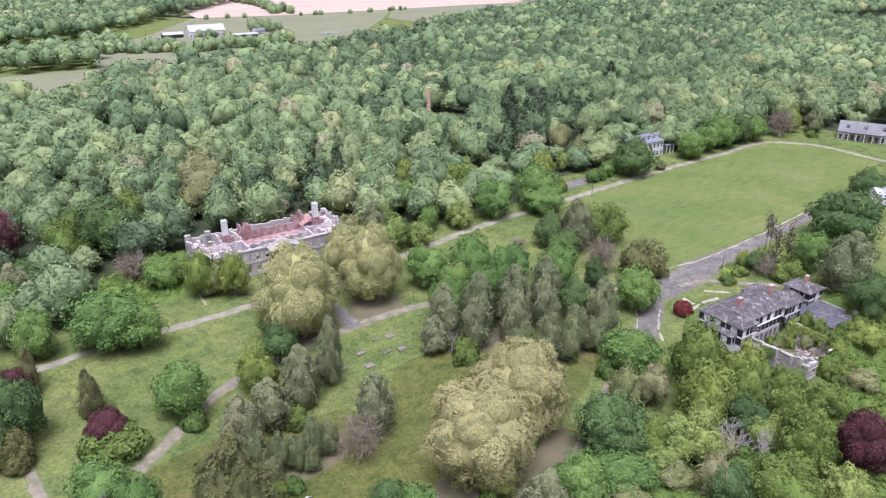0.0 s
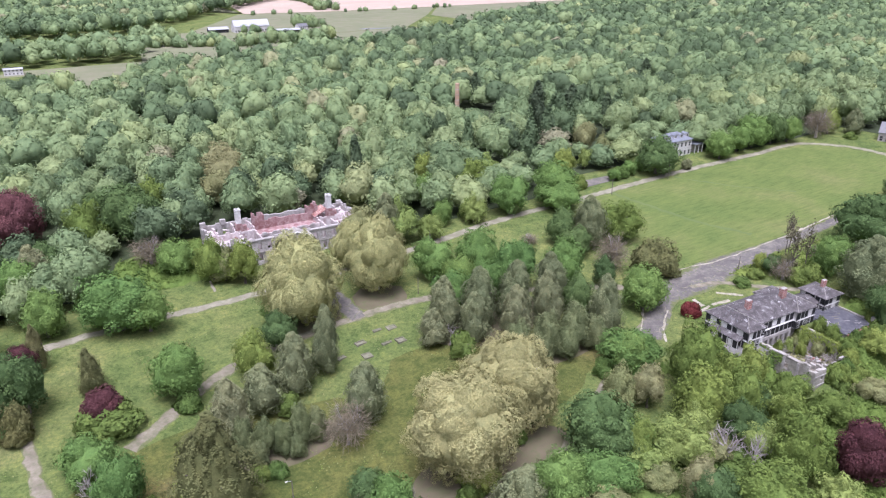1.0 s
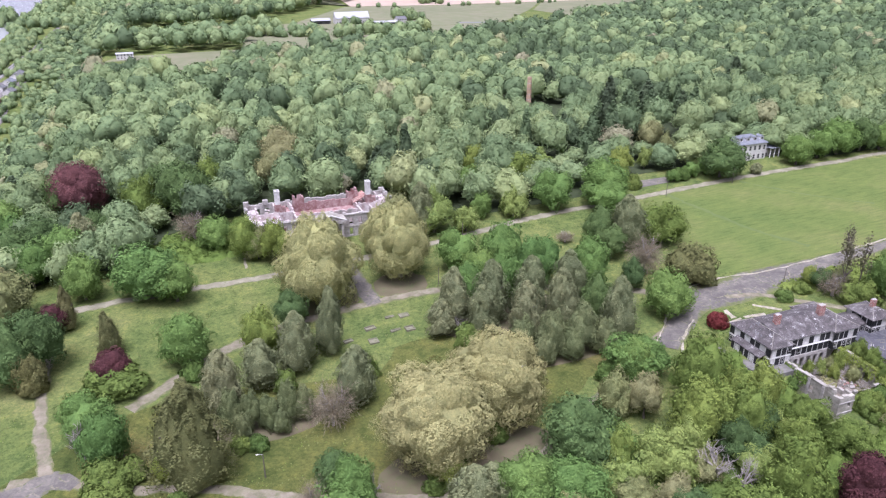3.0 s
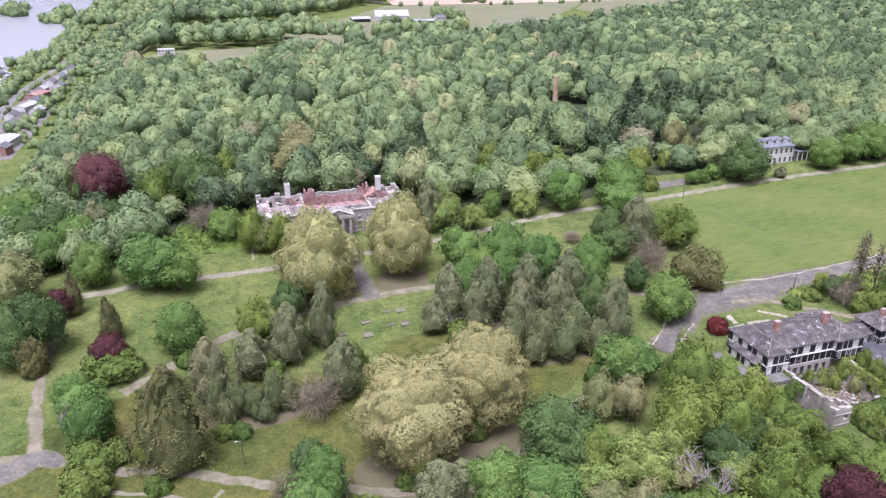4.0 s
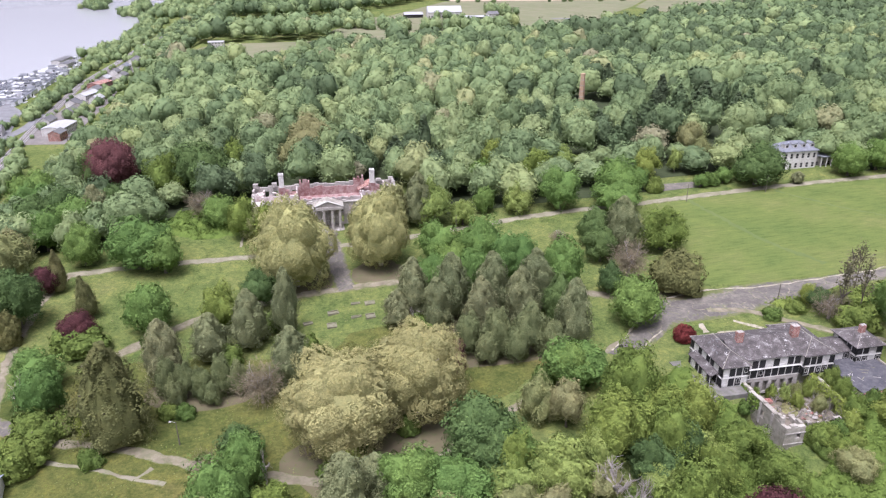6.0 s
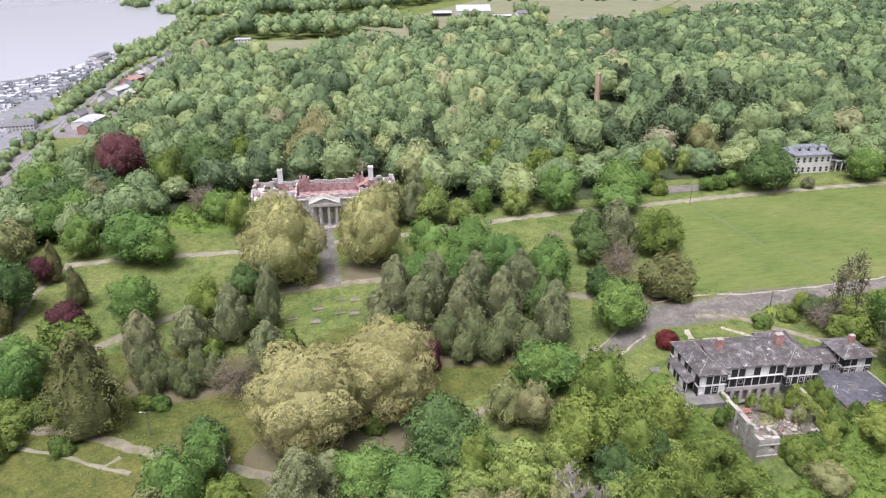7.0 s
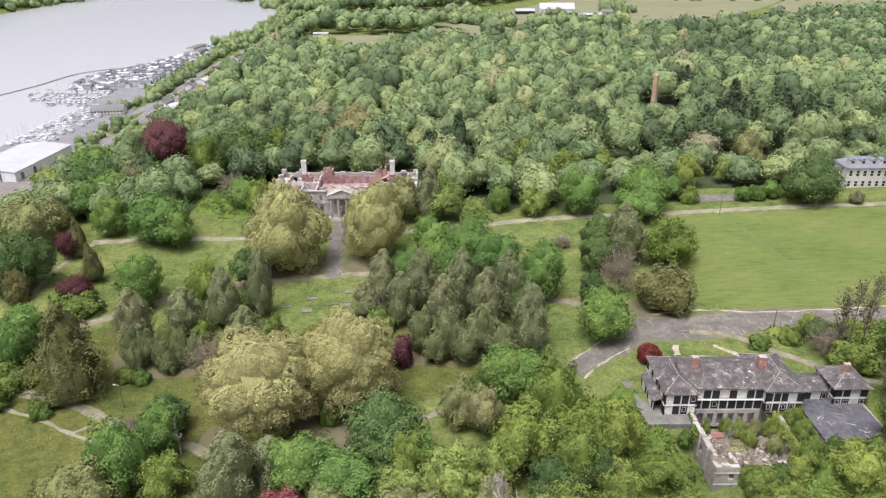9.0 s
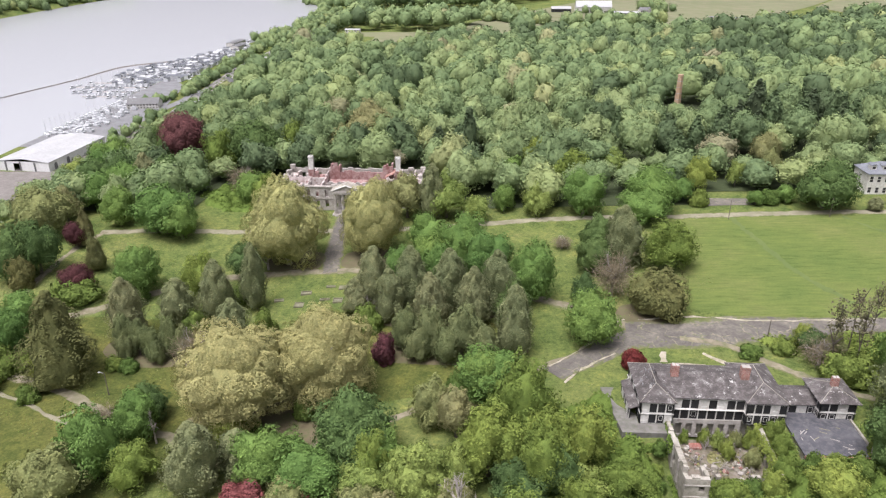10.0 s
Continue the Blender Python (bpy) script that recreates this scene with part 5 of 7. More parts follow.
    # chimneys, hollow at the top
    for x, y, zt in ((-15.1, 9.6, 17.6), (16.6, 9.0, 17.6)):
        ch = part("chimney", boxed(x - 1.1, y - 0.9, 0.4, x + 1.1, y + 0.9, 12.6, 0.05), PINKBRICK, h, "tall chimney with a pale hollow top")
        for bx in ((x - 0.85, y - 0.8, x + 0.85, y - 0.5), (x - 0.85, y + 0.5, x + 0.85, y + 0.8), (x - 0.85, y - 0.499, x - 0.55, y + 0.499), (x + 0.55, y - 0.499, x + 0.85, y + 0.499)):
            part("shaft", boxed(bx[0], bx[1], 12.601, bx[2], bx[3], zt), WHITE, ch, "pale rendered shaft")
        part("collar", boxed(x - 1.0, y - 0.95, zt - 0.5, x + 1.0, y - 0.802, zt - 0.2), WHITE, ch)
        part("shoulder", boxed(x + 1.12, y - 0.8, 0.4, x + 2.6, y + 0.8, 11.6, 0.1), PINKBRICK, ch)
    bm = boxed(-2.6, -3.0, -0.12, 2.6, 3.0, 0.12)
    bmesh.ops.transform(bm, matrix=pose(13.9, 13.0, 10.6, 0, -24, 0), verts=bm.verts)
    part("collapsed_roof", bm, BRICK, h, "dark red slab of collapsed roof leaning on the chimney")
    for x0, z0 in ((-24.0, 7.9), (-18.0, 7.6), (-12.0, 7.3), (18.5, 7.8), (22.0, 8.1)):
        for k in range(4):
            w = r.uniform(0.4, 1.3)
            bm = boxed(-w, -0.3, 0, w, 0.3, 0.5, 0.06)
            bmesh.ops.transform(bm, matrix=pose(x0 + r.uniform(-1.6, 1.6), r.uniform(2, 17), z0 + 0.3, r.uniform(-14, 14), r.uniform(-14, 14), r.uniform(0, 180)), verts=bm.verts)
            part("rubble", bm, (PLASTER, STONE, PINKBRICK)[k % 3], h)
    # red brick stair towers behind
    for x in (-9.0, 10.4):
        tw = part("stair_tower", turn(wall_bm(3.6, 12.4, 0.6, (), 1.6, r), x, 13.2, 0), PINKBRICK, h, "jagged red brick stair tower")
        part("tower_side", turn(wall_bm(3.0, 12.0, 0.6, (), 1.4, r), x + 0.6, 13.8, 0, 90), PINKBRICK, tw)
        part("tower_side", turn(wall_bm(3.0, 12.0, 0.6, (), 1.4, r), x + 3.6, 13.8, 0, 90), PINKBRICK, tw)
    # stub blocks along the parapets of the wings
    for x, y in ((-24.8, 0.5), (-19.5, 0.5), (-24.8, 10), (-18, 19.8), (-24.7, 19.8), (24.8, 0.5), (20.5, 0.5), (24.8, 10), (20, 19.8), (24.6, 19.8)):
        part("parapet_block", boxed(x - 0.9, y - 0.5, top + 0.02, x + 0.9, y + 0.7, top + r.uniform(0.9, 1.7), 0.06), STONE, h)
    # portico
    part("podium", boxed(-5.2, -5.4, -0.6, 5.2, -0.19, 0.9, 0.04), STONE, h, "granite podium")
    for i in range(4):
        part("step", boxed(-4.2, -5.41 - 0.36 * (i + 1), -0.6, 4.2, -5.41 - 0.36 * i, 0.72 - 0.18 * i), STONE, h)
    for x in (-4.0, -1.4, 1.4, 4.0):
        bm = lathe(bmesh.new(), [(0.72, 0), (0.72, 0.25), (0.56, 0.35), (0.55, 2.5), (0.50, 6.7), (0.46, 6.9), (0.68, 7.1), (0.70, 7.35)], 18, (x, -4.5, 0.9))
        part("column", bm, STONE, h, "round pale stone column")
    part("entablature", boxed(-5.0, -5.3, 8.26, 5.0, -0.31, 9.3, 0.06), STONE, h)
    bm = bmesh.new()
    prism(bm, [(-4.8, 9.32), (4.8, 9.32), (0.0, 11.2)], 0.31, 4.9)
    bmesh.ops.transform(bm, matrix=pose(0, 0, 0, 90), verts=bm.verts)
    part("pediment", bm, STONE, h, "triangular stone pediment")
    for s in (-1, 1):
        bm = bmesh.new()
        limb(bm, (s * 5.2, -5.15, 9.35), (0, -5.15, 11.45), 0.22, 0.22, 4)
        part("raking_cornice", bm, WHITE, h, "pale raking cornice")
        bm = bmesh.new()
        a, b, c, d = (s * 5.3, -5.2, 9.33), (0, -5.2, 11.42), (0, -0.25, 11.42), (s * 5.3, -0.25, 9.33)
        vs = [bm.verts.new(q) for q in (a, b, c, d)] + [bm.verts.new((q[0], q[1], q[2] + 0.12)) for q in (a, b, c, d)]
        for q in ((0, 1, 2, 3), (7, 6, 5, 4), (0, 4, 5, 1), (1, 5, 6, 2), (2, 6, 7, 3), (3, 7, 4, 0)):
            bm.faces.new([vs[i] for i in q])
        part("portico_roof", bm, RUINSTONE, h)
    for x in (-3.3, 0.0, 3.3):
        for z0, z1 in ((1.2, 4.0), (5.3, 7.6)):
            fr = part("window_frame", box(box(boxed(x - 0.06, -0.12, z0, x + 0.06, -0.02, z1), x - 0.65, -0.12, (z0 + z1) / 2 - 0.06, x - 0.061, -0.02, (z0 + z1) / 2 + 0.06), x + 0.061, -0.12, (z0 + z1) / 2 - 0.06, x + 0.65, -0.02, (z0 + z1) / 2 + 0.06), WHITE, h)


hall()


# ---- simple far houses ----
def plain_house(name, x, y, z, deg, L, D, H, ridge, wallmat, roofmat, label, hip=False, cols=0, rows_=1, dormers=0, category="house", win=(0.9, 1.4), gap=0.8):
    """A house with window openings filled by dark panes, a roof and, if asked, dormers and a columned porch."""
    h = thing(name, pose(x, y, z, 0, 0, deg), label, category)
    n = max(1, int(L / (win[0] + 1.3)))
    ops = []
    fl = H / rows_
    for k in range(rows_):
        for i in range(n):
            c = L * (i + 0.5) / n
            ops.append((c - win[0] / 2, c + win[0] / 2, k * fl + gap, min(k * fl + gap + win[1], (k + 1) * fl - 0.3)))
    part("wall", turn(wall_bm(L, H, 0.3, ops), -L / 2, -D / 2, 0), wallmat, h)
    part("wall", boxed(-L / 2, -D / 2 + 0.45, 0, L / 2, D / 2, H), wallmat, h)
    for a, b, c, d in ops:
        w = part("window", boxed(a - L / 2, -D / 2 + 0.12, c, b - L / 2, -D / 2 + 0.18, d), BLACK, h, "dark window pane")
        part("frame", boxed(a - L / 2, -D / 2 + 0.06, (c + d) / 2 - 0.05, b - L / 2, -D / 2 + 0.115, (c + d) / 2 + 0.05), WHITE, w)
    if hip:
        bm, tops, ra, rb = hip_bm(-L / 2, -D / 2, L / 2, D / 2, H + 0.02, ridge, 0.5)
        part("roof", bm, roofmat, h)
    else:
        part("roof", gable_bm(-L / 2 - 0.3, -D / 2, L / 2 + 0.3, D / 2, H + 0.05, ridge, 0.5), roofmat, h)
        for s in (-1, 1):
            bm = bmesh.new()
            bm.faces.new([bm.verts.new(q) for q in ((s * L / 2, -D / 2, H), (s * L / 2, D / 2, H), (s * L / 2, 0, ridge - 0.2))])
            part("gable", bm, wallmat, h)
    for i in range(dormers):
        dx = -L / 2 + L * (i + 0.5) / dormers
        zz = H + (ridge - H) * 0.30
        d = part("dormer", boxed(dx - 0.8, -D * 0.36, zz, dx + 0.8, -D * 0.1, zz + 1.5), WHITE, h, "white dormer window")
        part("pane", boxed(dx - 0.5, -D * 0.36 - 0.04, zz + 0.35, dx + 0.5, -D * 0.36 - 0.001, zz + 1.2), BLACK, d)
        part("dormer_roof", gable_bm(dx - 0.8, -D * 0.36 - 0.2, dx + 0.8, -D * 0.05, zz + 1.5, zz + 2.1, 0.15, 0.1, "y"), roofmat, d)
    for i in range(cols):
        cx = -L * 0.3 + L * 0.6 * i / max(cols - 1, 1)
        part("column", lathe(bmesh.new(), [(0.3, 0), (0.25, 0.2), (0.22, H - 0.3), (0.32, H)], 10, (cx, -D / 2 - 2.0, 0)), WHITE, h)
    if cols:
        part("porch_roof", boxed(-L * 0.34, -D / 2 - 2.5, H + 0.001, L * 0.34, -D / 2 - 0.51, H + 0.25), roofmat, h)
    return h


plain_house("dormitory", 263.5, 220.5, 5.2, 0, 15, 10, 7.6, 10.6, WHITE, BLUEROOF, "grey-white two-storey hall with a blue slate mansard roof", hip=True, rows_=2, dormers=4, win=(1.1, 1.9))
plain_house("dormitory_porch", 275.6, 219.5, 5.2, 0, 8, 5, 4.6, 5.6, STONE, BLUEROOF, "white columned side wing of the grey hall", hip=True, cols=3, rows_=1)
plain_house("school_hall", 374.5, 174.5, 6.4, -66, 24, 11, 4.6, 9.0, STONE, GREYROOF, "long low stone hall with three dormers and a porch", dormers=3, cols=5, win=(1.2, 2.2))
plain_house("cottage", 294, 123, 4.2, -20, 16, 8, 3.6, 6.6, WHITE, WHITEROOF, "cottage with a pale metal roof among the trees")
plain_house("farm_barn", 246, 842, 3, 0, 40, 14, 6.5, 13, WHITE, WHITEROOF, "long white farm barn with a pale roof", win=(1.6, 1.8), category="barn")
# closed walls painted black for the shade inside an open shed
plain_house("farm_shed", 210, 846, 3, 0, 22, 9, 4.0, 6.5, BLACK, WHITEROOF, "farm shed with a white roof, its shaded open inside painted as black walls", category="barn")
plain_house("farm_shed", 276, 802, 3, 0, 28, 9, 4.0, 5.6, BLACK, WHITEROOF, "low dark farm shed with a white roof", category="barn")
plain_house("farm_house", 300, 822, 3, 10, 12, 9, 5.0, 8.0, WHITE, GREYROOF, "white farmhouse beside the barns", rows_=2)
plain_house("white_building", 4, 640, float(ground_z(4, 640)), 0, 13, 8, 4.6, 5.4, WHITE, WHITEROOF, "white box-shaped building at the edge of the woods", rows_=2, category="building")
plain_house("small_shed", 5.5, 94.5, gz(5.5, 94.5) - 0.2, 12, 8, 5.5, 2.4, 4.0, WHITE, TIN, "small shed with a patched blue-grey roof", category="shed")
pond = sheet("pond", [(365, 806), (380, 800), (398, 796), (402, 790), (384, 790), (366, 796)], 0.35, WATER, "small pale farm pond", "pond", 20)

stack = thing("factory_chimney", Matrix.Translation((222.8, 345, 1.0)), "lone square brick chimney standing among the trees", "chimney")
bm = bmesh.new()
lathe(bm, [(2.1, 0), (2.0, 1.5), (1.75, 4), (1.3, 20.2), (1.45, 20.5), (1.45, 21.4), (1.3, 21.6)], 4)
part("shaft", bm, speckled("orange_brick", (0.40, 0.265, 0.17), (0.50, 0.36, 0.25), (0.28, 0.19, 0.13), 0.6, 0.35, 0.9, 0.3), stack)
for k in range(5):
    bm = lathe(bmesh.new(), [(1.78 - 0.085 * k, 0), (1.78 - 0.085 * k, 0.25)], 4, (0, 0, 6 + 3 * k))
    part("band", bm, STONE, stack)


# ---- foundations in the lawn, lamp posts ----
OLDSLAB = speckled("mossy_slab", (0.150, 0.142, 0.100), (0.225, 0.210, 0.150), (0.12, 0.13, 0.06), 0.9, 0.6, 0.95, 0.4)
for x, y, w, d, a in ((75.3, 151.4, 3.0, 1.8, 8), (85.7, 153.6, 2.8, 2.2, 4), (85.2, 146.6, 2.6, 2.4, 4), (74.6, 145.4, 2.6, 2.6, 2), (68.3, 148.2, 2.6, 1.4, 12), (81.4, 147.6, 2.8, 1.0, 6), (81.8, 154.4, 2.6, 1.0, 3)):
    s = thing("foundation", pose(x, y, gz(x, y), 0, 0, a), "low mossy concrete foundation sunk in the grass", "foundation", "foundations in the lawn")
    part("slab", boxed(-w / 2 + 0.2, -d / 2 + 0.2, -0.5, w / 2 - 0.2, d / 2 - 0.2, 0.14), OLDSLAB, s)
    for q in ((-w / 2, -d / 2, w / 2, -d / 2 + 0.199), (-w / 2, d / 2 - 0.199, w / 2, d / 2), (-w / 2, -d / 2 + 0.2, -w / 2 + 0.199, d / 2 - 0.2), (w / 2 - 0.199, -d / 2 + 0.2, w / 2, d / 2 - 0.2)):
        part("rim", boxed(q[0], q[1], -0.5, q[2], q[3], 0.30 + 0.12 * math.sin(7 * x + 3 * q[0])), OLDSLAB, s, "mossy stone rim")


def lamp_post(x, y, height, arm=True):
    p = thing("lamp_post", Matrix.Translation((x, y, gz(x, y))), "tall wooden lamp post with a small steel lamp head" if arm else "bare wooden utility pole by the road", "lamp post", "posts along the roads")
    part("post", lathe(bmesh.new(), [(0.14, -0.3), (0.13, 1), (0.09, height)], 8), POLE, p)
    if arm:
        bm = bmesh.new()
        limb(bm, (0, 0, height - 0.15), (-0.9, 0, height + 0.15), 0.04, 0.03)
        part("arm", bm, STEEL, p)
        part("lamp_head", boxed(-1.35, -0.14, height + 0.05, -0.85, 0.14, height + 0.2, 0.03), WHITE, p)


for x, y, height, arm in ((40.2, 105.4, 6.0, True), (174.6, 134.6, 5.6, True), (236, 195.5, 6.5, False), (204, 194.5, 6.5, False), (118.5, 190.0, 6.5, False), (100.5, 165.0, 5.5, False), (13.5, 119.5, 6.0, False), (192, 123.5, 5.5, False)):
    lamp_post(x, y, height, arm)

# ---- the woods behind: thousands of crowns, joined ----
def edge_back(x):
    return np.interp(x, [-40, 0, 40, 66, 110, 190, 280, 350, 470, 540, 710, 900, 1500], [575, 520, 498, 530, 575, 602, 606, 645, 712, 775, 830, 1000, 1120])


def wooded(x, y):
    main = (y > 206 + 3 * np.sin(x * 0.21)) & (y < edge_back(x)) & (x > -76)
    hall = (x > 44) & (x < 110) & (y < 235)
    glade = (x > 22) & (x < 60) & (y < 232)
    court = (x > 196) & (x < 224) & (y < 217)
    house = (x > 240) & (x < 275) & (y < 226)
    barn = (x > 330) & (x < 372) & (y < 206)
    chimney_clearing = ((x - 223) / 13) ** 2 + ((y - 334) / 18) ** 2 < 1
    main &= ~(hall | glade | court | house | barn | chimney_clearing)
    slope = (x > -69 - 20 * smoothstep((520 - y) / 80) - 52 * smoothstep((y - 900) / 60)) & (x < 0) & (y > 188) & (y < 1900) & ~((y > 530) & (y < 655) & (x > -30))
    strip = (y > 660) & (y < 736) & (x > -40) & (x < 115)
    far = (y > 872) & (y < 1480) & (x > -100) & (x < 125 + 0.70 * (y - 880)) & ~((x > 60) & (y > 1380))
    right = (x > 386) & (y > 120) & (y <= 210)
    beyond = (x > 900) & (y > 400) & (y < 1150)
    dell = (x > 225) & (x < 330) & (y > 40) & (y < 118) & (y < 40 + 0.5 * (x - 150))
    return (main | slope | strip | far | right | beyond | dell) & (y > 0.40 * x - 62)


def patchy(x, y, s):
    return np.array([noise.noise((a / s, b / s, 3.1)) for a, b in zip(x, y)])


NEAR_T = [crown_mesh(np.random.RandomState(40 + k), 2, 18, 1350, 0.050, 0.16, "round" if k % 3 == 0 else "egg", 0.34, aspect=2.4, core=0.93, tilt=0.20, fine=6, fuzz=0.06) for k in range(6)]
MID_T = [crown_mesh(np.random.RandomState(60 + k), 2, 13, 300, 0.075, 0.18, "round" if k % 2 else "egg", 0.31, aspect=2.4, core=0.95, tilt=0.16, fine=5, fuzz=0.06) for k in range(6)]
FAR_T = [crown_mesh(np.random.RandomState(80 + k), 1, 7, 84, 0.12, 0.22, "round", 0.26, aspect=2.4, core=0.965, tilt=0.14, fine=4, fuzz=0.05) for k in range(4)]
CONE_T = [crown_mesh(np.random.RandomState(95 + k), 1, 16, 420, 0.11, 0.03, "cone", 0.40, aspect=3.6, tilt=0.3, fine=2) for k in range(3)]


def wood(name, box_xy, spacing, templates, label, ylim):
    r = np.random.RandomState(int(spacing * 10))
    xs, ys = np.meshgrid(np.arange(box_xy[0], box_xy[1], spacing), np.arange(ylim[0], ylim[1], spacing * 0.9))
    xs = xs + (np.arange(xs.shape[0]) % 2)[:, None] * spacing / 2
    x, y = xs.ravel(), ys.ravel()
    x, y = x + r.uniform(-0.36, 0.36, len(x)) * spacing, y + r.uniform(-0.36, 0.36, len(x)) * spacing
    ok = wooded(x, y)
    for px, py, pr in planted:
        ok &= (x - px) ** 2 + (y - py) ** 2 > (pr * 0.75 + 1.2) ** 2
    x, y = x[ok], y[ok]
    n = len(x)
    rad = spacing * r.uniform(0.42, 0.70, n)
    h = rad * r.uniform(1.5, 1.9, n) + r.uniform(1.0, 8.0, n)
    slope = smoothstep((-8 - x) / 36)  # shorter trees on the bluff
    rad, h = rad * (1 - 0.15 * slope), h * (1 - 0.42 * slope)
    low = np.exp(-((x - 214) / 20) ** 2 - ((y - 318) / 34) ** 2)  # scrub round the lone chimney
    rad, h = rad * (1 - 0.3 * low), h * (1 - 0.5 * low)
    low = np.exp(-((x - 6) / 22) ** 2 - ((y - 244) / 12) ** 2)  # young growth before the copper beech
    rad, h = rad * (1 - 0.2 * low), h * (1 - 0.45 * low)
    zone = patchy(x, y, 70.0)
    # yellower near, greener far: distance haze put into the tint
    tint = np.clip(0.42 + 0.12 * np.clip((320 - y) / 90, 0, 1) - 0.10 * np.clip((x - 190) / 100, 0, 1) - 0.14 * np.clip((y - 380) / 150, 0, 1) + 0.30 * zone + r.normal(size=n) * 0.18, 0.08, 0.76)
    odd = r.uniform(size=n)
    tint = np.where(odd > 0.965, r.uniform(0.86, 1.0, n), tint)
    stand = (((x - 196) / 26) ** 2 + ((y - 256) / 11) ** 2 < 1) | (((x - 258) / 32) ** 2 + ((y - 284) / 24) ** 2 < 1) | (((x - 108) / 14) ** 2 + ((y - 250) / 8) ** 2 < 1)
    conif = (stand & (odd > 0.25)) | (odd < 0.006)
    tint = np.where(conif, r.uniform(0.03, 0.13, n), tint)
    front = (x > 165) & (x < 285) & (y < 244)  # low scrubby edge before the conifers
    h = np.where(stand & conif, h * 1.22, np.where(front, h * 0.7, h))
    allV, allF, allT, base = [], [], [], 0
    sets = [(t, [i for i in range(n) if not conif[i] and i % len(templates) == j]) for j, t in enumerate(templates)]
    sets += [(t, [i for i in range(n) if conif[i] and i % 3 == j]) for j, t in enumerate(CONE_T)]
    gzs = ground_z(x, y)
    for (V, F), who in sets:
        if not who:
            continue
        who = np.array(who)
        a = r.uniform(0, 6.28, len(who))
        ca, sa = np.cos(a)[:, None], np.sin(a)[:, None]
        rr = (rad[who] * np.where(conif[who], 0.75, 1.0))[:, None]
        X = (V[:, 0] * ca - V[:, 1] * sa) * rr + x[who][:, None]
        Y = (V[:, 0] * sa + V[:, 1] * ca) * rr + y[who][:, None]
        Z = V[:, 2] * h[who][:, None] + gzs[who][:, None]
        P = np.stack([X, Y, Z], -1)
        allV.append(P.reshape(-1, 3))
        allF.append((F[None] + (base + np.arange(len(who)) * len(V))[:, None, None]).reshape(-1, 3))
        allT.append(np.repeat(tint[who], len(V)))
        base += len(who) * len(V)
    ob = link(name, mesh_np(name, np.concatenate(allV), np.concatenate(allF), np.concatenate(allT), smooth=True), FOREST)
    return tagged(ob, label, "forest", kind="stuff")


for outline in ([(-60, 207), (20, 208), (24, 234), (40, 242), (116, 242), (118, 207), (195, 207), (196, 219), (238, 219), (240, 228), (280, 228), (282, 206), (328, 206), (374, 208), (388, 122), (1400, 560), (1500, 1100), (900, 995), (710, 828), (540, 770), (470, 708), (350, 640), (280, 600), (110, 570), (66, 525), (40, 494), (-60, 570)],):
    sheet("forest_floor", outline, 0.2, LITTER, "dark leaf litter and undergrowth under the woods", "ground", 40)
wood("near_woods", (-110, 470), 12.2, NEAR_T, "dense spring woodland of mixed greens behind the hall", (188, 330))
wood("middle_woods", (-110, 960), 12.6, MID_T, "dense spring woodland stretching back from the hall", (330, 560))
wood("outer_woods", (470, 1000), 12.6, FAR_T, "woodland beyond the open field", (150, 330))
wood("far_woods", (-110, 1500), 14.8, FAR_T, "distant hazy green woodland canopy", (560, 1480))
wood("side_woods", (215, 345), 10.4, NEAR_T, "woodland at the edge of the open field", (36, 118))

# ---- thickets: ivy, brambles and scrub over the ground ----
def thicket(name, inside, span, step, high, leaves, size, mat, label, seed):
    """A low uneven mass of leaves over the land where inside(x, y) holds."""
    r = np.random.RandomState(seed)
    xs, ys = np.arange(span[0], span[1] + step, step), np.arange(span[2], span[3] + step, step)
    X, Y = np.meshgrid(xs, ys)
    lump = np.array([noise.noise((a * 0.16, b * 0.16, seed)) * 0.7 + noise.noise((a * 0.42, b * 0.42, seed)) * 0.8 for a, b in zip(X.ravel(), Y.ravel())]).reshape(X.shape)
    H = np.where(inside(X, Y), np.maximum(high * (0.5 + lump), 0.12), -0.5)
    Z = ground_z(X, Y) + H
    nx2 = len(xs)
    i = (np.arange(len(ys) - 1)[:, None] * nx2 + np.arange(nx2 - 1)[None]).ravel()
    F = np.concatenate([np.stack([i, i + 1, i + nx2 + 1], -1), np.stack([i, i + nx2 + 1, i + nx2], -1)])
    V = np.stack([X, Y, Z - 0.08], -1).reshape(-1, 3)
    x, y = r.uniform(span[0], span[1], leaves * 3), r.uniform(span[2], span[3], leaves * 3)
    k = np.where(inside(x, y))[0][:leaves]
    x, y = x[k], y[k]
    ix, iy = np.clip(((x - span[0]) / step).astype(int), 0, nx2 - 1), np.clip(((y - span[2]) / step).astype(int), 0, len(ys) - 1)
    p = np.c_[x, y, ground_z(x, y) + np.maximum(H[iy, ix], 0.1) + r.uniform(-0.1, 0.35, len(x))]
    out = r.normal(size=p.shape) * 0.6 + [0, 0, 1]
    out /= np.linalg.norm(out, axis=1)[:, None]
    side = np.cross(out, r.normal(size=p.shape))
    side /= np.linalg.norm(side, axis=1)[:, None]
    up = np.cross(out, side)
    s = size * r.uniform(0.6, 1.5, len(p))[:, None]
    L = np.stack([p - side * s, p + side * s, p + up * s * 1.4], 1).reshape(-1, 3)
    F2 = len(V) + 3 * np.arange(len(p))[:, None] + [0, 1, 2]
    used = np.concatenate([F, F2])
    return tagged(link(name, mesh_np(name, np.concatenate([V, L]), used, smooth=True), mat), label, "undergrowth", kind="stuff")


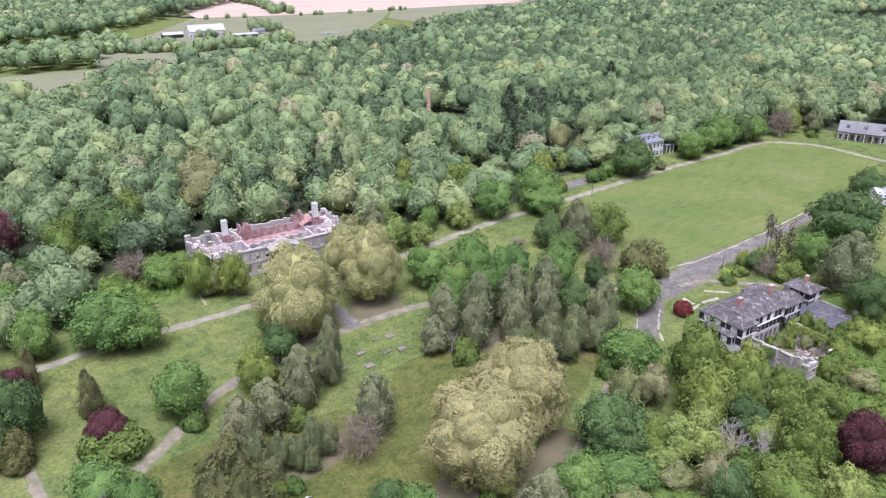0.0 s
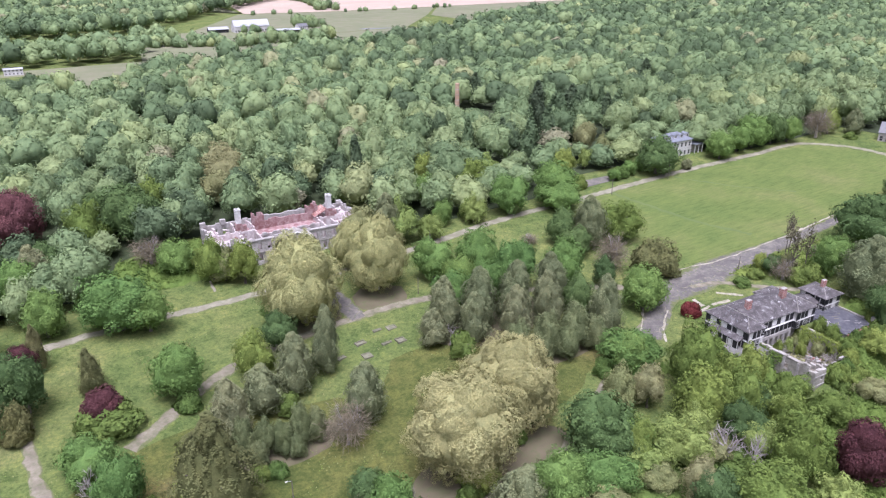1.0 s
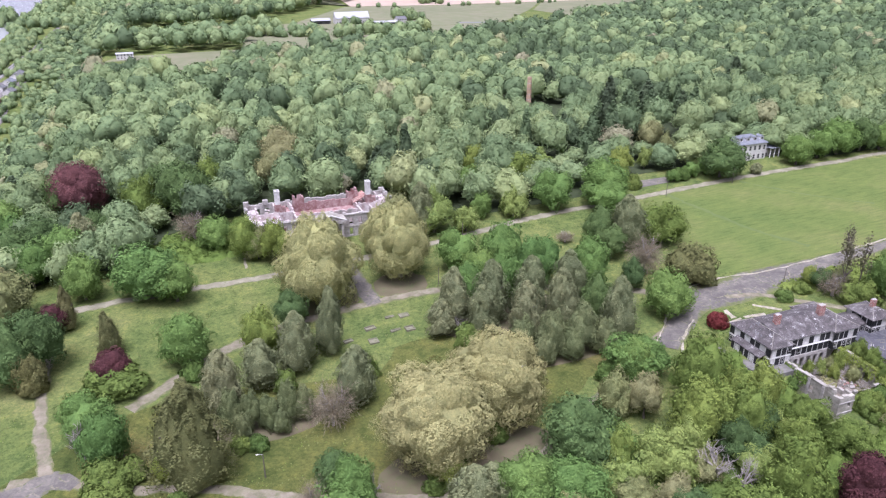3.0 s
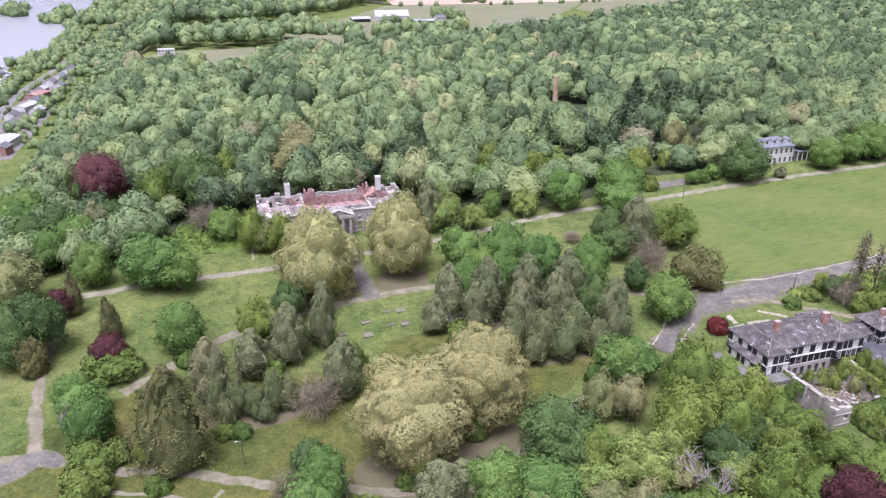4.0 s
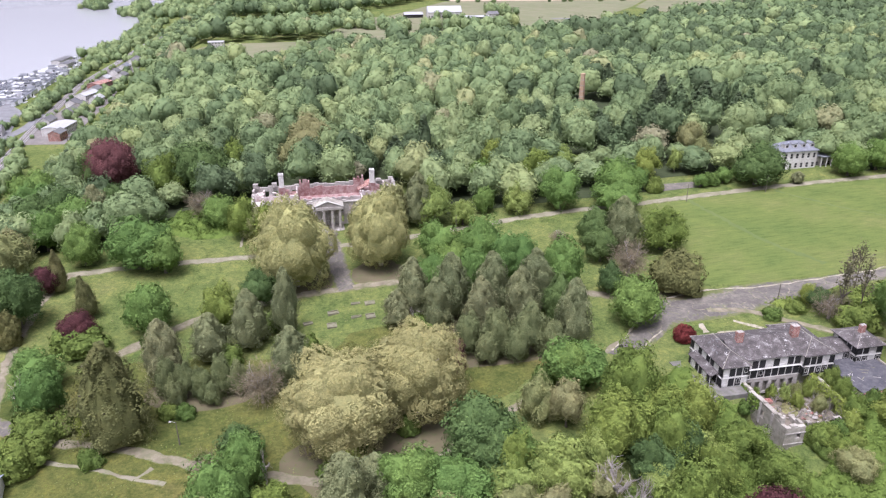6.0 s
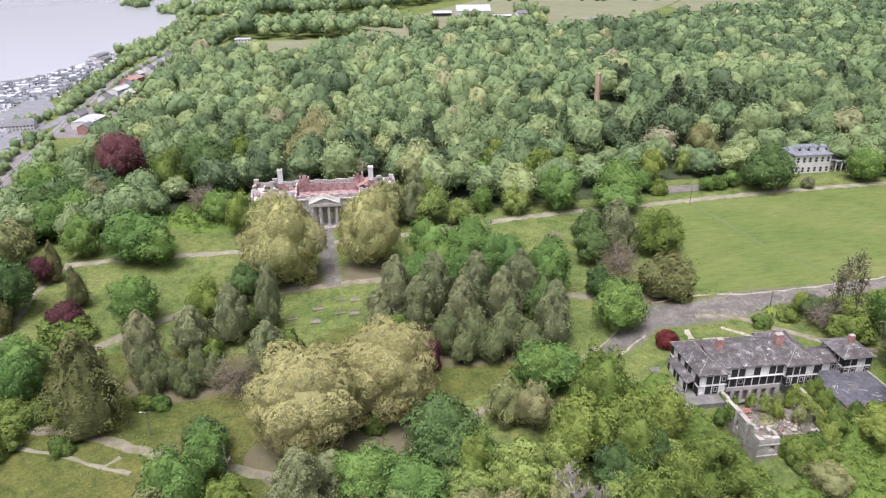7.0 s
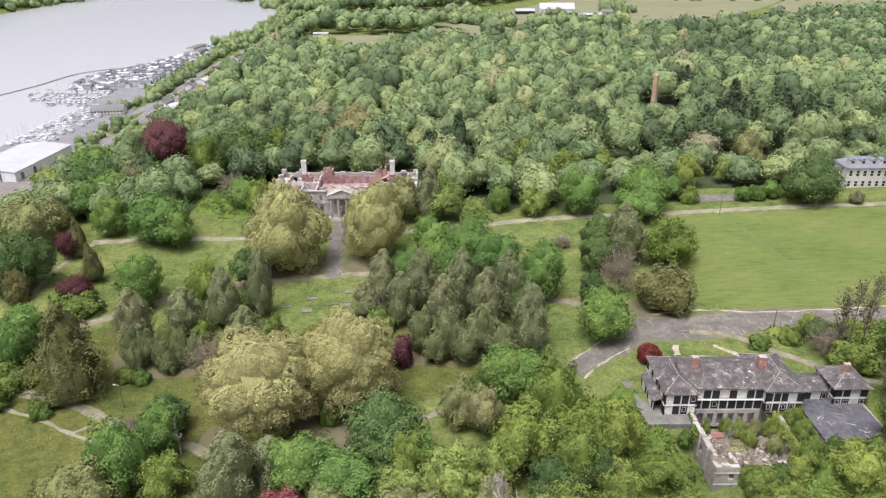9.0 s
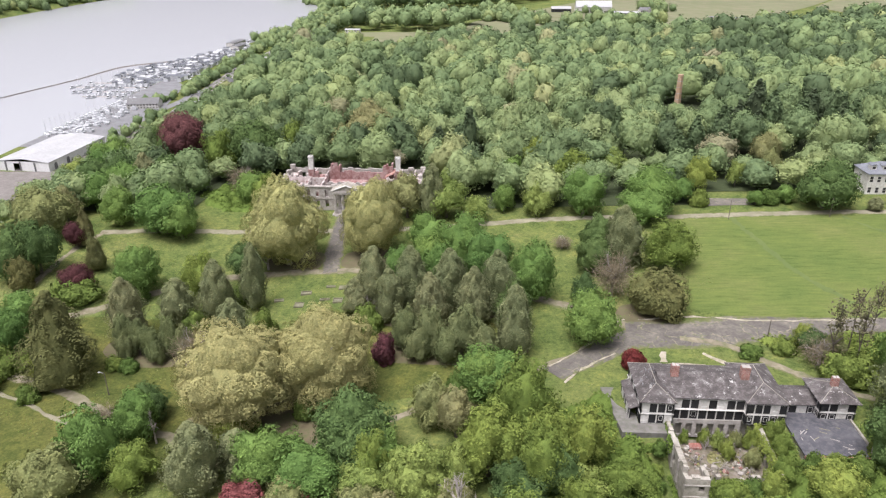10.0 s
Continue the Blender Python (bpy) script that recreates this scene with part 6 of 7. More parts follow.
def dell_cover(x, y):
    house = (x > 151.8) & (x < 200) & (y > 87.6)
    court = (x > 161) & (x < 180.4) & (y > 75.6) & (y < 94)
    annex = (x > 184) & (x < 198.5) & (y > 82)
    wav = 2.2 * np.sin(x * 0.35) + 1.5 * np.sin(y * 0.5)
    foot = ((x - 162.5) / 6) ** 2 + ((y - 72.0) / 4.5) ** 2 < 1
    side = (x > 158.2) & (x < 162) & (y > 73.5) & (y < 86.5)
    return ~foot & ~side & (x > 134 + wav) & (x < 226) & (y > 22) & (y < 97 + wav - 0.12 * (x - 150)) & ~(house | court | annex)


thicket("ivy_cover", dell_cover, (132, 228, 20, 100), 0.8, 3.0, 60000, 0.26, LEAF["ivy"], "green ivy and brambles smothering the slope", 3)
thicket("court_weeds", lambda x, y: (x > 166) & (x < 178.5) & (y > 77.5) & (y < 90) & (np.sin(x * 1.3) + np.sin(y * 1.1 + 1) > 0.2), (165, 180, 76, 92), 0.8, 1.6, 1500, 0.22, LEAF["pale"], "weeds growing through the rubble of the court", 4)
thicket("bramble_scrub", lambda x, y: ((x - 40) / 20) ** 2 + ((y - 222) / 14) ** 2 + 0.25 * np.sin(x * 0.4) * np.sin(y * 0.5) < 1, (18, 62, 204, 238), 1.2, 2.4, 7000, 0.30, LEAF["ivy"], "bramble scrub beside the ruined hall", 6)
thicket("bramble_scrub", lambda x, y: (x > 186) & (x < 232) & (y > 108) & (y < 124 + 0.02 * (x - 186)) & (y > 126 - 0.9 * (x - 186)), (184, 234, 104, 128), 1.2, 1.8, 4200, 0.32, LEAF["shrub"], "scrub along the road by the field", 7)
thicket("bramble_scrub", lambda x, y: (x > 86) & (x < 136) & (y > 54) & (y < 80 + 0.12 * (x - 86)) & (np.sin(x * 0.23) + np.sin(y * 0.31) > -0.9), (84, 138, 52, 88), 1.2, 1.5, 6000, 0.30, LEAF["shrub"], "leafy undergrowth below the trees", 8)


for k, (x, y, height, radius, kind) in enumerate(((168.2, 74.6, 4.0, 2.2, "shrub"), (170.0, 74.6, 5.4, 3.2, "limetree"), (173.6, 75.4, 5.0, 2.6, "shrub"), (177.0, 76.5, 6.2, 3.2, "limetree"),
                                                 (180.4, 79.5, 6.5, 2.8, "limetree"), (181.2, 84.5, 6.0, 2.2, "limetree"), (181.4, 88.5, 5.0, 2.0, "shrub"), (172.5, 87.0, 5.4, 1.6, "limetree"), (176.6, 85.0, 5.0, 1.8, "pale"),
                                                 (159.6, 87.0, 3.0, 1.6, "shrub"), (163.2, 90.4, 3.2, 1.4, "limetree"), (185.0, 80.6, 5.6, 2.2, "shrub"), (189.0, 80.4, 5.2, 2.6, "limetree"), (194.0, 80.0, 5.4, 2.6, "shrub"), (198.6, 84.0, 5.0, 2.4, "shrub"),
                                                 (165.4, 91.6, 4.2, 1.2, "limetree"), (169.2, 91.2, 4.8, 1.4, "limetree"), (171.4, 90.0, 5.6, 1.6, "lime"), (175.2, 91.0, 5.0, 1.5, "pale"), (178.0, 90.4, 5.6, 1.8, "limetree"),
                                                 (172.0, 72.4, 3.4, 2.4, "limetree"), (175.4, 72.6, 3.8, 2.6, "shrub"), (168.6, 72.2, 2.6, 1.7, "shrub"), (158.6, 83.0, 2.8, 1.6, "limetree"), (158.2, 79.2, 2.4, 1.4, "shrub"))):
    tree(kind, x, y, height, radius, "ivy and saplings overgrowing the ruined court")
for x, y in ((171.0, 83.0), (175.0, 81.5), (168.6, 80.6), (166.2, 85.0), (173.0, 88.6), (177.4, 87.2), (169.2, 89.6), (178.0, 79.6), (174.5, 78.6)):
    tree("dead", x, y, 4.0, 1.8, "tangle of bare brown saplings in the court")


# ---- the river strip: railway, road, marina, riverside buildings ----
Z0 = -51.0
BALLAST = speckled("ballast", (0.16, 0.145, 0.135), (0.22, 0.20, 0.19), (0.12, 0.11, 0.10), 0.9, 0.2, 0.95, 0.3)
STREET = speckled("street_asphalt", (0.16, 0.16, 0.17), (0.22, 0.22, 0.23), (0.13, 0.13, 0.13), 0.8, 0.12, 0.9, 0.2)
HULL = speckled("white_hull", (0.46, 0.47, 0.49), (0.56, 0.57, 0.59), (0.38, 0.38, 0.40), 1.0, 0.3, 0.4, 0.1)
DARKROOF = speckled("dark_boathouse_roof", (0.10, 0.11, 0.13), (0.20, 0.21, 0.23), (0.10, 0.10, 0.11), 0.8, 0.2, 0.7, 0.1)
DOCKWOOD = speckled("dock_planks", (0.34, 0.32, 0.30), (0.44, 0.42, 0.40), (0.26, 0.24, 0.22), 1.0, 0.3, 0.9, 0.2)
sheet("quay", [(-206, 450), (-150, 450), (-150, 560), (-166, 640), (-168, 660), (-192, 700), (-196, 960), (-206, 960)], 0.2, STREET, "grey quayside yard with parked boats", "quay", 40)
ribbon("road", [(-158, 450), (-158, 500), (-155, 555), (-148, 610), (-152, 650)], 9.0, 0.35, STREET, "riverside street", 0.2)
ribbon("railway_bed", [(-118, 340), (-126, 430), (-134, 520), (-141, 600), (-146, 680), (-152, 790), (-146, 920), (-140, 1100), (-130, 1700)], 9.0, 0.5, BALLAST, "railway bed of brown ballast along the river", 0.2, 0.5)
for off in (-2.6, -1.1, 1.4, 2.9):
    ribbon("rail", [(-118 + off, 340), (-126 + off, 430), (-134 + off, 520), (-141 + off, 600), (-146 + off, 680), (-152 + off, 790), (-146 + off, 920), (-140 + off, 1100)], 0.22, 0.75, STEEL, "steel rail of the riverside railway", 0.0, 0.2)

sheet("yard", [(-141, 545), (-104, 540), (-104, 700), (-112, 800), (-112, 900), (-143, 900), (-146, 800), (-138, 690)], 0.12, BALLAST, "gravel yards of the riverside houses", "yard", 20)
sheet("yard", [(-176, 395), (-126, 400), (-132, 500), (-152, 520), (-152, 449), (-176, 449)], 0.14, BALLAST, "gravel yard by the boathouse", "yard", 20)
PALEMETAL = speckled("white_sheet_metal", (0.66, 0.66, 0.66), (0.76, 0.76, 0.76), (0.55, 0.55, 0.55), 0.6, 0.1, 0.5, 0.1)
sheet("yard", [(-206, 300), (-122, 310), (-125, 398), (-178, 394), (-206, 396)], 0.13, BALLAST, "gravel yard in front of the boathouse", "yard", 20)
boathouse = thing("boathouse", pose(-166.5, 429, Z0 - 0.6, 0, 0, -4), "huge white metal boathouse with an open dark door", "boathouse")
part("wall", turn(wall_bm(36, 6.8, 0.4, ((11.5, 16.5, 0.1, 5.6),)), -18, -33, 0), PALEMETAL, boathouse)
part("wall", boxed(-18, 30.6, 0, 18, 31, 6.8), PALEMETAL, boathouse)
part("wall", boxed(-18, -32.59, 0, -17.6, 30.59, 6.8), PALEMETAL, boathouse)
part("wall", boxed(17.6, -32.59, 0, 18, 30.59, 6.8), PALEMETAL, boathouse)
part("floor", boxed(-17.5, -32.5, 0.0, 17.5, 30.5, 0.2), STREET, boathouse)
part("roof", gable_bm(-18, -33.4, 18, 31.4, 6.82, 8.8, 0.4, 0.2, "y"), WHITEROOF, boathouse, "shallow white metal roof")
for x in (-12, -2, 8):
    part("buttress", boxed(x, -33.5, 0, x + 0.8, -33.001, 6.6), GREYROOF, boathouse)
for y in (-26.0, -13.0):
    bm = bmesh.new()
    prism(bm, [(-1.6, 0)] + [(-1.6 * math.cos(q), 3.4 + 1.6 * math.sin(q)) for q in np.linspace(0, math.pi, 9)] + [(1.6, 0)], 0, 0.06)
    bmesh.ops.transform(bm, matrix=pose(18.002, y, 0.1, 90, 0, 90), verts=bm.verts)
    part("arched_door", bm, GREYROOF, boathouse, "tall grey arched door")

for x, y, L, D, H, rd, wm, rm, deg, label in (
        (-171, 578, 26, 15, 4.5, 8.5, WHITE, GREYROOF, 10, "riverside hall with a broad grey roof"),
        (-117, 580, 26, 16, 6, 7.4, WHITE, WHITEROOF, 80, "white flat-topped riverside building"),
        (-112, 556, 12, 9, 6, 8.5, BRICK, GREYROOF, 80, "grey riverside house with pale walls"),
        (-128, 715, 24, 12, 5, 7, WHITE, WHITEROOF, 70, "white house by the railway"),
        (-122, 664, 12, 9, 5, 8, STONE, GREYROOF, 80, "grey-roofed house below the bluff"),
        (-131, 676, 12, 9, 5, 8, WHITE, GREYROOF, 80, "white house below the bluff"),
        (-128, 766, 24, 13, 6, 7.5, BRICK, BRICK, 70, "red brick building by the railway"),
        (-124, 870, 14, 10, 6, 9, WHITE, BLUEROOF, 80, "white house with a blue-grey roof"),
        (-122, 905, 14, 10, 6, 9, WHITE, GREYROOF, 80, "white house below the woods"),
        (-114, 690, 13, 9, 5, 8, WHITE, WHITEROOF, 75, "white house with a pale roof below the bluff"),
        (-126, 738, 12, 9, 5, 8, WHITE, GREYROOF, 75, "white house with a grey roof below the bluff"),
        (-116, 815, 14, 9, 5, 8, WHITE, GREYROOF, 80, "white house with a grey roof by the woods"),
        (-130, 800, 12, 9, 5, 8, STONE, WHITEROOF, 80, "grey house with a pale roof by the railway"),
        (-128, 840, 12, 9, 5, 8, WHITE, GREYROOF, 80, "white house with a grey roof by the railway"),
        (-134, 610, 14, 9, 4, 7, WHITE, GREYROOF, 80, "pale shed with a grey roof beside the railway"),
        (-124, 640, 12, 9, 5, 8, STONE, GREYROOF, 80, "small grey house below the bluff"),
        (-122, 925, 14, 10, 6, 9, WHITE, GREYROOF, 85, "white house below the woods"),
        (-118, 1020, 14, 10, 6, 9, WHITE, GREYROOF, 85, "white house below the woods"),
        (-120, 1110, 16, 10, 6, 9, STONE, GREYROOF, 85, "far house by the river road"),
        (-214, 955, 40, 11, 4, 5, WHITE, GREYROOF, 85, "long pale apartment building on the quay"),
        (-200, 925, 30, 11, 4, 5, WHITE, GREYROOF, 85, "long pale apartment building on the quay")):
    plain_house("riverside_house", x, y, Z0 - 0.2, deg, L, D, H, rd, wm, rm, label, rows_=2, category="house", win=(1.2, 1.4))

# boats and boat sheds
boat = thing("motor_boat", pose(0, 0, -300), "white motor boat moored at a marina dock", "boat", "boats of the marina")
bm = bmesh.new()
prism(bm, [(-1.4, -4), (1.4, -4), (1.5, 1), (0.8, 3.4), (0, 4.6), (-0.8, 3.4), (-1.5, 1)], -0.3, 1.3)
part("hull", bm, HULL, boat)
part("cabin", boxed(-1.0, -2.2, 1.301, 1.0, 1.0, 2.7, 0.2), HULL, boat)
part("windscreen", boxed(-0.95, 1.001, 1.6, 0.95, 1.08, 2.4), BLACK, boat)
sail = thing("sailing_boat", pose(0, 30, -300), "white sailing boat with a bare mast", "boat", "boats of the marina")
bm = bmesh.new()
prism(bm, [(-1.0, -4.5), (1.0, -4.5), (1.4, 0), (0.7, 3.6), (0, 5), (-0.7, 3.6), (-1.4, 0)], -0.3, 1.1)
part("hull", bm, HULL, sail)
part("mast", lathe(bmesh.new(), [(0.12, 1.101), (0.08, 12)], 6), STEEL, sail)
part("boom", boxed(-0.12, -4, 2.2, 0.12, -0.15, 2.5), HULL, sail)
shed = thing("boat_shed", pose(0, 60, -300), "floating boat shed with a dark roof and white walls", "boat shed", "boat sheds of the marina")
part("wall", boxed(-2.1, -3.9, -0.2, 2.1, 3.9, 3.4), HULL, shed)
part("roof", gable_bm(-2.1, -4.0, 2.1, 4.0, 3.45, 4.7, 0.15, 0.15, "y"), DARKROOF, shed, "dark pitched roof")
part("door", boxed(-1.4, -3.98, 0.2, 1.4, -3.901, 2.7), BLACK, shed)
part("deck", boxed(-3.0, -6.5, -0.3, 3.0, -4.0, 0.15), HULL, shed)
cabin = thing("boat_shed", pose(0, 90, -300), "floating boat shed with a pale roof and white walls", "boat shed", "boat sheds of the marina")
part("wall", boxed(-1.9, -3.6, -0.2, 1.9, 3.6, 2.6), HULL, cabin)
part("roof", gable_bm(-2.0, -3.8, 2.0, 3.8, 2.65, 3.6, 0.15, 0.12, "y"), HULL, cabin, "pale pitched roof")
part("door", boxed(-1.0, -3.68, 0.2, 1.0, -3.601, 2.1), BLACK, cabin)
part("deck", boxed(-3.0, -6.5, -0.3, 3.0, -3.7, 0.15), HULL, cabin)

ra = np.random.RandomState(77)
# docks run out from the quay; boats lie along them
for k, (y, x_end) in enumerate(((640, -262), (662, -282), (684, -296), (706, -288), (728, -276), (752, -268))):
    d = part("dock", boxed(x_end, y - 0.9, -56.2, -207, y + 0.9, -55.5), DOCKWOOD)
    tagged(d, "long timber dock of the marina", "dock", "docks of the marina")
    x = x_end + 4
    while x < -214:
        for s in (-1, 1):
            if ra.uniform() < 0.62:
                src = boat if ra.uniform() < 0.65 else sail
                copy_thing(src, pose(x, y + s * 6.2, -55.9, 0, 0, 0 if s > 0 else 180))
        x += ra.uniform(4.0, 6.0)
# rows of floating sheds on short piers along the shore
for k in range(13):
    y = 700 + k * 19.0
    reach = -216 - 58 * math.exp(-((k - 3) / 6.0) ** 2)
    d = part("dock", boxed(reach, y - 0.8, -56.2, -207, y + 0.8, -55.5), DOCKWOOD)
    tagged(d, "short timber pier lined with floating sheds", "dock", "docks of the marina")
    x = -186.0
    while x > reach:
        for sgn in (-1, 1):
            if abs(x + 205) > 3.5 and ra.uniform() < 0.70:
                copy_thing(shed if ra.uniform() < 0.5 else cabin, pose(x, y + sgn * 6.0, -55.9 if x < -208 else -50.6, 0, 0, 90 if ra.uniform() < 0.3 else (0 if sgn > 0 else 180)))
        x -= ra.uniform(6.2, 8.0)
# boats laid up on the quay
for k in range(90):
    y = 478 + ra.uniform(0, 1) * 125
    copy_thing(boat if k % 3 else sail, pose(-176 - ra.uniform(0, 27), y, -50.3, 0, 0, 60 + ra.uniform(-15, 15)))
for ob in (boat, sail, shed, cabin):
    ob.matrix_world = pose(-214, {boat: 622, sail: 632, shed: 690, cabin: 1010}[ob], -55.9)
bank = ribbon("breakwater", [(-246, 850), (-270, 832), (-292, 811), (-312, 722), (-336, 628), (-352, 560)], (3.6, 3.6, 1.4, 1.0, 1.0), 4.9, BALLAST, "low dark breakwater out in the river", 0.3, 1.6)


# ---- riverbank trees, hedges, island ----
def line_wood(name, pts, spread, count, rad, label, seed, templates=None):
    """A row or clump of trees as one joined mass."""
    r = np.random.RandomState(seed)
    p = np.array(pts, float)
    d = np.r_[0, np.cumsum(np.hypot(*np.diff(p, axis=0).T))]
    s = r.uniform(0, d[-1], count)
    x = np.interp(s, d, p[:, 0]) + r.normal(size=count) * spread
    y = np.interp(s, d, p[:, 1]) + r.normal(size=count) * spread
    rr = rad * r.uniform(0.6, 1.2, count)
    hh = rr * r.uniform(1.7, 2.2, count)
    aV, aF, aT, base = [], [], [], 0
    for i in range(count):
        V, F = (templates or FAR_T)[i % 4]
        a = r.uniform(0, 6.28)
        ca, sa = math.cos(a), math.sin(a)
        aV.append(np.c_[(V[:, 0] * ca - V[:, 1] * sa) * rr[i] + x[i], (V[:, 0] * sa + V[:, 1] * ca) * rr[i] + y[i], (V[:, 2] - 0.3) * 1.3 * hh[i] + max(gz(x[i], y[i]), -56.2)])
        aF.append(F + base)
        aT.append(np.full(len(V), np.clip(r.normal() * 0.15 + 0.42, 0.1, 0.9)))
        base += len(V)
    ob = link(name, mesh_np(name, np.concatenate(aV), np.concatenate(aF), np.concatenate(aT), smooth=True), FOREST)
    return tagged(ob, label, "trees", kind="stuff")


line_wood("riverside_trees", [(-157, 622), (-156, 670), (-162, 780), (-167, 915)], 3.5, 90, 5.5, "row of trees between the street and the railway", 1)
line_wood("riverside_trees", [(-192, 985), (-170, 1080), (-164, 1190), (-176, 1330), (-205, 1500), (-215, 1750)], 6.0, 170, 7.0, "trees along the river bank", 2)
line_wood("riverside_trees", [(-112, 880), (-110, 1000), (-110, 1500)], 5.0, 70, 6.0, "trees at the foot of the bluff", 3)
line_wood("riverside_trees", [(-176, 590), (-166, 596), (-160, 606)], 3.0, 12, 4.5, "trees beside the riverside hall", 14)
line_wood("riverside_trees", [(-120, 620), (-116, 660), (-112, 700), (-112, 800), (-114, 870)], 3.5, 50, 4.2, "trees at the foot of the bluff", 15)
line_wood("riverside_trees", [(-128, 400), (-142, 470), (-146, 520), (-142, 545)], 4.0, 30, 4.2, "bushes between the quay and the railway", 4)
line_wood("riverside_trees", [(-168, 920), (-162, 1000), (-156, 1150), (-158, 1400)], 6.0, 120, 6.0, "trees between the railway and the river", 16)
line_wood("riverside_trees", [(-128, 930), (-126, 1100), (-122, 1400)], 5.0, 80, 5.5, "trees along the far railway", 17)
line_wood("riverside_trees", [(-131, 520), (-137, 600), (-140, 660), (-143, 730), (-145, 800), (-141, 900)], 1.2, 34, 2.6, "row of small trees between the railway and the houses", 18)
line_wood("riverside_trees", [(-106, 560), (-108, 640), (-118, 700), (-114, 790), (-116, 850)], 7.0, 36, 3.6, "trees among the riverside houses", 19)
line_wood("riverside_trees", [(-106, 350), (-114, 430), (-122, 520)], 3.0, 46, 4.4, "trees on the bank above the railway", 20)
line_wood("bluff_scrub", [(-78, 500), (-84, 600), (-88, 700), (-92, 880)], 6.0, 120, 4.0, "scrubby young trees on the slope above the houses", 22)
line_wood("far_woods", [(-112, 1450), (-100, 1650), (-88, 1850), (-80, 2100), (-80, 2500)], 20.0, 190, 11.0, "distant woods beside the far railway", 31)
line_wood("far_woods", [(-165, 1480), (-172, 1700), (-180, 2000), (-190, 2400)], 13.0, 150, 10.0, "distant woods between railway and river", 32)
line_wood("river_island", [(-355, 1740), (-375, 1830), (-395, 1960)], 9.0, 60, 11.0, "wooded island in the river", 5)
line_wood("river_island", [(-262, 1560), (-250, 1680), (-270, 1850)], 9.0, 60, 10.0, "wooded spit at the river bend", 6)
line_wood("far_bank_trees", [(-830, 1250), (-825, 1450), (-805, 1650), (-790, 1900)], 22.0, 320, 11.0, "wooded far bank of the river", 7)
line_wood("farm_trees", [(306, 846), (324, 852), (332, 858)], 4.0, 14, 8.0, "clump of trees beside the farm", 8)
line_wood("farm_trees", [(236, 828), (262, 826), (292, 832)], 3.0, 8, 4.5, "small trees in front of the barn", 9)
line_wood("field_hedge", [(425, 1060), (445, 1180), (470, 1400)], 6.0, 50, 8.0, "belt of trees between the far fields", 10)
line_wood("field_hedge", [(300, 1040), (360, 1030), (430, 1022), (560, 1016), (640, 1030)], 3.0, 16, 4.0, "sparse hedge along the tilled field", 11)
line_wood("field_hedge", [(120, 760), (170, 735), (230, 720), (300, 735)], 7.0, 46, 7.0, "belt of trees below the farm", 12)
line_wood("field_hedge", [(150, 790), (140, 830), (120, 845)], 6.0, 16, 7.0, "trees beside the farm track", 13)

# ---- single snags and low growth ----
tree("dead", 60.4, 165.5, 9.0, 3.4, "leaning dead trunk with pale forked branches")
tree("limetree", 73.6, 89.6, 8.5, 4.8, "leafy low tree under the big sycamore")
tree("shrub", 88.0, 96.5, 5.0, 2.6, "green sapling under the big sycamore")


# ---- tufts of rank grass and weeds on the lawns ----
def tufts(name, count, mat, high, label, seed, threshold):
    r = np.random.RandomState(seed)
    x, y = r.uniform(-25, 385, count * 3), r.uniform(58, 205, count * 3)
    ok = (patchy(x, y, 9.0) + 0.5 * patchy(x + 70, y, 2.6) > threshold) & (y > 0.40 * x - 40) & (y < 206) & ~((x > 150) & (x < 201) & (y < 108)) & ~((x > 190) & (y > 132))
    for c, w in LANES:
        for q in c[::2]:
            ok &= (x - q[0]) ** 2 + (y - q[1]) ** 2 > (w * 0.5 + 0.3) ** 2
    x, y = x[ok][:count], y[ok][:count]
    n = len(x)
    V, F = [], []
    base = np.c_[x, y, ground_z(x, y)]
    s = high * r.uniform(0.5, 1.4, n)
    for k in range(4):
        a = r.uniform(0, 6.28, n)
        out = np.c_[np.cos(a), np.sin(a), np.zeros(n)] * s[:, None]
        side = np.c_[-np.sin(a), np.cos(a), np.zeros(n)] * s[:, None] * 0.55
        tip = base + out * 0.7 + np.c_[np.zeros(n), np.zeros(n), s * r.uniform(0.6, 1.1, n)]
        V.append(np.stack([base - side - out * 0.1, base + side - out * 0.1, tip], 1).reshape(-1, 3))
        F.append((k * n + np.arange(n))[:, None] * 3 + [0, 1, 2])
    return tagged(link(name, mesh_np(name, np.concatenate(V), np.concatenate(F)), mat), label, "grass", kind="stuff")


tufts("grass_tufts", 9000, LEAF["limetree"], 0.22, "tufts of rank green grass on the lawns", 21, 0.10)
tufts("grass_tufts", 9000, LEAF["pale"], 0.24, "tufts of dry yellow grass on the lawns", 22, 0.16)


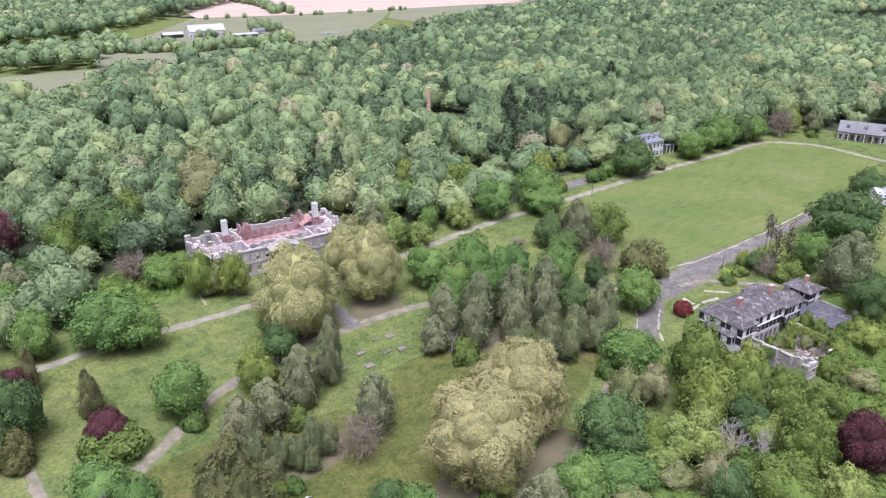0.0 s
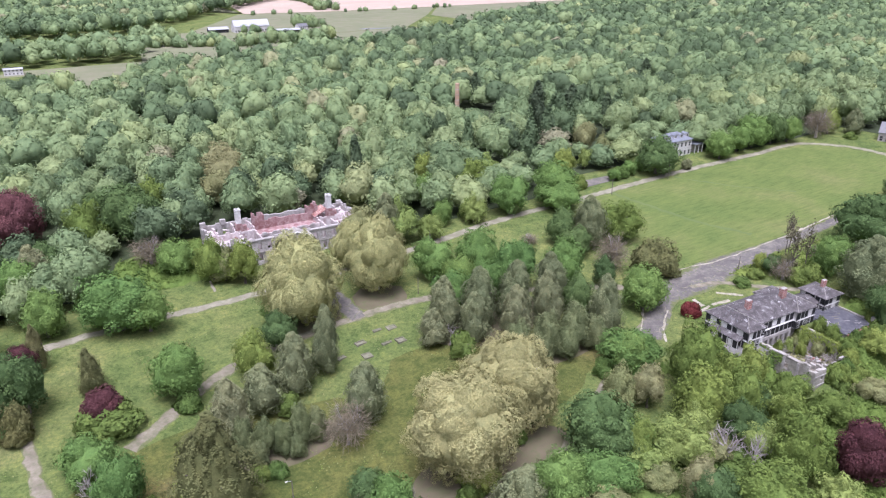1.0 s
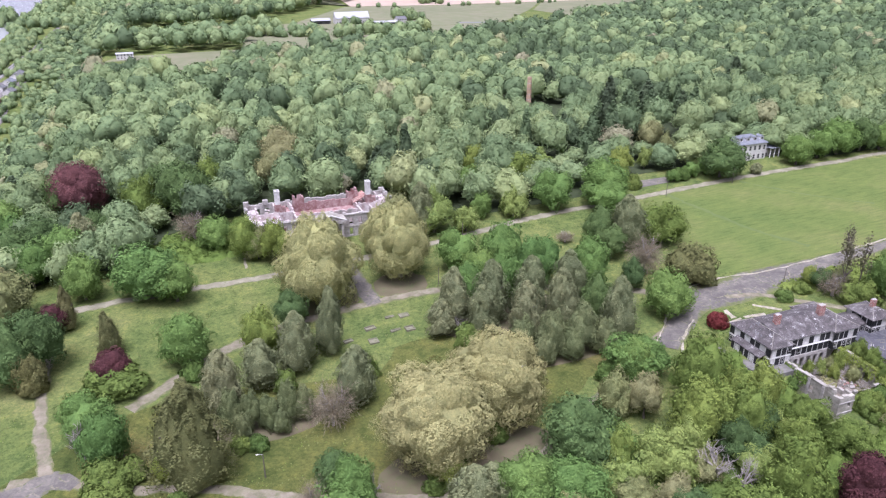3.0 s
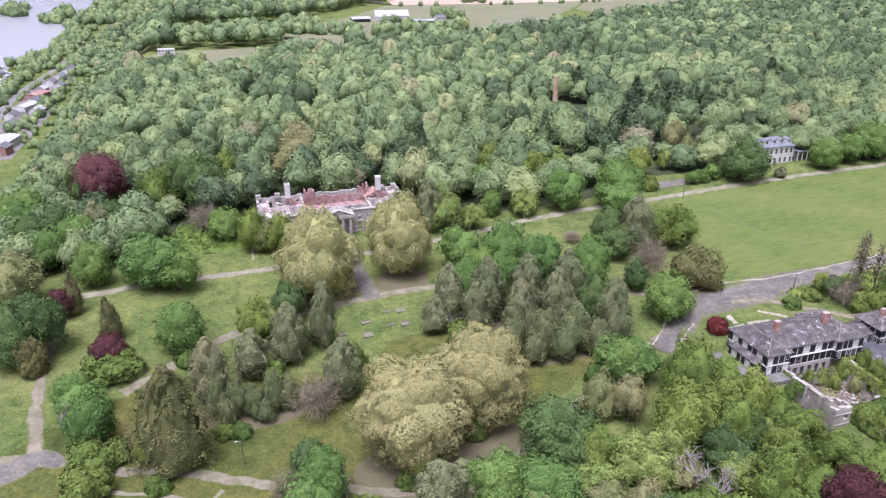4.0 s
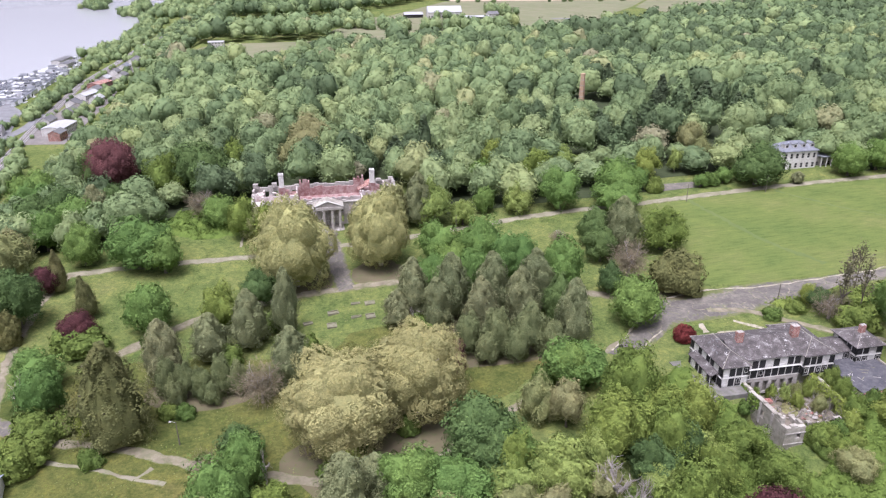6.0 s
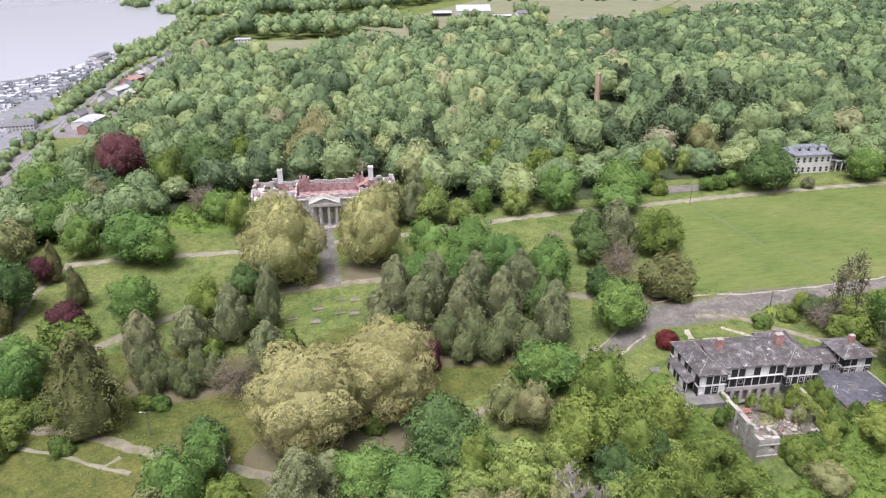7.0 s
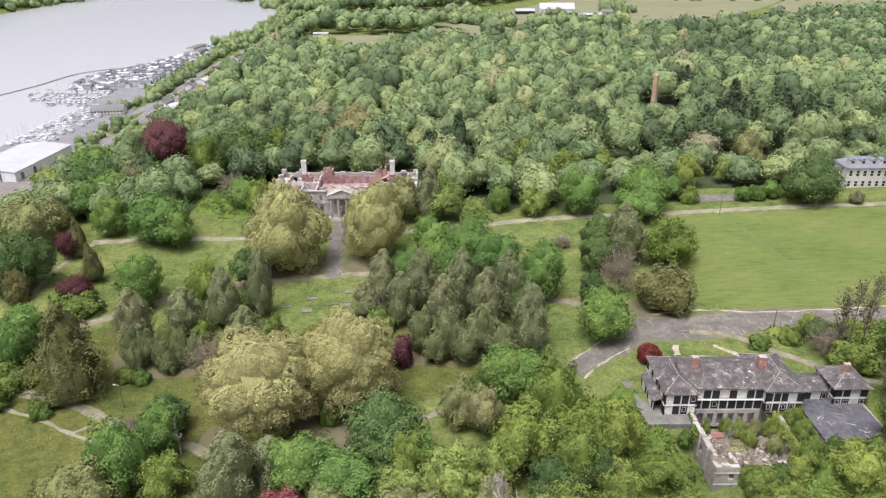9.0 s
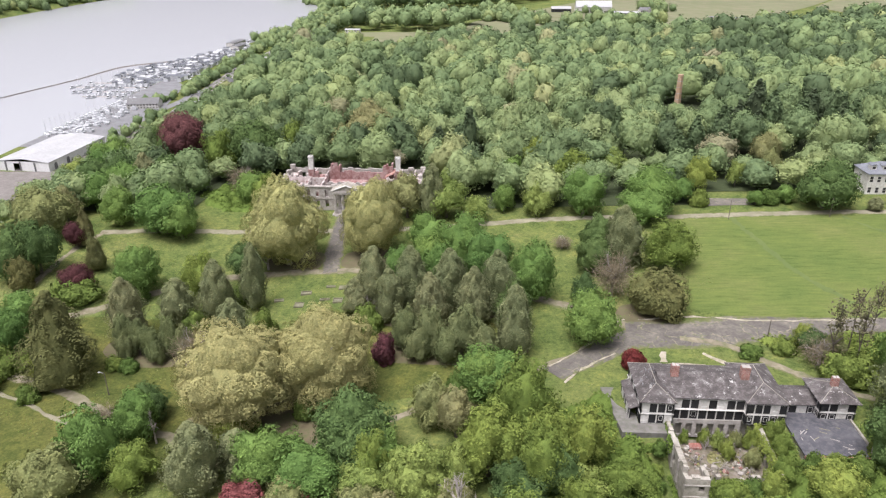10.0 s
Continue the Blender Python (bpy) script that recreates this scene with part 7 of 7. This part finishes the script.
# ---- ivy hanging over the broken walls ----
def vine(name, a, b, top, drop, leaves, mat, label, seed):
    r = np.random.RandomState(seed)
    a, b = np.array(a, float), np.array(b, float)
    d = (b - a) / np.linalg.norm(b - a)
    across = np.array([-d[1], d[0]])
    u = r.uniform(0, 1, leaves)
    deep = drop * (0.35 + 0.65 * np.abs(np.sin(u * 9 + seed) * np.sin(u * 23 + 1)))
    v = r.uniform(0, 1, leaves) ** 1.6
    off = r.choice([-1.0, 1.0], leaves) * (0.15 + 0.5 * r.uniform(0, 1, leaves) + 0.3 * v)
    p2 = a + (b - a) * u[:, None] + across * off[:, None]
    p = np.c_[p2, top + 0.35 * r.uniform(-0.2, 1, leaves) * (1 - v) - deep * v]
    out = np.c_[across[None] * np.sign(off)[:, None] * 0.8, np.full(leaves, 0.6)] + r.normal(size=(leaves, 3)) * 0.4
    out /= np.linalg.norm(out, axis=1)[:, None]
    side = np.cross(out, r.normal(size=(leaves, 3)))
    side /= np.linalg.norm(side, axis=1)[:, None]
    up = np.cross(out, side)
    s = 0.2 * r.uniform(0.6, 1.5, leaves)[:, None]
    V = np.stack([p - side * s, p + side * s, p + up * s * 1.4], 1).reshape(-1, 3)
    F = 3 * np.arange(leaves)[:, None] + [0, 1, 2]
    return tagged(link(name, mesh_np(name, V, F), mat), label, "ivy", kind="stuff")


vine("wall_ivy", (166.0, 76.6), (179.6, 76.6), -1.0, 4.0, 4200, LEAF["limetree"], "ivy hanging over the broken front wall", 1)
vine("wall_ivy", (179.4, 78.0), (179.4, 92.0), 0.2, 3.8, 3600, LEAF["limetree"], "ivy hanging over the arcade wall", 2)
vine("wall_ivy", (161.9, 84.5), (161.9, 93.0), 0.0, 3.6, 1700, LEAF["ivy"], "ivy hanging over the side wall", 3)
vine("wall_ivy", (161.3, 77.6), (161.3, 83.0), -5.4, 3.2, 700, LEAF["ivy"], "ivy climbing the foot of the side wall", 5)
vine("wall_ivy", (184.8, 82.3), (197.6, 82.3), 0.4, 3.4, 1800, LEAF["ivy"], "ivy climbing the annexe wall", 4)
